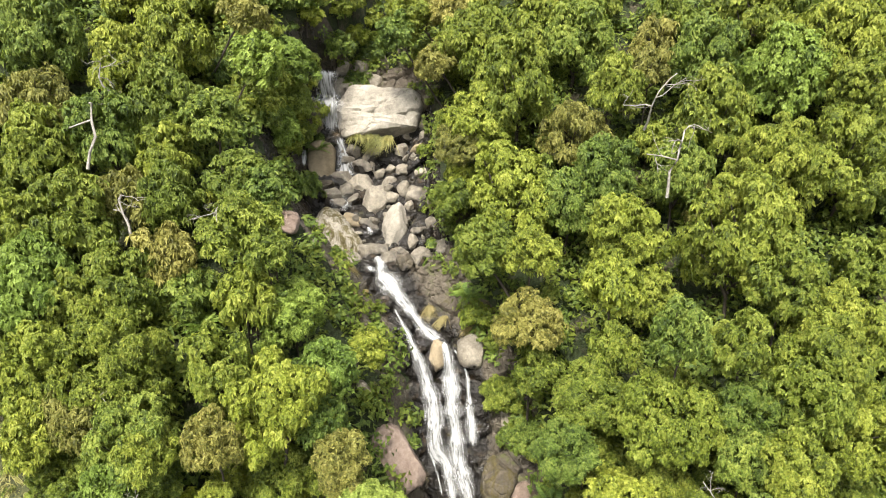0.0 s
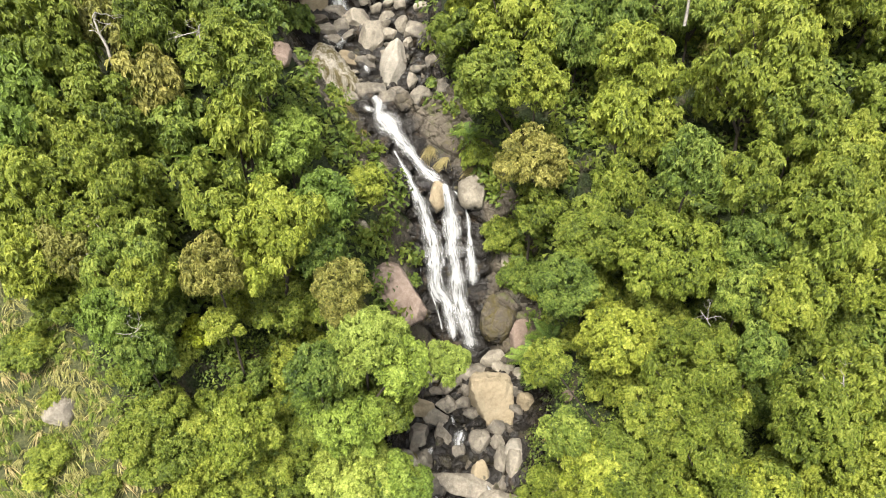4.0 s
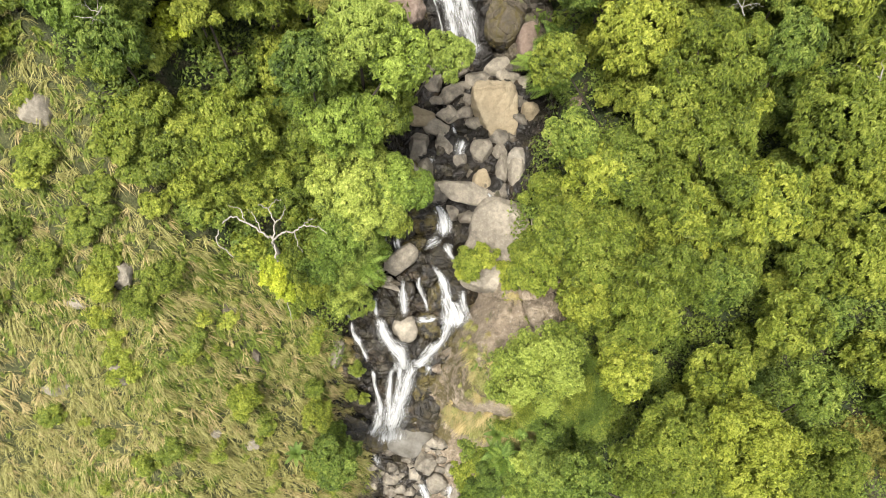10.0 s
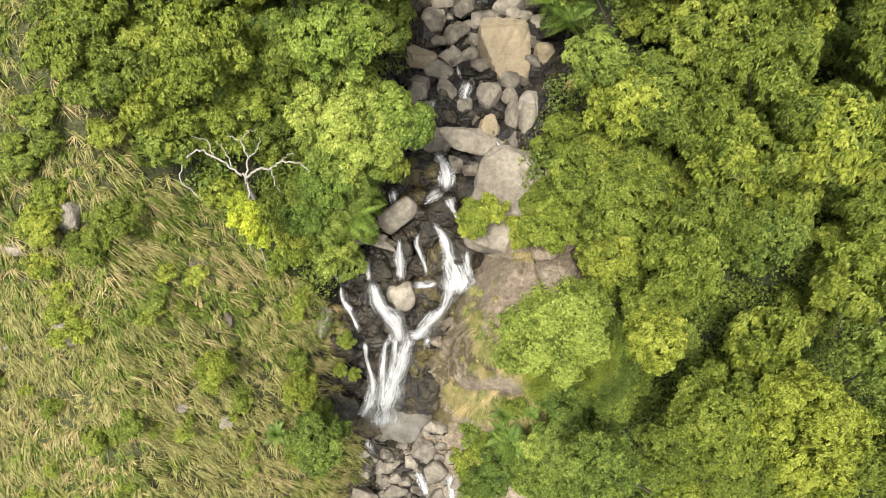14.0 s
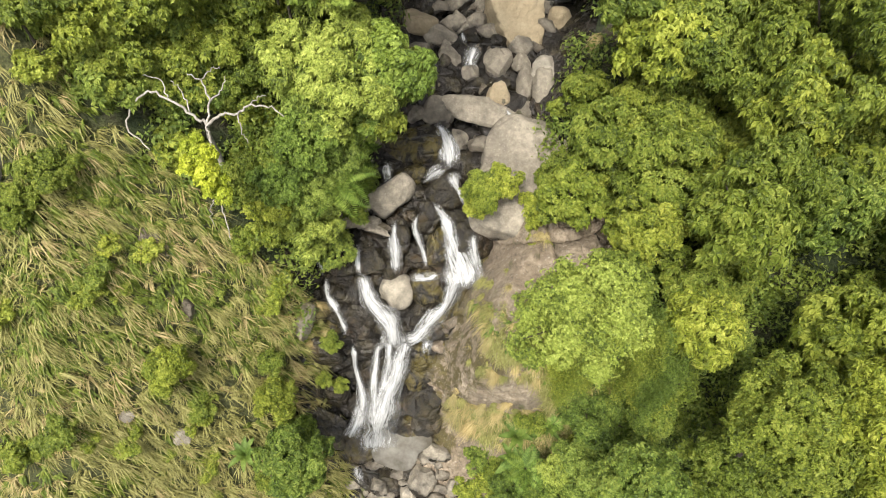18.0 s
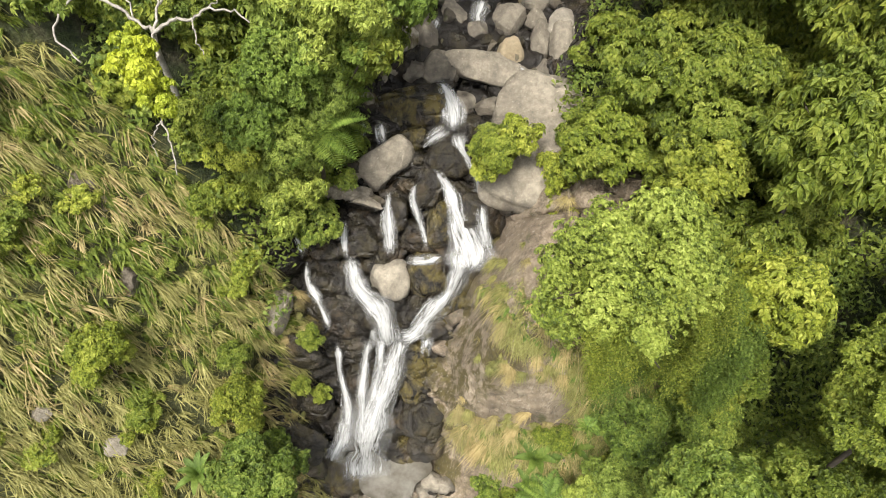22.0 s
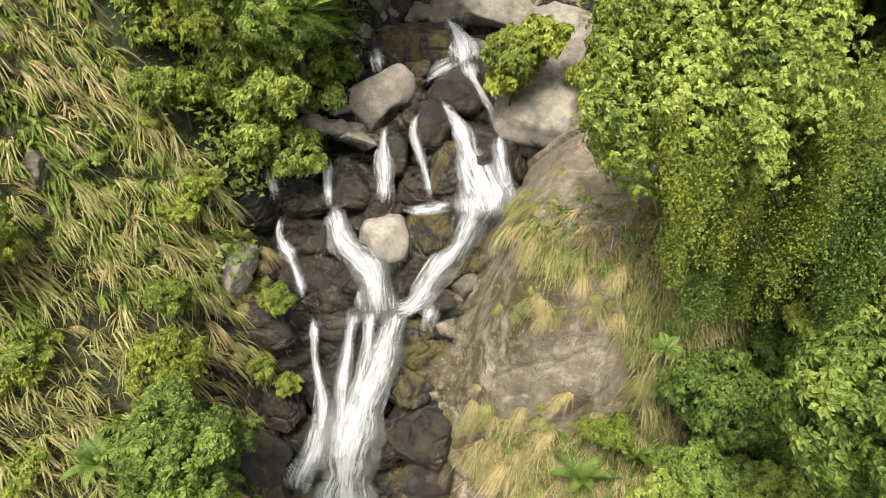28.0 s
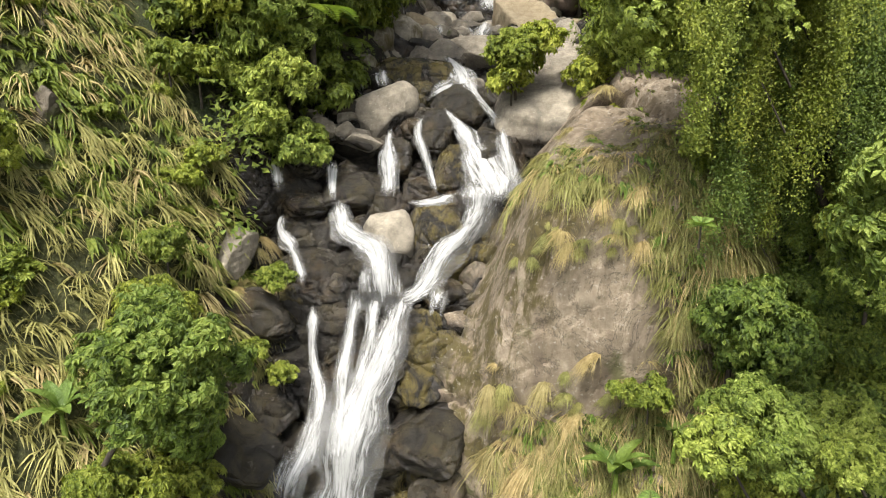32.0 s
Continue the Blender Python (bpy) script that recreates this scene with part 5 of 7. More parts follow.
def tree_model(name, label, category, seed, leaf_mat, lobes, lobe_r, spray, flat=0.95, hang=0.0, tall=1.6, cover=3.4, fingers=8, slim=0.44):
    """A tree about 1 in crown radius, its crown's middle at the origin's height plus tall: an empty with a trunk, and a crown."""
    rs = np.random.default_rng(seed + 500)
    root = new(name)
    v, f, tone, cs = crown_mesh(seed, lobes, lobe_r, spray, flat, hang, cover, fingers, slim)
    v = v + np.array([0, 0, tall])
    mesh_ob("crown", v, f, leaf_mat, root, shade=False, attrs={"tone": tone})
    bits = [tube([(0, 0, -3.0 if tall > 1 else -0.8), (0, 0, -0.9 if tall > 1 else -0.4), (0.02, 0.03, tall * 0.3), (0.06 * rs.normal(), 0.06 * rs.normal(), tall * 0.65), (0, 0, tall * 0.95)], [0.045, 0.042, 0.036, 0.03, 0.02], 6)]
    for c, r in cs[::2]:
        start = np.array([0, 0, tall * rs.uniform(0.45, 0.85)])
        end = c * 0.95 + np.array([0, 0, tall])
        mid = (start + end) / 2 + np.array([0, 0, 0.08]) + 0.05 * rs.normal(size=3)
        bits.append(tube([start, mid, end], [0.032, 0.02, 0.008], 5))
    v, f = join(bits)
    mesh_ob("trunk", v, f, BARK, root)
    return tagged(root, label, category, "forest trees")


# ---- kinds of plants: label, leaves' material, seed, lobes, flatness, lobe size, hang, fingers of a spray, slimness ----
PALETTE = {
    "mid": ("broadleaf tree with a rounded mid-green crown", LEAF_MID, 1, 17, 0.95, 0.40, 0.0, 8, 0.46),
    "mid2": ("broadleaf tree with an uneven mid-green crown", LEAF_MID, 2, 24, 0.95, 0.33, 0.0, 7, 0.40),
    "yellow": ("broadleaf tree with a yellow-green crown", LEAF_YELLOW, 3, 19, 0.9, 0.38, 0.0, 8, 0.50),
    "yellow2": ("tree with clustered yellow-green leaf tufts", LEAF_YELLOW, 4, 30, 0.95, 0.29, 0.0, 8, 0.46),
    "deep": ("broadleaf tree with a dense deep green crown", LEAF_DEEP, 5, 16, 0.95, 0.42, 0.0, 8, 0.44),
    "fresh": ("broadleaf tree with a fresh bright green crown", LEAF_FRESH, 6, 22, 0.9, 0.35, 0.0, 7, 0.52),
    "light": ("tree with layered sprays of light green leaves", LEAF_LIGHT, 13, 26, 0.85, 0.32, 0.0, 9, 0.34),
    "olive": ("slender tree with a thin olive-green crown", LEAF_OLIVE, 7, 20, 1.0, 0.32, 0.0, 7, 0.36),
    "hanging": ("leaning tree draped in hanging creepers", LEAF_LIGHT, 8, 24, 0.95, 0.34, 0.5, 7, 0.50),
    "bush": ("low dense deep green bush", LEAF_DEEP, 9, 11, 0.8, 0.45, 0.0, 8, 0.46),
    "bush_y": ("low shrub with yellow-green leaves", LEAF_YELLOW, 10, 11, 0.8, 0.45, 0.0, 8, 0.46),
    "bush_m": ("low leafy mid-green shrub on the slope", LEAF_MID, 11, 11, 0.8, 0.45, 0.0, 8, 0.46),
    "lemon": ("small bush with bright lemon-yellow leaves", LEAF_LEMON, 12, 9, 0.9, 0.45, 0.0, 7, 0.55),
}
MODELS, PLANTED = {}, []


def slope_behind(x, y, z, way):
    """Where the line from a crown along way meets the slope."""
    k = np.linspace(0, 30, 121)
    px, py, pz = x + way[0] * k, y + way[1] * k, z + way[2] * k
    s, h = (py + pz) / ROOT2, (pz - py) / ROOT2
    i = int(np.argmax(h < land(px, s)))
    return px[i], s[i]


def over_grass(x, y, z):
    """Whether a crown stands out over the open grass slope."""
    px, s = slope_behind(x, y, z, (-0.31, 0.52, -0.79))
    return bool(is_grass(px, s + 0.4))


def over_stream(x, y, z, r):
    """Whether a crown would hang across the upper stream."""
    px, s = slope_behind(x, y, z, (0.0, 0.81, -0.585))
    return 44 < s < 77 and stream_x(s) - 0.9 * stream_w(s) - 0.45 * r < px < bed_right(s) - 1.0 + 0.55 * r


def plant(kind, x, y, z, r, rz=1.0, near=False):
    """A plant with its crown's middle at x, y, z and the crown radius r; its foot goes down to the slope."""
    low = kind.startswith("bush") or kind == "lemon"
    tall = 0.5 if low else 1.6
    near = near or (y + z) / ROOT2 < 16
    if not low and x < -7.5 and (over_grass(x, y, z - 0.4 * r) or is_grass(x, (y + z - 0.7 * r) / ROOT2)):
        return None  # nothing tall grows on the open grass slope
    if not low and over_stream(x, y, z, r):
        return None
    r = r if low or near else 0.92 * r
    foot = drop_on(x, y)[2]
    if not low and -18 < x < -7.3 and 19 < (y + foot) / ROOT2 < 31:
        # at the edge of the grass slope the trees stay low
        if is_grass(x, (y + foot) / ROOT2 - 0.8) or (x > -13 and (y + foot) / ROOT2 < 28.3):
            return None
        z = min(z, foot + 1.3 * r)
    s = (y + z) / ROOT2
    PLANTED.append((x, (y + z - 1.3 * r) / ROOT2, r))
    over = not low and bed_left(s) - 0.6 < x < bed_right(s) + 0.6
    beside = bed_left(s) - 4 < x < bed_right(s) + 4
    if not low and not over:
        top = z + 0.9 * r * rz
        rz = min(max((top - foot) / (1.9 * r), 0.85), 1.0 if beside else 1.3)
        z = top - 0.9 * r * rz
        gap = z - 0.9 * r * rz - foot
        open_side = x < -6 and s < 33
        if gap > 1.3 and not open_side and (s < 46 or beside):
            plant(("bush", "bush_m", "bush_m", "bush_y")[len(PLANTED) % 4], x + 0.3, y - 0.4, foot + 0.6 * r, 0.85 * r)
        if gap > 2.6 and not open_side and s < 46:
            plant("bush_m", x - 0.3, y - 0.2, foot + gap * 0.75, 0.8 * r)
    # sprays of one true size: finer where the camera passes near
    size = "small" if r < 1.1 else "middle" if r < 2.0 else "large" if r < 2.8 else "huge"
    level = "near" if near else "far" if s > 48 else "mid"
    spray = (0.125 if kind == "hanging" else {"near": 0.155, "mid": 0.225, "far": 0.30}[level]) / {"small": 0.8, "middle": 1.55, "large": 2.4, "huge": 3.2}[size]
    lean = 0 if not over else 32 if x < stream_x(s) + 1 else -32
    m = pose(x, y, z, 0, lean, 0) @ pose(0, 0, -tall * r * rz, 0, 0, (x * 97 + y * 61) % 360) @ Matrix.Diagonal((r, r, r * rz, 1))
    key = (kind, level, size)
    if key in MODELS:
        ob = copy_thing(MODELS[key], m)
        ob.scale = (r, r, r * rz)
        return ob
    label, mat, seed, lobes, flat, lobe_r, hang, fingers, slim = PALETTE[kind]
    grow = {"small": 0.6, "middle": 0.85, "large": 1.0, "huge": 1.25}[size]
    sort = "tree" if not low else "shrub" if kind in ("bush_y", "bush_m") else "bush"
    ob = tree_model(sort, label, sort, seed, mat, int(lobes * grow), lobe_r / grow ** 0.4, spray, flat, hang, tall, 3.4, fingers, 1.25 * slim)
    ob.matrix_world = m
    MODELS[key] = ob
    return ob


plant("olive", -26.85, 42.72, 44.95, 2.62, 1.00)
plant("mid", -22.76, 46.30, 46.49, 2.55, 1.00)
plant("deep", -28.39, 47.89, 48.54, 3.12, 1.00)
plant("mid2", -19.82, 49.15, 47.99, 3.01, 1.00)
plant("olive", -14.74, 50.69, 49.38, 2.05, 1.00)
plant("fresh", -13.24, 47.42, 46.29, 1.98, 1.20)
plant("fresh", -11.46, 44.90, 44.45, 1.92, 1.00)
plant("deep", -9.85, 51.26, 46.88, 3.37, 1.00)
plant("deep", -9.96, 54.33, 49.42, 2.62, 1.00)
plant("mid", -18.38, 43.56, 44.38, 2.61, 1.00)
plant("deep", -21.75, 41.37, 43.42, 2.52, 1.00)
plant("mid", -26.06, 40.04, 42.32, 2.65, 1.00)
plant("deep", -15.15, 42.52, 43.49, 2.21, 1.00)
plant("mid", -21.57, 34.80, 39.49, 2.74, 1.00)
plant("olive", -19.52, 37.61, 40.18, 2.06, 1.00)
plant("mid2", -17.07, 38.00, 40.03, 2.25, 1.00)
plant("mid", -12.43, 36.95, 40.80, 2.18, 1.00)
plant("mid2", -11.36, 33.59, 39.32, 2.51, 1.00)
plant("olive", -16.79, 35.28, 37.81, 2.01, 1.00)
plant("fresh", -22.55, 31.51, 37.53, 2.59, 1.00)
plant("mid", -20.67, 31.27, 35.87, 2.02, 1.00)
plant("mid", -19.01, 33.64, 36.00, 2.46, 1.00)
plant("deep", -15.55, 34.20, 34.91, 2.02, 1.00)
plant("mid2", -11.20, 31.72, 36.70, 2.02, 1.00)
plant("fresh", -8.88, 33.00, 34.05, 2.47, 1.00)
plant("mid", -12.02, 41.43, 42.28, 2.01, 1.00)
plant("deep", -10.68, 36.79, 40.86, 1.68, 1.00)
plant("mid", -24.07, 33.11, 39.89, 1.86, 1.00)
plant("mid", -17.75, 40.63, 41.76, 1.99, 1.00)
plant("mid2", -9.96, 32.77, 38.65, 1.72, 1.00)
plant("yellow", -8.74, 27.35, 32.69, 3.03, 1.00)
plant("mid", -17.35, 27.70, 33.52, 3.17, 1.00)
plant("yellow2", -21.48, 28.05, 34.35, 2.61, 1.00)
plant("mid2", -20.54, 25.34, 32.17, 1.95, 1.00)
plant("deep", -15.39, 25.14, 31.98, 2.35, 1.00)
plant("mid", -12.17, 28.50, 34.03, 2.07, 1.00)
plant("fresh", -6.76, 31.19, 31.68, 1.95, 1.00)
plant("yellow", -4.91, 34.96, 30.26, 1.45, 1.00)
plant("deep", -6.84, 27.54, 31.01, 1.80, 1.00)
plant("olive", -11.35, 24.97, 32.14, 1.66, 1.00)
plant("olive", -5.40, 25.59, 30.06, 1.73, 1.00)
plant("mid2", 2.90, 61.66, 45.31, 4.29, 1.00)
plant("olive", -0.71, 59.80, 44.13, 2.30, 1.00)
plant("mid", 6.50, 55.44, 43.03, 3.96, 1.00)
plant("yellow2", 3.19, 54.84, 40.28, 3.55, 1.00)
plant("yellow2", 5.08, 47.20, 36.50, 3.84, 1.00)
plant("olive", 1.47, 52.83, 38.64, 2.34, 1.00)
plant("deep", 11.81, 60.03, 46.52, 3.67, 1.00)
plant("olive", 10.30, 51.52, 40.68, 2.91, 1.00)
plant("olive", 18.02, 58.29, 46.76, 2.16, 1.00)
plant("olive", 16.91, 54.43, 45.07, 1.83, 1.00)
plant("deep", 21.55, 54.90, 45.89, 3.40, 1.00)
plant("mid", 26.74, 58.12, 47.70, 3.77, 1.00)
plant("mid2", 31.04, 53.51, 47.40, 4.14, 1.00)
plant("fresh", 27.30, 52.69, 44.49, 3.75, 1.00)
plant("mid", 31.06, 48.61, 43.61, 3.11, 1.00)
plant("mid", 21.40, 50.34, 42.35, 3.02, 1.00)
plant("mid2", 24.36, 46.05, 40.05, 3.26, 1.00)
plant("mid", 28.84, 44.45, 40.13, 3.35, 1.00)
plant("yellow2", 13.08, 41.98, 35.51, 3.14, 1.00)
plant("mid", 19.71, 39.06, 36.42, 3.82, 1.00)
plant("yellow", 10.66, 35.68, 34.87, 2.09, 1.00)
plant("deep", 13.72, 31.31, 34.35, 1.90, 1.00)
plant("mid", 22.31, 36.80, 35.08, 2.49, 1.00)
plant("mid2", 24.48, 35.01, 32.80, 2.80, 1.00)
plant("yellow", 27.57, 37.86, 35.35, 2.18, 1.00)
plant("olive", 6.27, 38.02, 30.46, 2.67, 1.00)
plant("mid", 2.66, 41.44, 33.98, 2.57, 1.00)
plant("mid2", 6.15, 40.56, 34.42, 2.32, 1.00)
plant("deep", 9.54, 45.27, 36.79, 2.49, 1.00)
plant("deep", 12.14, 46.64, 38.98, 2.50, 1.00)
plant("mid", 0.74, 49.37, 34.68, 2.01, 1.00)
plant("yellow2", 0.82, 39.98, 34.27, 1.54, 1.00)
plant("mid", 13.58, 53.24, 43.49, 2.48, 1.00)
plant("deep", 17.48, 46.01, 38.75, 2.48, 1.00)
plant("mid", 8.96, 61.56, 47.29, 3.00, 1.00)
plant("olive", 0.84, 64.10, 47.99, 2.85, 1.00)
plant("deep", -4.30, 61.41, 46.34, 2.02, 1.00)
plant("mid", -2.30, 63.51, 47.56, 2.58, 1.00)
plant("mid", 9.75, 33.71, 27.59, 2.52, 1.00)
plant("yellow", 13.65, 30.48, 28.92, 3.27, 1.00)
plant("mid", 10.72, 34.57, 30.53, 1.96, 1.00)
plant("mid", 22.23, 30.65, 32.47, 2.70, 1.00)
plant("yellow2", 23.59, 29.72, 29.14, 3.06, 1.00)
plant("mid", 17.59, 31.47, 33.08, 1.94, 1.00)
plant("mid2", 3.63, 36.58, 30.49, 1.86, 1.00)
plant("mid", 6.91, 36.77, 27.11, 1.93, 1.00)
plant("deep", 7.48, 30.34, 25.96, 2.21, 1.00)
plant("deep", 18.29, 30.36, 29.02, 2.30, 1.00)
plant("mid", 19.00, 26.73, 28.55, 2.12, 1.00)
plant("bush_m", 4.59, 39.82, 22.69, 1.92, 1.00)
plant("bush_y", 2.96, 43.97, 27.21, 1.77, 1.00)
plant("mid", 26.43, 33.68, 31.99, 2.07, 1.00)
plant("fresh", -16.40, 23.19, 30.26, 1.47, 1.00)
plant("lemon", -13.49, 25.36, 26.66, 1.15, 1.00)
plant("mid", -9.83, 19.55, 26.85, 3.38, 0.90)
plant("light", -4.20, 23.73, 27.66, 2.41, 1.00)
plant("fresh", -2.01, 22.82, 26.95, 1.70, 1.00)
plant("light", 0.16, 23.37, 26.58, 1.34, 1.00)
plant("fresh", -5.19, 22.61, 23.16, 2.31, 1.00)
plant("light", -4.45, 20.98, 18.80, 3.06, 1.00)
plant("yellow", -7.56, 24.24, 28.96, 1.55, 1.00)
plant("mid", -12.34, 17.93, 24.97, 2.00, 1.00)
plant("mid", -17.50, 21.72, 25.06, 1.74, 1.00)
plant("olive", -18.43, 26.15, 32.90, 1.88, 1.00)
plant("mid2", -14.52, 24.20, 32.04, 1.57, 1.00)
plant("olive", -5.28, 24.75, 29.46, 1.27, 1.00)
plant("deep", -6.40, 22.28, 27.09, 1.68, 1.00)
plant("deep", -14.73, 22.29, 28.67, 1.49, 1.00)
plant("bush_m", -15.65, 19.99, 24.45, 1.42, 1.00)
plant("mid", -2.70, 23.11, 23.04, 1.57, 1.00)
plant("fresh", -1.80, 20.99, 18.81, 1.47, 1.00)
plant("olive", -19.99, 24.09, 28.47, 1.56, 1.00)
plant("mid", -19.81, 26.75, 33.46, 1.35, 1.00)
plant("mid", 9.51, 32.72, 27.56, 2.21, 1.00)
plant("yellow2", 10.86, 28.17, 23.31, 2.86, 1.00)
plant("mid", 14.00, 24.15, 24.21, 3.06, 1.00)
plant("yellow2", 21.22, 29.57, 30.99, 2.83, 1.00)
plant("mid", 18.67, 26.16, 28.69, 1.91, 1.00)
plant("mid", 18.89, 21.25, 24.84, 2.43, 1.00)
plant("mid", 14.25, 20.26, 21.68, 3.27, 1.00)
plant("mid2", 9.83, 21.50, 20.41, 2.67, 1.00)
plant("yellow2", 16.63, 18.75, 21.30, 2.49, 1.00)
plant("mid", 21.36, 19.99, 22.63, 2.48, 1.00)
plant("mid", 8.84, 18.68, 15.87, 2.44, 1.00)
plant("mid2", 12.34, 16.22, 18.06, 2.23, 1.00)
plant("deep", 6.88, 22.47, 21.76, 1.57, 1.00)
plant("mid", 6.24, 25.89, 23.71, 1.62, 1.00)
plant("bush_m", 7.34, 37.27, 20.19, 1.74, 1.00)
plant("mid", 11.85, 22.91, 22.75, 1.86, 1.00)
plant("deep", 17.11, 27.70, 27.77, 1.70, 1.00)
plant("mid2", 21.06, 22.44, 27.01, 1.97, 1.00)
plant("mid", 21.59, 16.76, 18.95, 2.36, 1.00)
plant("bush_m", 6.37, 23.18, 15.49, 1.61, 1.00)
plant("deep", 16.51, 23.71, 27.34, 1.44, 1.00)
plant("light", -5.40, 20.20, 18.47, 2.11, 1.00)
plant("light", -7.48, 17.31, 13.93, 1.40, 1.00)
plant("light", -6.59, 17.36, 12.42, 0.76, 1.00)
plant("fresh", -2.81, 21.13, 19.38, 1.67, 1.00)
plant("mid2", -2.87, 19.70, 17.51, 1.16, 1.00)
plant("deep", -6.95, 8.57, 6.93, 1.76, 1.00)
plant("bush_y", -11.65, 11.11, 11.29, 1.14, 1.00)
plant("bush_m", -8.23, 11.50, 7.10, 1.13, 1.00)
plant("yellow", 5.30, 18.02, 14.49, 1.66, 1.00)
plant("bush_y", 4.32, 18.82, 12.47, 1.10, 1.00)
plant("hanging", 5.04, 11.87, 15.51, 2.34, 1.00, True)
plant("mid2", 6.43, 12.90, 15.89, 1.49, 1.00)
plant("bush", 3.67, 9.53, -0.13, 1.51, 1.00)
plant("bush", 6.62, 9.74, 0.78, 1.67, 1.00)
plant("bush_m", 7.88, 10.43, 2.61, 1.62, 1.00)
plant("bush", 2.03, 7.72, -2.55, 1.09, 1.00)
plant("bush", 8.59, 8.52, -0.35, 1.87, 1.00)
plant("bush", 5.62, 8.25, -1.03, 1.70, 1.00)
plant("bush", 7.88, 8.23, -0.79, 1.88, 1.00)
plant("bush", 3.37, 8.00, -1.86, 1.35, 1.00)
plant("light", -5.92, 22.64, 15.35, 1.17, 1.00, True)
plant("light", -4.87, 23.04, 15.08, 0.91, 1.00, True)
plant("light", -6.76, 19.96, 13.51, 1.01, 1.00, True)
plant("light", -4.23, 24.28, 15.46, 0.93, 1.00, True)
plant("light", -7.57, 20.94, 15.18, 1.12, 1.00, True)
plant("bush_y", -7.02, 19.06, 12.89, 0.84, 1.00, True)
plant("mid", -2.07, 20.87, 18.90, 1.20, 1.00)
plant("light", -2.95, 20.40, 18.74, 1.19, 1.00)
plant("fresh", -3.28, 19.51, 17.71, 0.73, 1.00)
plant("light", -6.94, 17.82, 13.93, 1.13, 1.00)
plant("light", -6.45, 17.17, 11.41, 0.82, 1.00)
plant("fresh", -7.78, 17.58, 15.14, 0.97, 1.00)
plant("mid2", -6.96, 18.40, 16.80, 1.01, 1.00)
plant("mid2", 10.64, 14.52, 18.19, 2.06, 1.00)
plant("yellow2", 10.21, 12.05, 13.67, 1.84, 1.00)
plant("mid", 11.98, 8.22, 14.05, 2.31, 1.00)
plant("yellow2", 15.71, 7.53, 14.89, 2.77, 1.00)
plant("mid", 15.41, 11.45, 14.62, 1.91, 1.00)
plant("mid", 20.87, 7.18, 11.98, 2.19, 1.00)
plant("mid", 18.69, 13.96, 17.12, 1.98, 1.00)
plant("deep", 7.68, 6.74, 10.71, 1.84, 1.00)
plant("mid", 8.00, 15.55, 14.98, 1.73, 1.00)
plant("yellow2", 8.58, 21.20, 20.31, 2.03, 1.00)
plant("mid", 12.96, 18.83, 19.90, 2.11, 1.00)
plant("mid2", 16.80, 18.71, 21.80, 2.11, 1.00)
plant("mid", 6.88, 19.65, 16.72, 1.61, 1.00)
plant("deep", 15.81, 16.82, 15.86, 1.86, 1.00)
plant("mid2", 19.68, 16.75, 18.77, 1.59, 1.00)
plant("bush", 9.42, 11.08, 4.33, 1.92, 1.00)
plant("mid2", 9.83, 19.63, 16.80, 1.75, 1.00)
plant("deep", 18.21, 9.69, 18.04, 1.44, 1.00)
plant("bush", 6.55, 11.34, 7.00, 1.65, 1.00)
plant("bush_m", -7.96, 9.13, 3.56, 1.03, 1.00, True)
plant("bush_m", -8.60, 8.55, 4.30, 0.74, 1.00, True)
plant("bush_m", -7.29, 10.37, 2.94, 0.85, 1.00, True)
plant("bush", 10.40, 12.74, 7.82, 1.20, 1.00, True)
plant("bush", 8.93, 12.57, 8.67, 0.88, 1.00, True)
plant("fresh", -8.19, 10.26, 5.43, 1.13, 1.00, True)
plant("fresh", -8.37, 9.40, 4.74, 1.03, 1.00, True)
plant("fresh", -7.44, 10.78, 4.16, 0.99, 1.00, True)
plant("light", -7.58, 18.81, 13.77, 1.64, 1.00, True)
plant("light", -6.46, 17.82, 11.38, 0.77, 1.00, True)
plant("bush_y", -5.83, 14.65, 6.92, 0.60, 1.00, True)
plant("fresh", -7.37, 18.10, 12.35, 0.91, 1.00, True)
plant("bush_y", 3.65, 15.18, 10.50, 0.73, 1.00, True)
plant("bush_m", 4.82, 16.15, 11.06, 0.84, 1.00, True)
plant("bush_m", 3.97, 13.62, 10.07, 0.64, 1.00, True)
plant("bush_y", 4.92, 13.90, 10.45, 0.76, 1.00, True)
plant("bush_y", 2.96, 13.83, 9.82, 0.49, 1.00, True)
plant("bush_m", 4.97, 12.80, 9.43, 0.66, 1.00, True)
plant("bush_m", 5.56, 13.05, 9.97, 0.74, 1.00, True)
plant("bush_m", 5.24, 12.53, 8.55, 0.60, 1.00, True)
plant("bush_y", 4.40, 18.21, 11.40, 0.82, 1.00, True)
plant("bush_y", -8.32, 16.92, 12.95, 0.98, 1.00, True)
plant("bush_y", -7.61, 17.80, 12.98, 0.90, 1.00, True)
plant("bush_y", -8.96, 16.31, 13.24, 0.77, 1.00, True)
plant("light", -5.75, 17.87, 12.74, 0.98, 1.00, True)
plant("light", -6.55, 18.69, 13.90, 0.99, 1.00, True)
plant("light", -5.03, 19.58, 13.86, 0.75, 1.00, True)
plant("light", 4.65, 11.79, 16.15, 0.69, 1.00, True)
plant("mid2", 4.07, 11.50, 15.32, 0.59, 1.00, True)
plant("light", 5.37, 11.23, 15.20, 0.67, 1.00, True)
plant("fresh", 4.78, 11.17, 14.24, 0.58, 1.00, True)
plant("mid2", 5.75, 11.75, 16.17, 0.58, 1.00, True)
plant("mid2", 4.52, 10.78, 13.25, 0.53, 1.00, True)
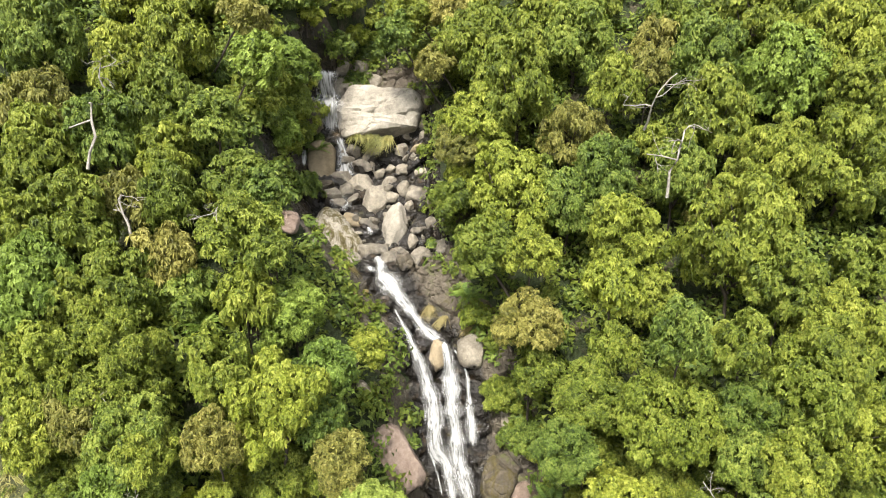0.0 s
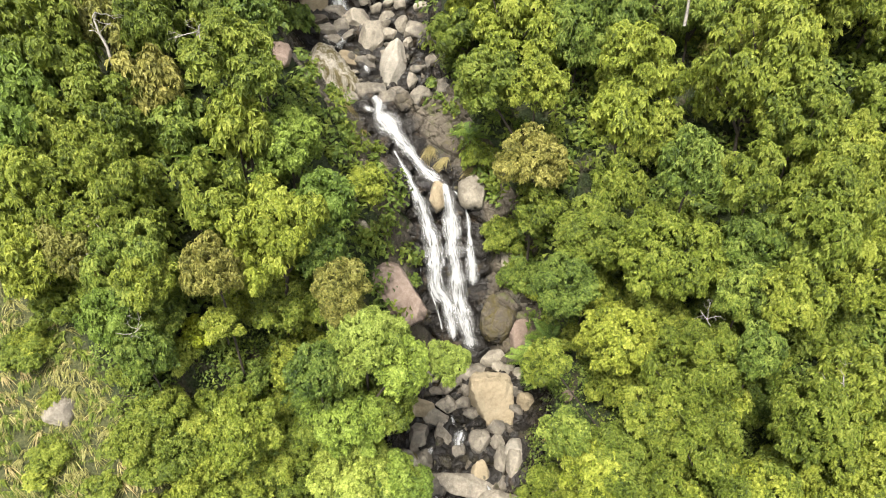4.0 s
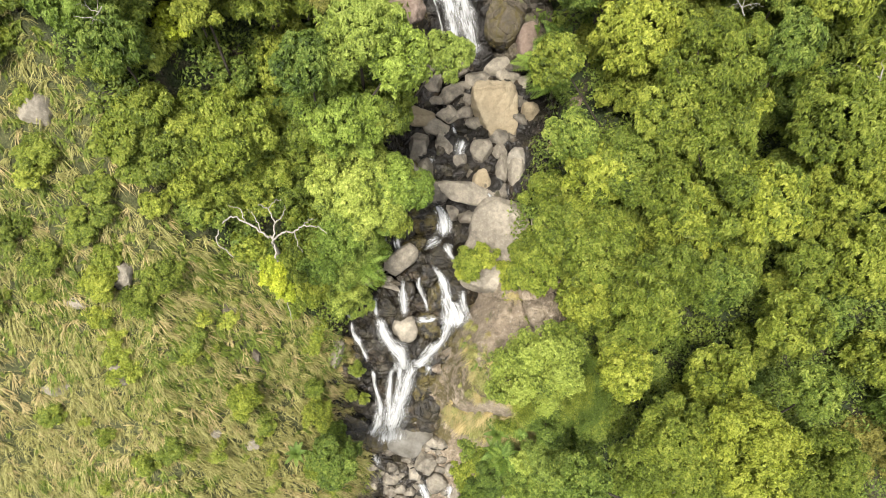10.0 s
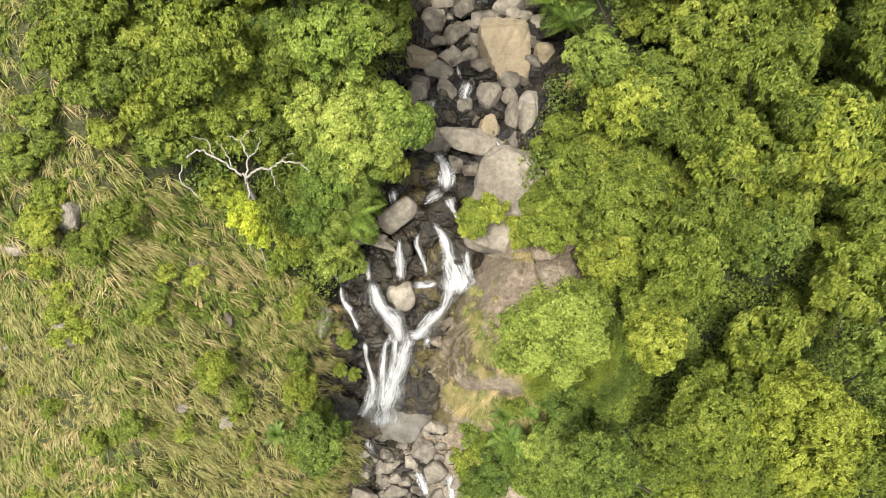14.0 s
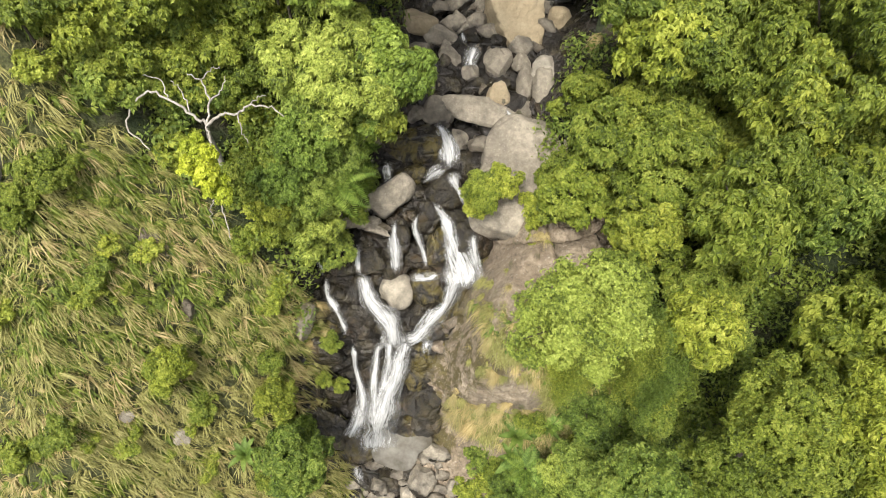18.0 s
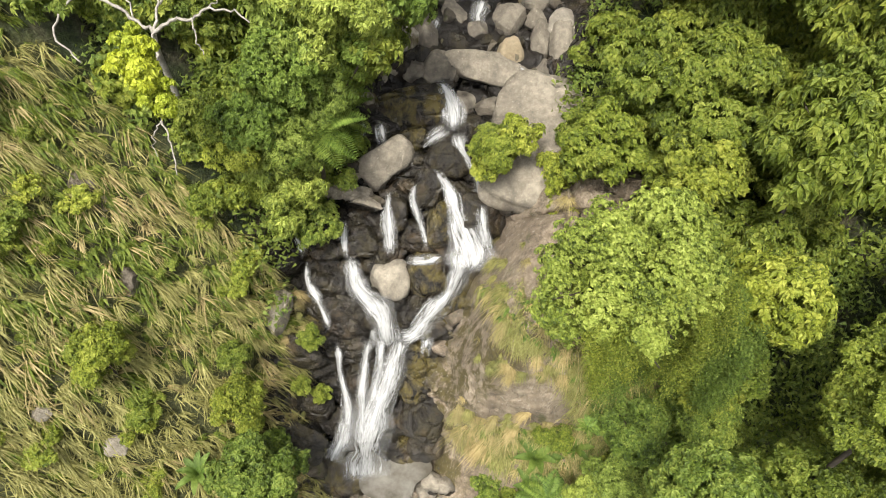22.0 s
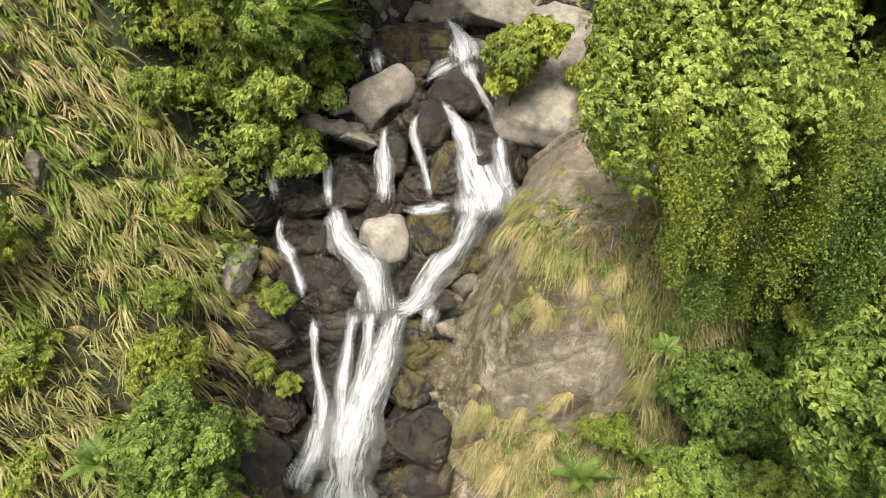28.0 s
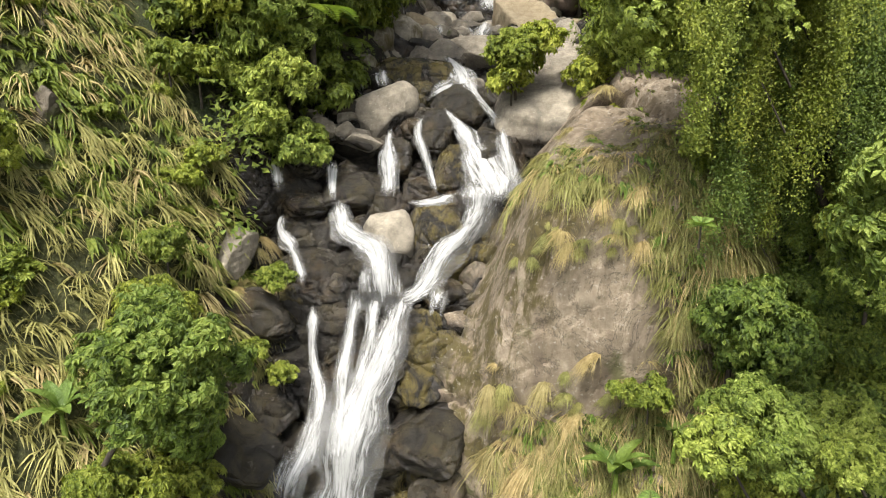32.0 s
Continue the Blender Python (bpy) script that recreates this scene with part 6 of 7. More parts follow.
plant("light", 5.45, 10.70, 13.70, 0.53, 1.00, True)
plant("mid2", 6.49, 11.24, 14.84, 0.52, 1.00, True)
plant("light", 6.51, 9.06, 5.12, 1.38, 1.00, True)
plant("light", 5.32, 8.91, 4.79, 0.88, 1.00, True)
plant("light", 7.93, 8.80, 4.98, 1.12, 1.00, True)
plant("deep", 9.30, 12.26, 7.19, 1.18, 1.00, True)
plant("deep", 10.62, 13.06, 8.52, 1.06, 1.00, True)
plant("mid", 5.83, 12.30, 11.10, 0.83, 1.00, True)
plant("deep", 7.04, 11.29, 6.02, 1.00, 1.00, True)
plant("mid", 10.17, 11.57, 5.87, 1.02, 1.00, True)
plant("bush_m", 4.53, 11.28, 4.75, 0.66, 1.00, True)
plant("bush_m", 3.81, 11.38, 4.87, 0.44, 1.00, True)
plant("bush_m", -6.30, 13.31, 5.15, 0.48, 1.00, True)
plant("bush_m", -5.54, 13.32, 4.41, 0.49, 1.00, True)
plant("deep", 12.85, 13.63, 9.92, 1.17, 1.00, True)
plant("mid2", 5.39, 19.85, 13.50, 1.45, 1.00, True)
plant("mid", 11.90, 20.39, 15.53, 1.38, 1.00, True)
plant("deep", 9.59, 11.84, 6.20, 1.25, 1.00, True)
plant("bush_y", -11.61, 11.35, 11.57, 0.87, 1.00, True)
plant("bush_y", -13.19, 13.27, 14.12, 0.58, 1.00, True)
plant("bush_m", -8.22, 12.75, 8.54, 0.72, 1.00, True)
plant("bush_m", -11.93, 11.02, 11.75, 0.68, 1.00, True)
plant("light", -5.80, 18.20, 14.60, 1.30, 1.00, True)
plant("fresh", -6.90, 18.00, 15.80, 1.40, 1.00, True)
plant("light", -4.80, 19.30, 15.60, 1.10, 1.00, True)
plant("fresh", -6.00, 18.80, 17.20, 1.40, 1.00, True)
plant("light", -7.40, 17.40, 14.00, 1.20, 1.00, True)
plant("fresh", -4.00, 20.20, 16.60, 1.00, 1.00, True)
plant("bush", 9.60, 11.00, 8.40, 1.20, 1.00, True)
plant("bush_m", 8.90, 10.90, 9.60, 1.00, 1.00, True)
plant("bush_m", -8.70, 18.00, 15.60, 1.30, 1.00, True)
plant("bush_y", -7.80, 17.50, 14.80, 1.20, 1.00, True)
plant("lemon", -8.40, 14.90, 20.00, 0.80, 1.00, True)
plant("lemon", -8.00, 14.50, 19.20, 0.60, 1.00, True)
plant("lemon", -8.70, 15.40, 20.40, 0.50, 1.00, True)
plant("bush_y", 1.75, 19.40, 13.30, 1.20, 1.00, True)
plant("bush_y", 2.50, 19.60, 13.80, 0.90, 1.00, True)
plant("bush_y", 1.60, 19.30, 12.50, 0.90, 1.00, True)


def scatter_forest():
    rs = random.Random(5)
    for _ in range(6000):
        s = rs.uniform(2, 100)
        x = rs.uniform(-1, 1) * (24 + 0.32 * s)
        pad = 0.8 if s < 45 else 2.6
        if bed_left(s) - pad < x < bed_right(s) + pad:
            continue
        if x < -5 and is_grass(x, s - 1.5):
            continue
        if 1 < x < 13 and s < 19:
            continue
        if x > 0 and s < 9:
            continue
        gap = 3.1 if s < 60 else 4.0
        if any((x - a) ** 2 + (s - b) ** 2 < (0.75 * c + gap * 0.62) ** 2 for a, b, c in PLANTED):
            continue
        r = rs.uniform(1.6, 2.7) * (1.1 if s > 55 else 1)
        gx, gy, gz = place(x, s, float(land(x, s)))
        kind = rs.choice(["mid", "mid2", "deep", "deep", "deep", "mid", "olive", "mid", "yellow", "mid2"] if x > 12 else ["mid", "mid2", "yellow", "yellow2", "deep", "fresh", "olive", "mid", "yellow", "mid2"])
        plant(kind, gx, gy, gz + 1.1 * r + rs.uniform(0, 1.5), r, rs.uniform(0.85, 1.15))


scatter_forest()

# ---- undergrowth on the forest floor ----
def in_bed(x, s, pad=0.0):
    return (x > bed_left(s) + 0.6 - pad) & (x < bed_right(s) - 0.6 + pad) & (s < 79)


def build_undergrowth(name, label, mat, seed, share, leaf, per, close):
    rs = np.random.default_rng(seed)
    n = int((2900 if close else 5000) * share)
    s = rs.uniform(0, 36, n) if close else rs.uniform(36, 105, n)
    x = rs.uniform(-1, 1, n) * (27 + 0.36 * s)
    keep = ~is_grass(x, s) & ~in_bed(x, s, np.where(s > 40, -1.3, -0.3))
    x, s = x[keep], s[keep]
    r = rs.uniform(0.6, 1.5, len(x))
    c = np.stack(place(x, s, land(x, s) + 0.35 * wave(x, s)), -1) + np.array([0, 0, 0.25])
    d = rs.normal(size=(len(x), per, 3))
    d /= np.linalg.norm(d, axis=2, keepdims=True)
    d[:, :, 2] = np.abs(d[:, :, 2])
    q = c[:, None] + d * (r[:, None] * rs.uniform(0.5, 1.1, (len(x), per)))[:, :, None]
    nn = d + 0.5 * rs.normal(size=d.shape) + np.array([0, -0.2, 0.4])
    nn /= np.linalg.norm(nn, axis=2, keepdims=True)
    q, nn = q.reshape(-1, 3), nn.reshape(-1, 3)
    size = leaf * rs.uniform(0.6, 1.4, len(q))
    v, f = leaf_cloud(q, nn, size, size * 0.6, rs, 0.25, True)
    ob = mesh_ob(name, v, f, mat, shade=False)
    return tagged(ob, label, "undergrowth", kind="stuff")


for near_by, leaf_size, number in ((False, 0.40, 60), (True, 0.19, 150)):
    build_undergrowth("undergrowth", "dense dark green forest undergrowth", LEAF_DEEP, 21, 0.5, leaf_size, number, near_by)
    build_undergrowth("undergrowth", "mid-green leafy forest undergrowth", LEAF_MID, 22, 0.5, leaf_size, number, near_by)


# ---- reed grass ----
def blades(base, way, length, width, rs, drop=0.75, steps=4):
    """Arching blades from base points: way is the direction in which each one leans."""
    n = len(base)
    t = np.linspace(0, 1, steps)
    side = np.cross(way, np.array([0, 0, 1.0])) + 0.3 * rs.normal(size=(n, 3))
    side /= np.linalg.norm(side, axis=1)[:, None] + 1e-9
    out = way * np.array([1, 1, 0])
    p = base[:, None] + length[:, None, None] * (way[:, None] * t[None, :, None] + out[:, None] * 0.25 * (t ** 2)[None, :, None])
    p[:, :, 2] -= length[:, None] * drop * (t ** 2.2)[None]
    w = (width[:, None] * np.array([0.7, 1.0, 0.7, 0.08])[None])[:, :, None] * side[:, None]
    v = np.stack([p - w / 2, p + w / 2], 2).reshape(-1, 3)
    i = np.arange(n * steps * 2).reshape(n, steps, 2)
    f = np.stack([i[:, :-1, 0], i[:, :-1, 1], i[:, 1:, 1], i[:, 1:, 0]], -1).reshape(-1, 4)
    return v, f


def tuft_blades(centres, per, length, width, rs, lean=(0.0, -0.35, 0.0), drop=0.75, ruffle=1.0):
    n = len(centres)
    own = rs.normal(size=(n, 1, 3)) * np.array([0.8, 0.5, 0.15]) * ruffle
    d = rs.normal(size=(n, per, 3)) * np.array([0.62, 0.5, 0.3]) + own + np.array([0, 0, 1.0]) + np.asarray(lean)
    d /= np.linalg.norm(d, axis=2, keepdims=True)
    b = centres[:, None] + rs.normal(size=(n, per, 3)) * np.array([0.06, 0.06, 0.03])
    k = (rs.uniform(0.55, 1.45, n)[:, None] * rs.uniform(0.5, 1.15, (n, per))) * length
    return blades(b.reshape(-1, 3), d.reshape(-1, 3), k.ravel(), np.full(n * per, width) * rs.uniform(0.7, 1.3, n * per), rs, drop)


def build_grass(name, label, mat, seed, count, per, pick, long=0.68, wide=0.044):
    rs = np.random.default_rng(seed)
    s = rs.uniform(1, 46, count * 4)
    x = rs.uniform(-33, -4.5, count * 4)
    keep = is_grass(x, s) & pick(x, s, rs) & (rs.uniform(0, 1, count * 4) < np.interp(s, [22, 30], [1.0, 0.45]))
    x, s = x[keep][:count], s[keep][:count]
    c = np.stack(place(x, s, land(x, s) + 0.35 * wave(x, s)), -1) - np.array([0, 0, 0.08])
    dx, ds = (land(x + 0.2, s) - land(x - 0.2, s)) / 0.4, (land(x, s + 0.2) - land(x, s - 0.2)) / 0.4
    face = np.stack([-dx, (-1 - ds) / ROOT2, (1 - ds) / ROOT2], -1)
    face = (face / np.linalg.norm(face, axis=1)[:, None])[:, None]
    v, f = tuft_blades(c, per, long, wide, rs, face - np.array([0, 0, 0.45]), 1.05, 1.6)
    return tagged(mesh_ob(name, v, f, mat, shade=False, attrs={"tip": np.tile(np.repeat(np.linspace(0, 1, 4), 2), len(v) // 8)}), label, "grass", kind="stuff")


build_grass("reed_grass", "long arching green reed grass on the slope", GRASS, 31, 7600, 15, lambda x, s, rs: wave(x * 1.5, s * 1.5, 4) + 0.5 * rs.normal(size=x.shape) < 0.35)
build_grass("dry_grass", "dry straw-coloured reed grass on the slope", STRAW, 32, 1500, 15, lambda x, s, rs: wave(x * 1.5, s * 1.5, 4) + 0.5 * rs.normal(size=x.shape) > 0.05)
build_grass("slope_weeds", "low green weeds among the reed grass", LEAF_MID, 33, 6500, 20, lambda x, s, rs: wave(x * 0.9, s * 0.9, 9) + np.interp(s, [20, 30], [0.0, 0.9]) + 0.3 * rs.normal(size=x.shape) > 0.08, 0.42, 0.10)


def tussock_model(name, label, mat, seed, per, length):
    rs = np.random.default_rng(seed)
    v, f = tuft_blades(np.zeros((1, 3)), per, length, 0.024, rs, (0, -0.5, -0.2), 1.35)
    ob = mesh_ob(name, v, f, mat, shade=False, attrs={"tip": np.tile(np.repeat(np.linspace(0, 1, 4), 2), len(v) // 8)})
    ob.location = (0, 0, -400)
    return tagged(ob, label, "grass", "grass tussocks on the rock")


TUSSOCK = {}


def tussock(kind, x, y, z, size):
    """A tuft of hanging grass rooted on the rock."""
    mat = STRAW if kind == "straw" else GRASS
    label = kind
    s = (y + z) / ROOT2
    if 0 < x < bed_right(s) - 0.5 and s < 24:
        x, y, z = place(x, s, float(bed_shape(np.array([x]), np.array([s]))[0]) - 0.05)
    kind = kind + "abcd"[int(abs(x) * 37) % 4]
    made = kind not in TUSSOCK
    if made:
        TUSSOCK[kind] = tussock_model("grass_tussock", "pale straw grass tussock hanging on rock" if label == "straw" else "green grass tussock hanging on rock", mat, len(TUSSOCK) + 5, 230, 0.85)
    m = pose(x, y, z, 0, 0, (x * 131) % 70 - 35) @ Matrix.Diagonal((size, size, size * (0.6 + (y * 7.3) % 0.6), 1))
    if made:
        TUSSOCK[kind].matrix_world = m
        return TUSSOCK[kind]
    ob = copy_thing(TUSSOCK[kind], m)
    ob.scale = (size, size, size * (0.6 + (y * 7.3) % 0.6))
    return ob


# ---- dead trees, ferns, bananas ----
def dead_tree(x, y, z, size, label, seed, upright=0.6, lean=(0, 0), depth=3, bark=None):
    """A bleached leafless tree: a trunk that forks into crooked limbs."""
    rs = np.random.default_rng(seed)
    root = new("dead_tree")
    limbs = []

    def grow(p, d, length, radius, left):
        pts, q = [p], p
        for _ in range(4):
            d = d + 0.28 * rs.normal(size=3)
            d /= np.linalg.norm(d)
            q = q + d * length / 4
            pts.append(q)
        limbs.append((pts, np.linspace(radius, radius * 0.55, 5), left))
        if left:
            for _ in range(5 if left == depth and depth > 3 else rs.integers(2, 4)):
                k = rs.normal(size=3) * np.array([1.0, 0.5, 0.6]) + d * 0.5 + np.array([0, 0, 0.15])
                grow(pts[rs.integers(2, 5)], k / np.linalg.norm(k), length * rs.uniform(0.5, 0.75), radius * 0.5, left - 1)

    grow(np.zeros(3), np.array([lean[0], lean[1], 1.0]) * upright + 0.1 * rs.normal(size=3), 1.0, 0.031, depth)
    for n, (p, r, left) in enumerate(limbs):
        mesh_ob("branch" if n else "trunk", *tube(p, r, 6 if left > 1 else 4), bark or PALE_BARK, root)
    root.matrix_world = pose(x, y, z) @ Matrix.Diagonal((size, size, size, 1))
    return tagged(root, label, "dead tree")


MOSSY_BARK = bark_material("mossy_green_bark", (0.07, 0.085, 0.02), (0.24, 0.27, 0.08))


def bleached_tree(x, y, z):
    """The dead tree that leans out over the grass: long crooked limbs that spread from one fork, (across, up) in metres."""
    root = new("dead_tree")
    rs = np.random.default_rng(3)
    limbs = (
        ("trunk", ((0.3, -2.6), (0.1, -1.5), (0.2, -0.7), (0.0, 0.0)), 0.13),
        ("branch", ((0.0, 0.0), (0.9, 0.6), (1.7, 0.7), (2.4, 1.1), (3.5, 1.1), (4.3, 0.5)), 0.10),
        ("branch", ((0.0, 0.0), (-0.9, 0.6), (-2.2, 1.4), (-3.2, 1.9), (-4.2, 1.1), (-4.6, -0.3), (-3.2, -1.4)), 0.10),
        ("branch", ((0.0, 0.0), (0.2, 1.3), (-0.3, 2.5), (-1.1, 2.8)), 0.08),
        ("branch", ((0.2, 1.3), (0.8, 1.9), (1.0, 2.7)), 0.06),
        ("branch", ((-2.2, 1.4), (-2.5, 2.4), (-3.6, 2.7)), 0.05),
        ("branch", ((-0.9, 0.6), (-1.4, 1.9), (-2.0, 2.4)), 0.05),
        ("branch", ((1.7, 0.7), (1.9, -0.2), (2.3, -1.0)), 0.05),
        ("branch", ((2.4, 1.1), (2.9, 1.7), (3.3, 1.6)), 0.04),
        ("branch", ((-0.3, 2.5), (0.3, 3.2), (0.7, 3.1)), 0.04),
        ("branch", ((0.3, -2.6), (0.5, -4.0), (1.0, -5.0), (1.3, -6.4)), 0.06),
        ("branch", ((0.5, -4.0), (0.1, -4.7), (0.4, -5.6)), 0.04),
    )
    for name, way, thick in limbs:
        p = np.array([(0.67 * a, 0.67 * 0.8 * b, 0.67 * 0.6 * b) for a, b in way])
        fine = np.stack([np.interp(np.linspace(0, len(p) - 1, 4 * len(p)), np.arange(len(p)), p[:, k]) for k in range(3)], -1)
        fine[1:-1] += 0.035 * rs.normal(size=fine[1:-1].shape)
        mesh_ob(name, *tube(fine, np.linspace(thick, 0.4 * thick, len(fine)) * 0.62, 6), PALE_BARK, root)
    mesh_ob("trunk", *tube([(0.0, 0.0, 0.0), (-0.3, 0.4, -1.0), (-0.5, 0.9, -2.6), (-0.6, 1.1, -4.6)], [0.08, 0.10, 0.12, 0.14], 7), PALE_BARK, root)
    root.matrix_world = pose(x, y, z)
    return tagged(root, "bleached leafless tree with long crooked spreading limbs", "dead tree")


def frond_mesh():
    """A fern frond: a drooping midrib with two rows of tapering leaflets."""
    t = np.linspace(0.06, 1, 26)
    mid = np.stack([t, 0 * t, 0.28 * t - 0.62 * t ** 2.2], -1)
    vs, fs, k = [], [], 0
    rib = tube(mid, 0.012 * (1.05 - t), 4)
    vs.append(rib[0])
    fs.append(rib[1])
    k = len(rib[0])
    for p, u in zip(mid, t):
        L = 0.30 * math.sin(math.pi * min(1, 0.12 + 0.88 * u)) ** 0.8 + 0.02
        for sgn in (-1, 1):
            tip = p + np.array([0.35 * L, sgn * L, -0.12 * L])
            m = (p + tip) / 2
            e = np.array([0.026, 0, 0.004])
            vs.append(np.array([p, m - e, tip, m + e]))
            fs.append(np.array([[k, k + 1, k + 2, k + 3]]))
            k += 4
    return np.concatenate(vs), np.concatenate(fs)


FROND = frond_mesh()
FERNS = []


def tree_fern(x, y, z, size, fronds=11, label="tree fern with a rosette of arching green fronds"):
    if FERNS:
        ob = copy_thing(FERNS[0], pose(x, y, z, 0, 0, (x * 77) % 360) @ Matrix.Diagonal((size, size, size, 1)))
        ob.scale = (size,) * 3
        ob["label"] = label
        return ob
    root = new("tree_fern")
    v, f = tube([(0, 0, -1.2), (0.02, 0, -0.5), (0, 0, 0.05)], [0.07, 0.055, 0.05], 8)
    mesh_ob("trunk", v, f, BARK, root)
    first = None
    for k in range(fronds):
        turn = pose(0, 0, 0.02, 0, -8 - 22 * (k % 2), k * 360 / fronds + 9 * (k % 3))
        if first is None:
            first = mesh_ob("frond", *FROND, LEAF_FERN, root, shade=False)
            first.matrix_basis = turn
        else:
            c = new("frond", first.data)
            c.parent, c.matrix_basis = root, turn
    root.matrix_world = pose(x, y, z) @ Matrix.Diagonal((size, size, size, 1))
    FERNS.append(root)
    return tagged(root, label, "fern", "tree ferns")


def banana_leaf():
    t, u = np.meshgrid(np.linspace(0, 1, 14), np.linspace(-1, 1, 5), indexing="ij")
    w = 0.15 * np.sin(np.pi * np.clip(t * 0.95 + 0.04, 0, 1)) ** 0.6
    x = t
    z = 0.55 * t - 0.62 * t ** 2.4 + 0.05 * np.abs(u) * (1 - t * 0.5) + 0.008 * np.sin(t * 40) * np.abs(u)
    return np.stack([x, u * w, z], -1).reshape(-1, 3), grid_faces(14, 5)


BANANA = banana_leaf()
BANANAS = []


def banana_plant(x, y, z, size, leaves=9):
    if BANANAS:
        ob = copy_thing(BANANAS[0], pose(x, y, z, 0, 0, (x * 57) % 360) @ Matrix.Diagonal((size, size, size, 1)))
        ob.scale = (size,) * 3
        return ob
    root = new("banana_plant")
    mesh_ob("stem", *tube([(0, 0, -0.8), (0, 0, -0.3), (0.01, 0, 0.1)], [0.08, 0.07, 0.04], 8), LEAF_FERN, root)
    first = None
    for k in range(leaves):
        m = pose(0, 0, 0.05, 0, -15 - 40 * ((k * 0.37) % 1), k * 137.5)
        if first is None:
            first = mesh_ob("leaf", *BANANA, LEAF_BANANA, root)
            first.matrix_basis = m
        else:
            c = new("leaf", first.data)
            c.parent, c.matrix_basis = root, m
    root.matrix_world = pose(x, y, z) @ Matrix.Diagonal((size, size, size, 1))
    BANANAS.append(root)
    return tagged(root, "wild banana plant with long paddle-shaped leaves", "banana plant", "banana plants")


def creeper_curtain(name, x0, x1, y0, y1, top, low, strands, seed, mat, leaf=0.06):
    """Hanging creepers: leafy strands that fall down the face of the cliff."""
    rs = np.random.default_rng(seed)
    pts = []
    hubs = rs.uniform(0, 1, max(5, strands // 13))
    for _ in range(strands):
        hub = rs.integers(len(hubs))
        k = np.clip(hubs[hub] + 0.02 * rs.normal(), 0, 1)
        x, y = x0 + (x1 - x0) * k, y0 + (y1 - y0) * k + 1.2 * math.sin(hub * 2.4) + rs.normal() * 0.3
        z1 = top - 1.4 * (hub * 0.37 % 1) - abs(rs.normal()) * 0.8
        z0 = max(low + 4.2 * (1 - smooth(4.0, 7.5, x)), z1 - rs.uniform(1.5, 4) - 3.0 * (hub * 0.61 % 1))
        n = int(max(z1 - z0, 0.4) * 150)
        z = np.linspace(z1, z0, n)
        pts.append(np.stack([x + 0.2 * np.sin(z * 1.1 + k * 30) + rs.normal(size=n) * 0.12, y + rs.normal(size=n) * 0.12, z], -1))
    pts = np.concatenate(pts)
    nn = rs.normal(size=pts.shape) * 0.5 + np.array([0, -0.8, 0.6])
    nn /= np.linalg.norm(nn, axis=1)[:, None]
    size = leaf * rs.uniform(0.6, 1.5, len(pts))
    v, f = leaf_cloud(pts, nn, size, size * 0.6, rs, 0.8)
    return tagged(mesh_ob(name, v, f, mat, shade=False), "curtain of hanging green creepers over the cliff", "creeper", kind="stuff")


creeper_curtain("creepers", 4.2, 7.8, 11.3, 10.8, 16.4, 7.4, 70, 41, LEAF_MID)
creeper_curtain("creepers", 5.2, 9.0, 10.9, 11.3, 15.4, 4.8, 110, 42, LEAF_DEEP)
creeper_curtain("creepers", 4.0, 6.8, 11.0, 10.6, 16.8, 9.2, 40, 43, LEAF_MID)


tussock("green", 0.89, 13.12, 3.92, 0.87)
tussock("straw", 1.51, 12.75, 3.57, 0.77)
tussock("straw", 1.98, 12.36, 2.51, 0.68)
tussock("straw", 3.31, 12.49, 5.13, 0.58)
tussock("straw", 4.64, 12.22, 5.08, 0.49)
tussock("green", 2.14, 16.18, 8.79, 0.75)
tussock("green", 2.64, 14.33, 9.54, 0.68)
tussock("straw", 3.40, 13.55, 9.86, 0.65)
tussock("straw", 4.17, 12.92, 9.52, 0.63)
tussock("green", 3.59, 12.76, 8.64, 0.63)
tussock("green", 4.58, 12.56, 8.69, 0.55)
tussock("straw", 2.44, 12.88, 7.97, 0.48)
tussock("green", 1.53, 13.79, 7.00, 0.60)
tussock("straw", 1.18, 15.04, 6.92, 0.45)
tussock("green", 3.30, 15.32, 10.18, 0.62)
tussock("green", 2.87, 17.54, 9.82, 0.59)
tussock("straw", 4.08, 13.92, 10.25, 0.57)
tussock("green", 0.57, 13.06, 3.02, 0.61)
tussock("green", 2.58, 12.50, 4.07, 0.50)
tussock("green", 3.79, 12.28, 4.19, 0.58)
tussock("green", 5.18, 12.25, 6.08, 0.48)
tussock("straw", 2.45, 12.22, 2.42, 0.51)
tussock("green", 1.04, 12.78, 2.82, 0.61)
tussock("green", 4.90, 12.38, 7.81, 0.55)
tussock("green", 1.99, 14.05, 8.45, 0.51)
tussock("green", -6.95, 14.83, 6.31, 0.63)
tussock("green", -6.94, 13.88, 5.24, 0.61)
tussock("green", -6.38, 13.93, 4.10, 0.54)
tussock("straw", -6.67, 12.97, 3.52, 0.60)
tussock("green", -6.18, 14.84, 5.18, 0.46)
tussock("green", -6.17, 13.27, 2.57, 0.53)
tussock("green", -8.40, 62.00, 36.50, 3.0)
tussock("green", -7.30, 62.00, 36.50, 3.0)
tussock("green", -6.20, 62.00, 36.50, 3.0)
tussock("green", -5.20, 62.00, 36.50, 3.0)
tussock("straw", -8.20, 48.07, 29.63, 1.23)
tussock("straw", -6.33, 47.25, 27.66, 1.23)
tussock("straw", -7.18, 43.68, 29.45, 1.14)
tussock("straw", -1.12, 46.27, 26.61, 1.10)
tussock("straw", 0.28, 45.54, 26.24, 1.09)
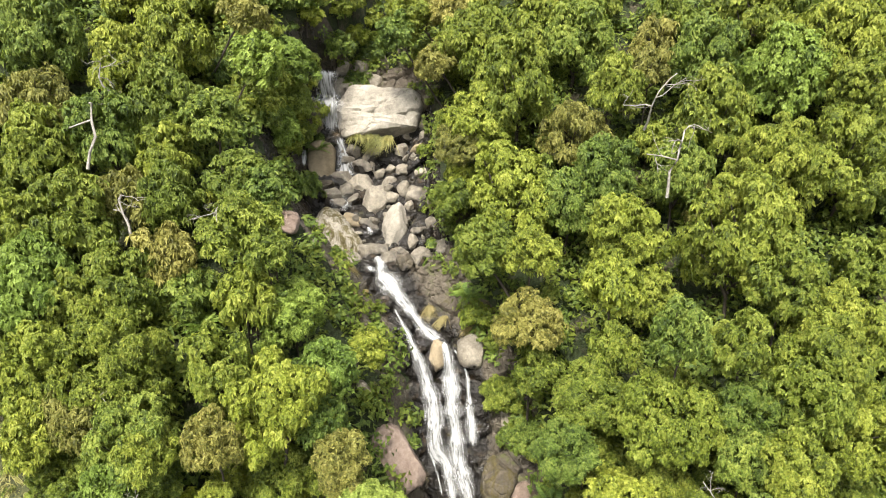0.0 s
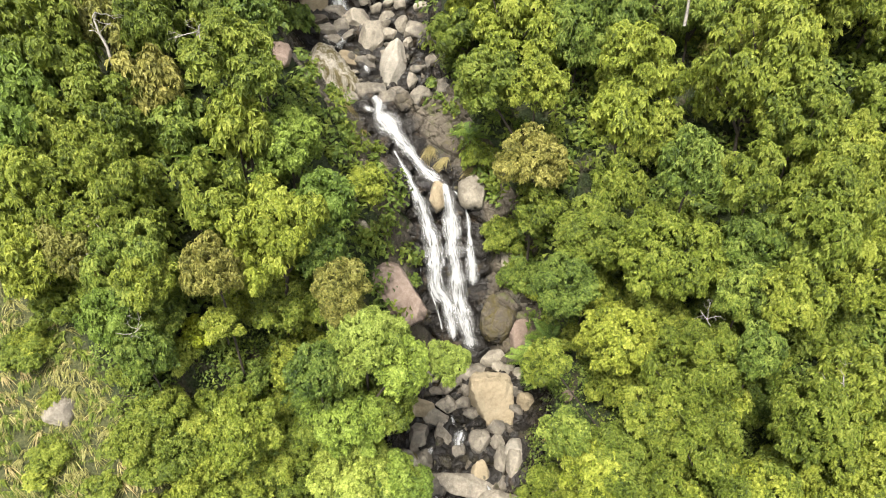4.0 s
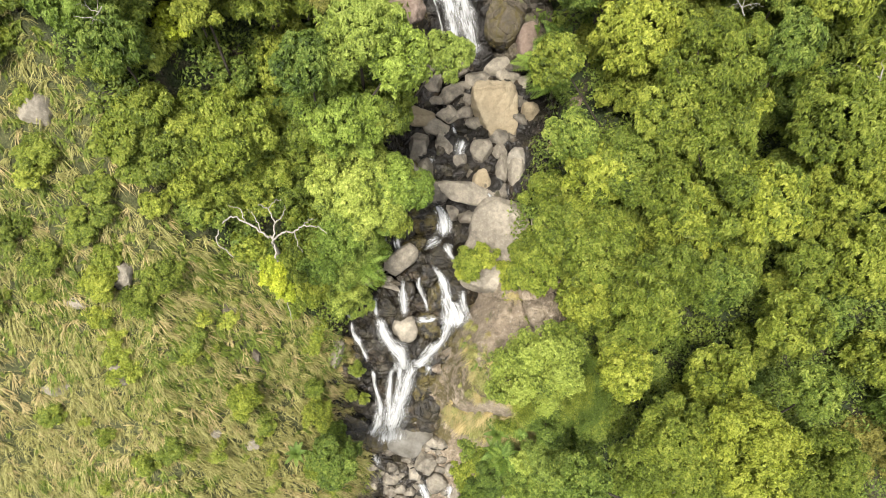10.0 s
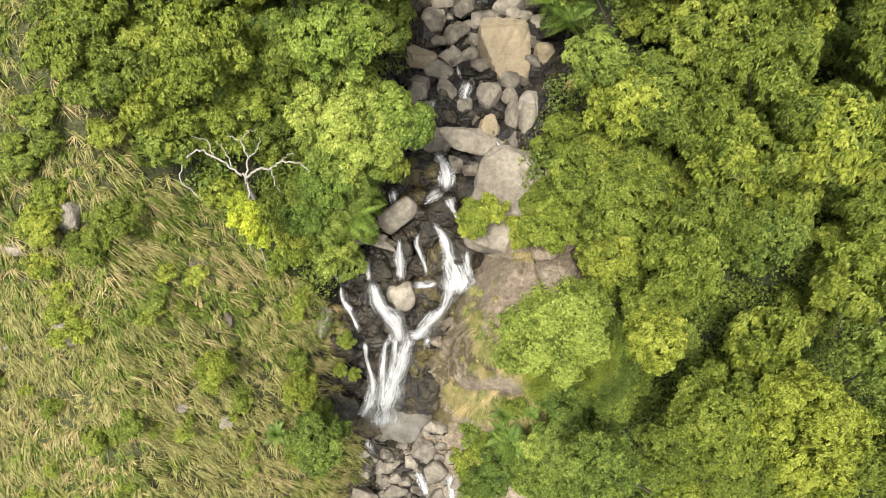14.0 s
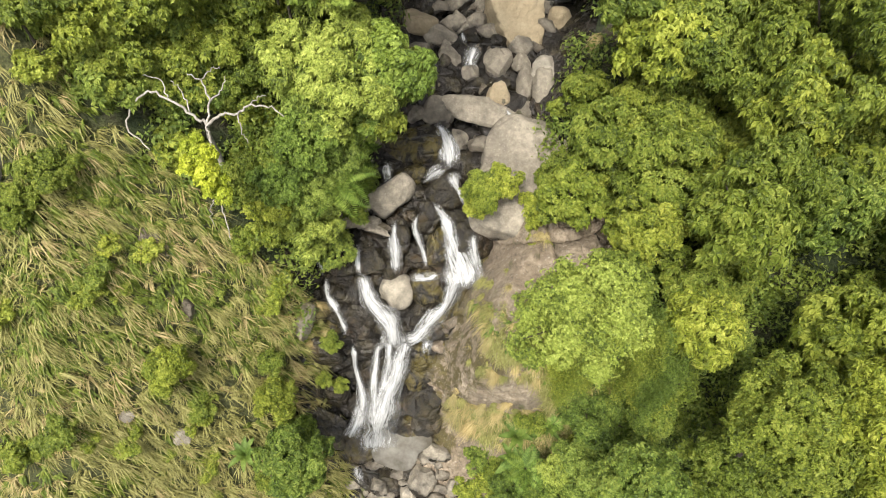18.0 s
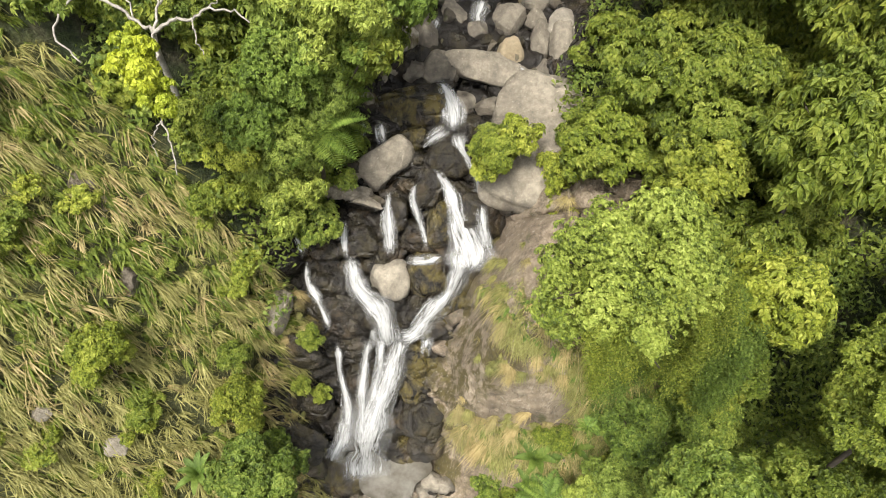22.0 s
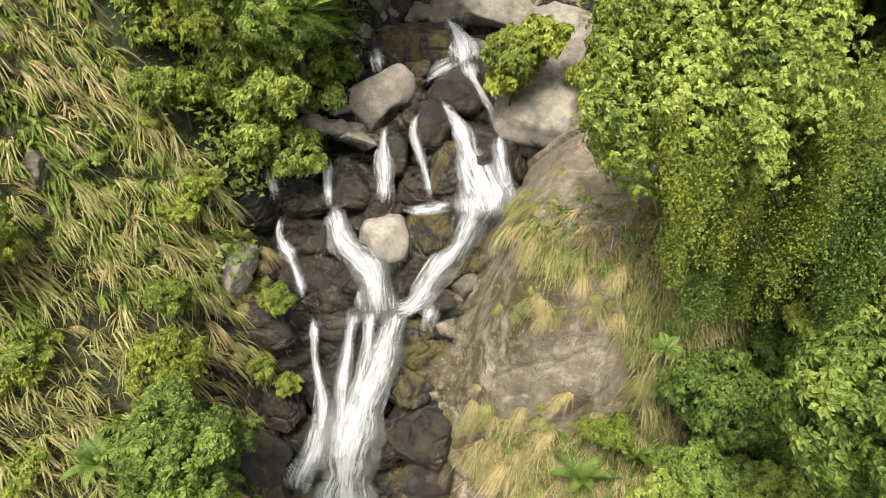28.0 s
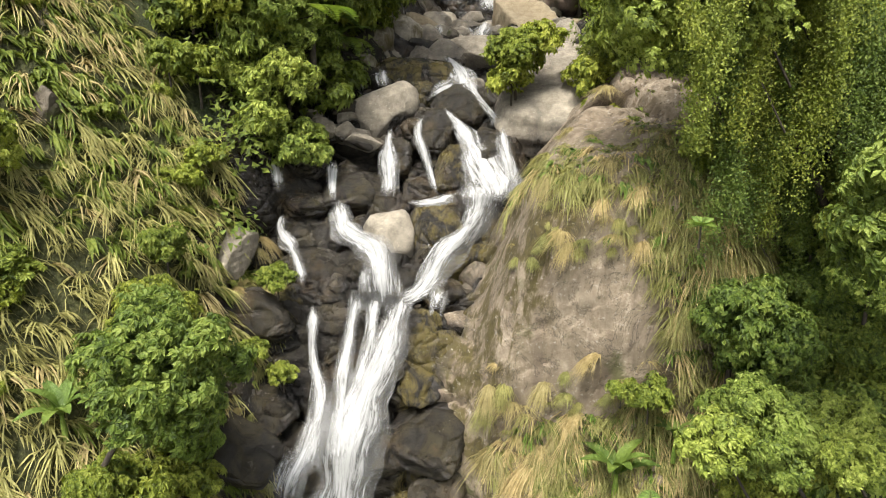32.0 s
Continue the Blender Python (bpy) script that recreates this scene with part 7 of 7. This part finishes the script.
tussock("straw", 2.10, 44.47, 25.83, 1.07)
tussock("green", -5.06, 37.87, 25.28, 1.06)
tussock("green", -4.00, 39.90, 24.76, 1.11)
tussock("straw", -1.85, 36.05, 18.37, 1.10)
tussock("green", -8.18, 51.56, 29.51, 1.04)
tussock("green", -3.85, 37.27, 23.72, 0.96)
tussock("straw", 3.42, 43.72, 26.32, 0.94)
tussock("straw", 4.46, 18.38, 11.55, 0.68)
tussock("straw", 0.59, 12.82, 1.95, 1.03)
tussock("straw", 1.80, 12.31, 1.98, 1.01)
tussock("green", 5.73, 12.40, 8.58, 0.54)
tussock("straw", 6.42, 12.43, 9.02, 0.46)
tussock("straw", 7.22, 12.74, 9.70, 0.45)
tussock("green", 7.45, 12.41, 7.94, 0.47)
tussock("straw", 7.32, 26.64, 16.55, 0.77)
tussock("green", 1.20, 12.54, 2.20, 0.53)
tussock("straw", 1.73, 12.36, 2.25, 0.51)
tussock("green", 2.53, 12.58, 4.63, 0.53)
tussock("green", 2.12, 12.57, 3.75, 0.52)
tussock("straw", 1.03, 12.47, 1.63, 0.52)
tussock("straw", 2.45, 12.34, 2.88, 0.48)
tussock("green", 0.85, 13.05, 3.61, 0.56)
tussock("green", 2.33, 12.43, 3.23, 0.57)
tussock("straw", 0.51, 13.35, 3.80, 0.60)
tussock("green", 0.41, 13.20, 3.19, 0.61)
tussock("straw", 1.33, 12.62, 2.71, 0.55)
tussock("straw", 1.81, 12.21, 1.83, 0.60)
tussock("straw", 1.84, 12.19, 1.77, 0.60)
tussock("straw", 2.00, 12.66, 4.27, 0.61)
tussock("straw", 0.65, 13.52, 4.28, 0.45)
tussock("straw", 1.12, 12.91, 3.55, 0.65)
tussock("green", 4.64, 12.48, 8.25, 0.56)
tussock("green", 4.51, 12.58, 8.70, 0.55)
tussock("green", 4.00, 12.66, 8.57, 0.49)
tussock("green", 3.14, 13.06, 9.25, 0.52)
tussock("straw", 3.50, 12.71, 8.26, 0.52)
tussock("green", 2.64, 12.83, 7.86, 0.58)
tussock("straw", 2.21, 13.02, 7.98, 0.45)
tussock("green", 3.40, 13.10, 9.46, 0.45)
tussock("green", 4.96, 12.41, 8.22, 0.47)
tussock("green", 4.13, 13.73, 10.18, 0.47)
tussock("green", 2.04, 16.69, 8.58, 0.56)
tussock("straw", 2.92, 16.81, 9.74, 0.61)
tussock("straw", 2.01, 14.94, 8.62, 0.59)
tussock("green", 3.86, 12.67, 8.49, 0.57)
tussock("green", 5.12, 12.79, 9.70, 0.45)
tussock("straw", 2.10, 18.24, 9.33, 0.49)
tussock("green", 2.25, 17.40, 8.90, 0.57)
tussock("green", 3.46, 13.54, 9.87, 0.54)
tussock("green", 3.92, 12.92, 9.37, 0.45)
tussock("straw", 4.20, 12.77, 9.16, 0.46)
tussock("straw", 4.27, 12.54, 8.17, 0.57)
tussock("straw", 2.20, 13.09, 8.10, 0.61)
tussock("green", 3.78, 12.27, 4.10, 0.54)
tussock("straw", 3.90, 12.25, 4.11, 0.45)
tussock("straw", 4.82, 12.10, 4.40, 0.45)
tussock("straw", 4.94, 12.08, 4.46, 0.45)
tussock("green", 5.10, 11.99, 3.90, 0.53)
tussock("straw", 2.98, 12.36, 3.59, 0.54)
tussock("straw", 4.52, 12.15, 4.34, 0.54)
tussock("straw", 5.08, 11.95, 3.66, 0.45)
tussock("green", 2.82, 12.41, 3.67, 0.45)
tussock("straw", 4.14, 12.25, 4.52, 0.53)
tussock("green", -6.30, 13.97, 4.02, 0.45)
tussock("green", -6.66, 13.59, 4.28, 0.60)
tussock("green", -6.43, 13.95, 4.22, 0.63)
tussock("straw", -7.12, 14.67, 6.50, 0.56)
tussock("green", -6.82, 13.38, 4.43, 0.53)
tussock("green", -6.45, 14.25, 4.66, 0.50)
tussock("straw", -5.85, 15.19, 5.62, 0.45)
tussock("green", -6.21, 13.98, 3.88, 0.59)
tussock("green", -5.82, 14.90, 5.03, 0.45)
tussock("green", -6.50, 13.13, 3.23, 0.46)
tussock("green", -7.07, 14.70, 6.42, 0.55)
tussock("green", -6.31, 14.64, 5.02, 0.66)
tussock("straw", -6.25, 15.13, 5.76, 0.65)
tussock("green", -6.22, 14.94, 5.40, 0.53)
tussock("straw", 7.15, 12.16, 6.22, 0.57)
tussock("straw", 6.74, 12.26, 8.03, 0.50)
tussock("straw", 6.13, 12.28, 7.73, 0.49)
tussock("green", 5.34, 12.20, 5.68, 0.47)
tussock("straw", 5.72, 12.56, 9.28, 0.46)
tussock("green", 7.38, 12.13, 5.67, 0.54)
tussock("straw", 5.27, 12.26, 6.40, 0.47)
tussock("green", 7.07, 12.28, 8.03, 0.57)
tussock("straw", 5.44, 12.22, 5.94, 0.50)
tussock("green", 5.62, 12.22, 6.14, 0.45)
tussock("green", 2.03, 13.33, 7.98, 0.61)
tussock("green", 3.47, 12.67, 7.93, 0.45)
tussock("straw", 3.67, 13.16, 9.63, 0.45)
tussock("straw", 2.91, 14.11, 9.83, 0.51)
tussock("green", 2.36, 15.17, 9.21, 0.49)
tussock("green", 2.79, 12.82, 8.03, 0.48)
tussock("green", 3.17, 13.05, 9.25, 0.45)
tussock("green", 3.85, 13.11, 9.64, 0.45)
tussock("green", 4.74, 12.63, 9.13, 0.58)
tussock("straw", 4.95, 13.18, 10.06, 0.47)
tussock("straw", 2.17, 14.04, 8.80, 0.45)
tussock("straw", 4.15, 12.56, 8.16, 0.48)
tussock("green", 2.09, 13.31, 8.15, 0.45)
tussock("green", 5.03, 12.98, 9.90, 0.54)
tussock("green", 2.33, 15.20, 9.17, 0.45)
tussock("green", 3.73, 13.47, 9.90, 0.58)
tussock("straw", 3.76, 12.65, 8.23, 0.47)
tussock("straw", 2.46, 13.20, 8.84, 0.45)
tussock("straw", 3.27, 12.83, 8.64, 0.50)
tussock("straw", 3.19, 12.99, 9.10, 0.45)
tussock("green", -7.03, 15.79, 7.55, 0.46)
tussock("green", -6.40, 15.45, 6.22, 0.53)
tussock("straw", -6.79, 16.01, 7.36, 0.45)
tussock("straw", -6.88, 15.19, 6.60, 0.59)
tussock("straw", -6.70, 16.35, 7.58, 0.61)
tussock("straw", -7.52, 14.59, 7.36, 0.57)
tussock("straw", -6.31, 15.54, 6.25, 0.51)
tussock("green", -6.51, 15.87, 6.82, 0.56)


def cliff_tussocks():
    """Single tufts of grass on the ledges of the cliff."""
    rs = random.Random(12)
    for x0, x1, s0, s1, count in ((1.6, 5.4, 15.2, 18.6, 16), (0.9, 2.2, 13.8, 17.0, 6), (0.5, 5.6, 9.0, 11.6, 16), (4.6, 8.0, 11.2, 14.6, 10)):
        for _ in range(count):
            x, s = rs.uniform(x0, x1), rs.uniform(s0, s1)
            if wave(np.array(x * 2.2), np.array(s * 2.2), 6) < -0.25:
                continue
            x, y, z = place(x, s, float(land(x, s)))
            tussock("green", x, y, z, rs.uniform(0.4, 0.7))


def cliff_grass(name, label, mat, seed, count, per, long, wide):
    """Mats of hanging grass: one over the cliff's shoulder, one along its foot, one down its far side."""
    rs = np.random.default_rng(seed)
    n = count * 5
    x, s = rs.uniform(0.4, 8.0, n), rs.uniform(8.2, 18.8, n)
    shoulder = (s > np.interp(x, [1.2, 2.2, 3.4, 5.0], [17.4, 16.2, 14.6, 13.6])) & (s < np.interp(x, [1.2, 2.6, 5.0], [17.6, 18.2, 17.2])) & (x > 1.3) & (x < 5.2)
    foot = (s < np.interp(x, [0.4, 1.5, 4.0, 6.0], [10.6, 11.4, 11.2, 12.6])) & (s > np.interp(x, [0.4, 5.0], [9.2, 8.4]))
    far_side = x > np.interp(s, [9, 12, 15, 18.8], [4.6, 5.1, 4.7, 4.4])
    patchy = wave(x * 2.0, s * 2.0, 6) + 0.35 * rs.normal(size=n)
    keep = (shoulder & (patchy > -0.15)) | (foot & (patchy > -0.2)) | (far_side & (patchy > -0.5))
    x, s = x[keep][:count], s[keep][:count]
    c = np.stack(place(x, s, bed_shape(x, s)), -1) - np.array([0, 0, 0.04])
    v, f = tuft_blades(c, per, long, wide, rs, (0, -0.55, -0.25), 1.3, 1.2)
    return tagged(mesh_ob(name, v, f, mat, shade=False, attrs={"tip": np.tile(np.repeat(np.linspace(0, 1, 4), 2), len(v) // 8)}), label, "grass", kind="stuff")


cliff_grass("cliff_grass", "mats of green grass hanging on the cliff", GRASS, 71, 900, 24, 0.55, 0.030)
cliff_grass("cliff_grass", "pale dry grass hanging on the cliff", STRAW, 72, 260, 22, 0.55, 0.028)
cliff_grass("cliff_weeds", "low bright green weeds on the cliff", LEAF_FRESH, 73, 420, 20, 0.26, 0.08)
cliff_tussocks()
tree_fern(-14.36, 32.93, 33.30, 1.23)
tree_fern(-12.18, 60.38, 35.80, 1.64)
tree_fern(-14.49, 32.93, 33.41, 1.20)
tree_fern(-5.50, 19.90, 15.30, 2.30)
tree_fern(-5.90, 20.60, 14.50, 2.30)
tree_fern(-4.95, 20.70, 13.70, 1.80)
tree_fern(-5.10, 18.60, 14.60, 1.90)
tree_fern(6.72, 32.84, 16.44, 2.21)
tree_fern(7.83, 33.84, 17.63, 1.79)
tree_fern(7.41, 31.40, 16.26, 1.78)
tree_fern(19.75, 27.86, 22.17, 2.12)
tree_fern(2.05, 44.46, 28.74, 1.62)
tree_fern(4.29, 9.89, 1.64, 1.27)
tree_fern(4.59, 9.49, 9.81, 0.41)
banana_plant(3.87, 11.41, 2.15, 1.25)
banana_plant(5.42, 11.46, 3.26, 0.86)
banana_plant(-9.56, 9.29, 5.42, 0.98)
banana_plant(3.80, 10.65, 0.33, 1.32)
banana_plant(10.50, 12.08, 5.62, 0.86)
banana_plant(10.01, 11.63, 4.50, 0.73)
banana_plant(21.38, 29.19, 21.61, 1.23)
banana_plant(8.90, 11.62, 4.26, 0.89)
banana_plant(-8.56, 9.12, 3.88, 0.63)
bleached_tree(-9.04, 17.40, 19.36)
dead_tree(13.7, 18.3, 18.9, 1.9, "bare tree of mossy green limbs in the canopy", 21, 0.9, (0.0, -0.2), 4, MOSSY_BARK)
dead_tree(13.2, 22.0, 22.4, 1.7, "bare tree of mossy green limbs in the canopy", 22, 0.9, (0.0, -0.2), 4, MOSSY_BARK)
dead_tree(15.13, 47.84, 41.24, 3.19, "bare pale dead tree above the canopy", 4, 0.9, (0.0, 0.0), 3)
dead_tree(16.00, 43.33, 37.55, 3.84, "bare pale dead tree above the canopy", 5, 0.9, (0.0, 0.0), 3)
dead_tree(-21.86, 38.05, 41.49, 4.17, "tall bare pale trunk standing in the forest", 9, 1.0, (0.0, 0.0), 1)
dead_tree(-21.25, 42.27, 45.05, 2.20, "small pale dead tree in the forest", 8, 0.9, (0.0, 0.0), 3)
dead_tree(-13.14, 33.23, 39.49, 1.91, "fallen pale dead branch in the canopy", 10, 0.6, (0.4, 0.0), 3)
dead_tree(-18.08, 34.35, 37.88, 2.99, "grey leafless tree covered in vines", 11, 0.8, (0.0, 0.0), 3)
dead_tree(-17.37, 24.85, 32.60, 1.39, "pale bare branch among leaves", 12, 0.6, (0.3, 0.0), 3)
dead_tree(-15.12, 22.15, 29.39, 1.22, "pale bare branch among leaves", 13, 0.7, (0.0, 0.0), 3)
dead_tree(20.32, 21.24, 26.21, 1.42, "bare brown branch under the canopy", 15, 0.8, (0.0, 0.0), 3)
dead_tree(14.82, 25.92, 26.86, 1.23, "pale bare stump between trees", 14, 0.8, (0.0, 0.0), 3)


def slope_shrubs():
    rs = random.Random(8)
    for _ in range(130):
        s, x = rs.uniform(5, 42), rs.uniform(-27, -7.5)
        if not is_grass(np.array(x), np.array(s)):
            continue
        x, y, z = place(x, s, float(land(x, s)))
        r = rs.uniform(0.35, 1.05) * float(np.interp(s, [20, 34], [1.0, 1.5]))
        plant(rs.choice(["bush_y", "bush_m", "bush_y"]), x, y, z + 0.3 * r, r, rs.uniform(0.6, 0.9), True)


slope_shrubs()


def bank_bushes():
    """Low bushes that close the forest's edge along the grass and the stream."""
    rs = random.Random(19)
    for x0, x1, s0, s1, count, r0, r1 in ((-13.5, -7.4, 21.0, 28.5, 40, 0.7, 1.3), (-16.5, -8.8, 27.0, 33.0, 60, 1.0, 1.7), (-17.5, -12.4, 62.0, 84.0, 60, 1.2, 2.1), (-14.0, 3.0, 77.0, 87.0, 22, 1.3, 2.2), (1.2, 3.4, 3.5, 7.4, 12, 0.6, 1.0)):
        for _ in range(count):
            x, s, r = rs.uniform(x0, x1), rs.uniform(s0, s1), rs.uniform(r0, r1)
            if is_grass(x, s - 0.8) or (56 < s < 77 and x > stream_x(s) - 0.98 * stream_w(s)):
                continue
            x, y, z = place(x, s, float(land(x, s)))
            plant(rs.choice(["bush", "bush_m", "bush_y"]), x, y, z + 0.4 * r, r, rs.uniform(0.75, 1.0))


bank_bushes()
plant("bush_y", -8.88, 23.39, 20.29, 1.70, 0.90)
plant("bush_m", -8.19, 22.40, 18.34, 1.50, 0.90)
plant("bush_y", -9.57, 21.89, 19.41, 1.40, 0.90)
plant("bush_y", -11.84, 20.86, 21.68, 1.70, 0.90)
plant("bush_y", -13.28, 19.84, 22.23, 1.50, 0.90)
plant("bush_m", -12.52, 19.25, 20.54, 1.30, 0.90)
plant("bush_y", -10.87, 20.54, 19.67, 1.30, 0.90)
plant("bush_m", -13.93, 20.12, 23.26, 1.50, 0.90)
plant("bush_m", -7.94, 24.23, 19.64, 1.50, 0.90)
plant("bush_y", -14.89, 19.07, 23.08, 1.20, 0.90)
plant("bush_m", -9.31, 20.84, 17.79, 1.10, 0.90)
plant("fresh", -13.40, 56.56, 44.73, 2.60, 0.90)
plant("light", -13.23, 58.39, 41.09, 2.20, 0.90)
plant("bush_m", -13.90, 62.79, 43.70, 1.90, 0.90)
plant("bush_y", -13.60, 64.01, 41.44, 1.60, 0.90)
plant("fresh", -13.87, 53.85, 39.79, 2.20, 0.90)
plant("bush_m", -13.29, 59.43, 37.80, 1.60, 0.90)
plant("mid", -14.31, 52.73, 43.22, 2.40, 0.90)


# ---- loose stones ----
def stone_field(name, label, seed, count, s0, s1, off0, off1, r0, r1, mat):
    rs = np.random.default_rng(seed)
    v0, f0 = ico(2)
    vs, fs = [], []
    for k in range(count):
        s = rs.uniform(s0, s1)
        x = stream_x(s) + rs.uniform(off0, off1)
        r = r0 + (r1 - r0) * rs.uniform() ** 2.2
        p = v0 * (1 + 0.16 * np.sin(v0 @ rs.normal(size=(3, 3)) * 2.5).sum(1) / 2)[:, None]
        cut = rs.normal(size=(7, 3))
        cut /= np.linalg.norm(cut, axis=1)[:, None]
        for c in cut:
            d = p @ c
            p = p - np.where(d > 0.48, d - 0.48, 0)[:, None] * c
        p = p * r * rs.uniform(0.6, 1.25, 3)
        a = rs.uniform(0, 6.28)
        p = p @ np.array([[math.cos(a), -math.sin(a), 0], [math.sin(a), math.cos(a), 0], [0, 0, 1]])
        vs.append(p + np.array(place(x, s, float(bed_shape(np.array([x]), np.array([s]))[0]) + 0.2 * r)))
        fs.append(f0 + k * len(v0))
    v = np.concatenate(vs)
    return tagged(mesh_ob(name, v, np.concatenate(fs), mat, attrs={"wet": np.repeat(rs.uniform(0, 0.45, count), len(v0))}, shade=False), label, "stones", kind="stuff")


stone_field("stream_stones", "scattered grey stones below the pool", 51, 90, 0.5, 8.0, -2.5, 3.0, 0.12, 0.35, BED)
stone_field("stream_stones", "loose grey stones between the boulders", 52, 90, 24, 34, -3.0, 3.2, 0.15, 0.4, BED)
stone_field("stream_stones", "tumbled grey stones at the head of the stream", 53, 46, 57, 73, -4.0, 6.0, 0.3, 0.75, ROCK)
stone_field("stream_stones", "small dark stones on the ledges", 54, 16, 15, 24, -4.0, 2.5, 0.1, 0.34, BED)


def build_pool():
    a = np.linspace(0, 2 * np.pi, 40, endpoint=False)
    r = 1 + 0.12 * np.sin(3 * a) + 0.08 * np.sin(5 * a + 1)
    v = np.stack([-2.75 + 1.8 * r * np.cos(a), 11.8 + 1.35 * r * np.sin(a), 0 * a - 0.55], -1)
    v = np.concatenate([v, [[-2.75, 11.8, -0.55]]])
    i = np.arange(40)
    ob = mesh_ob("pool", v, np.stack([i, (i + 1) % 40, np.full(40, 40)], -1), POOL)
    return tagged(ob, "shallow grey plunge pool below the waterfall", "pool", kind="structure")


build_pool()
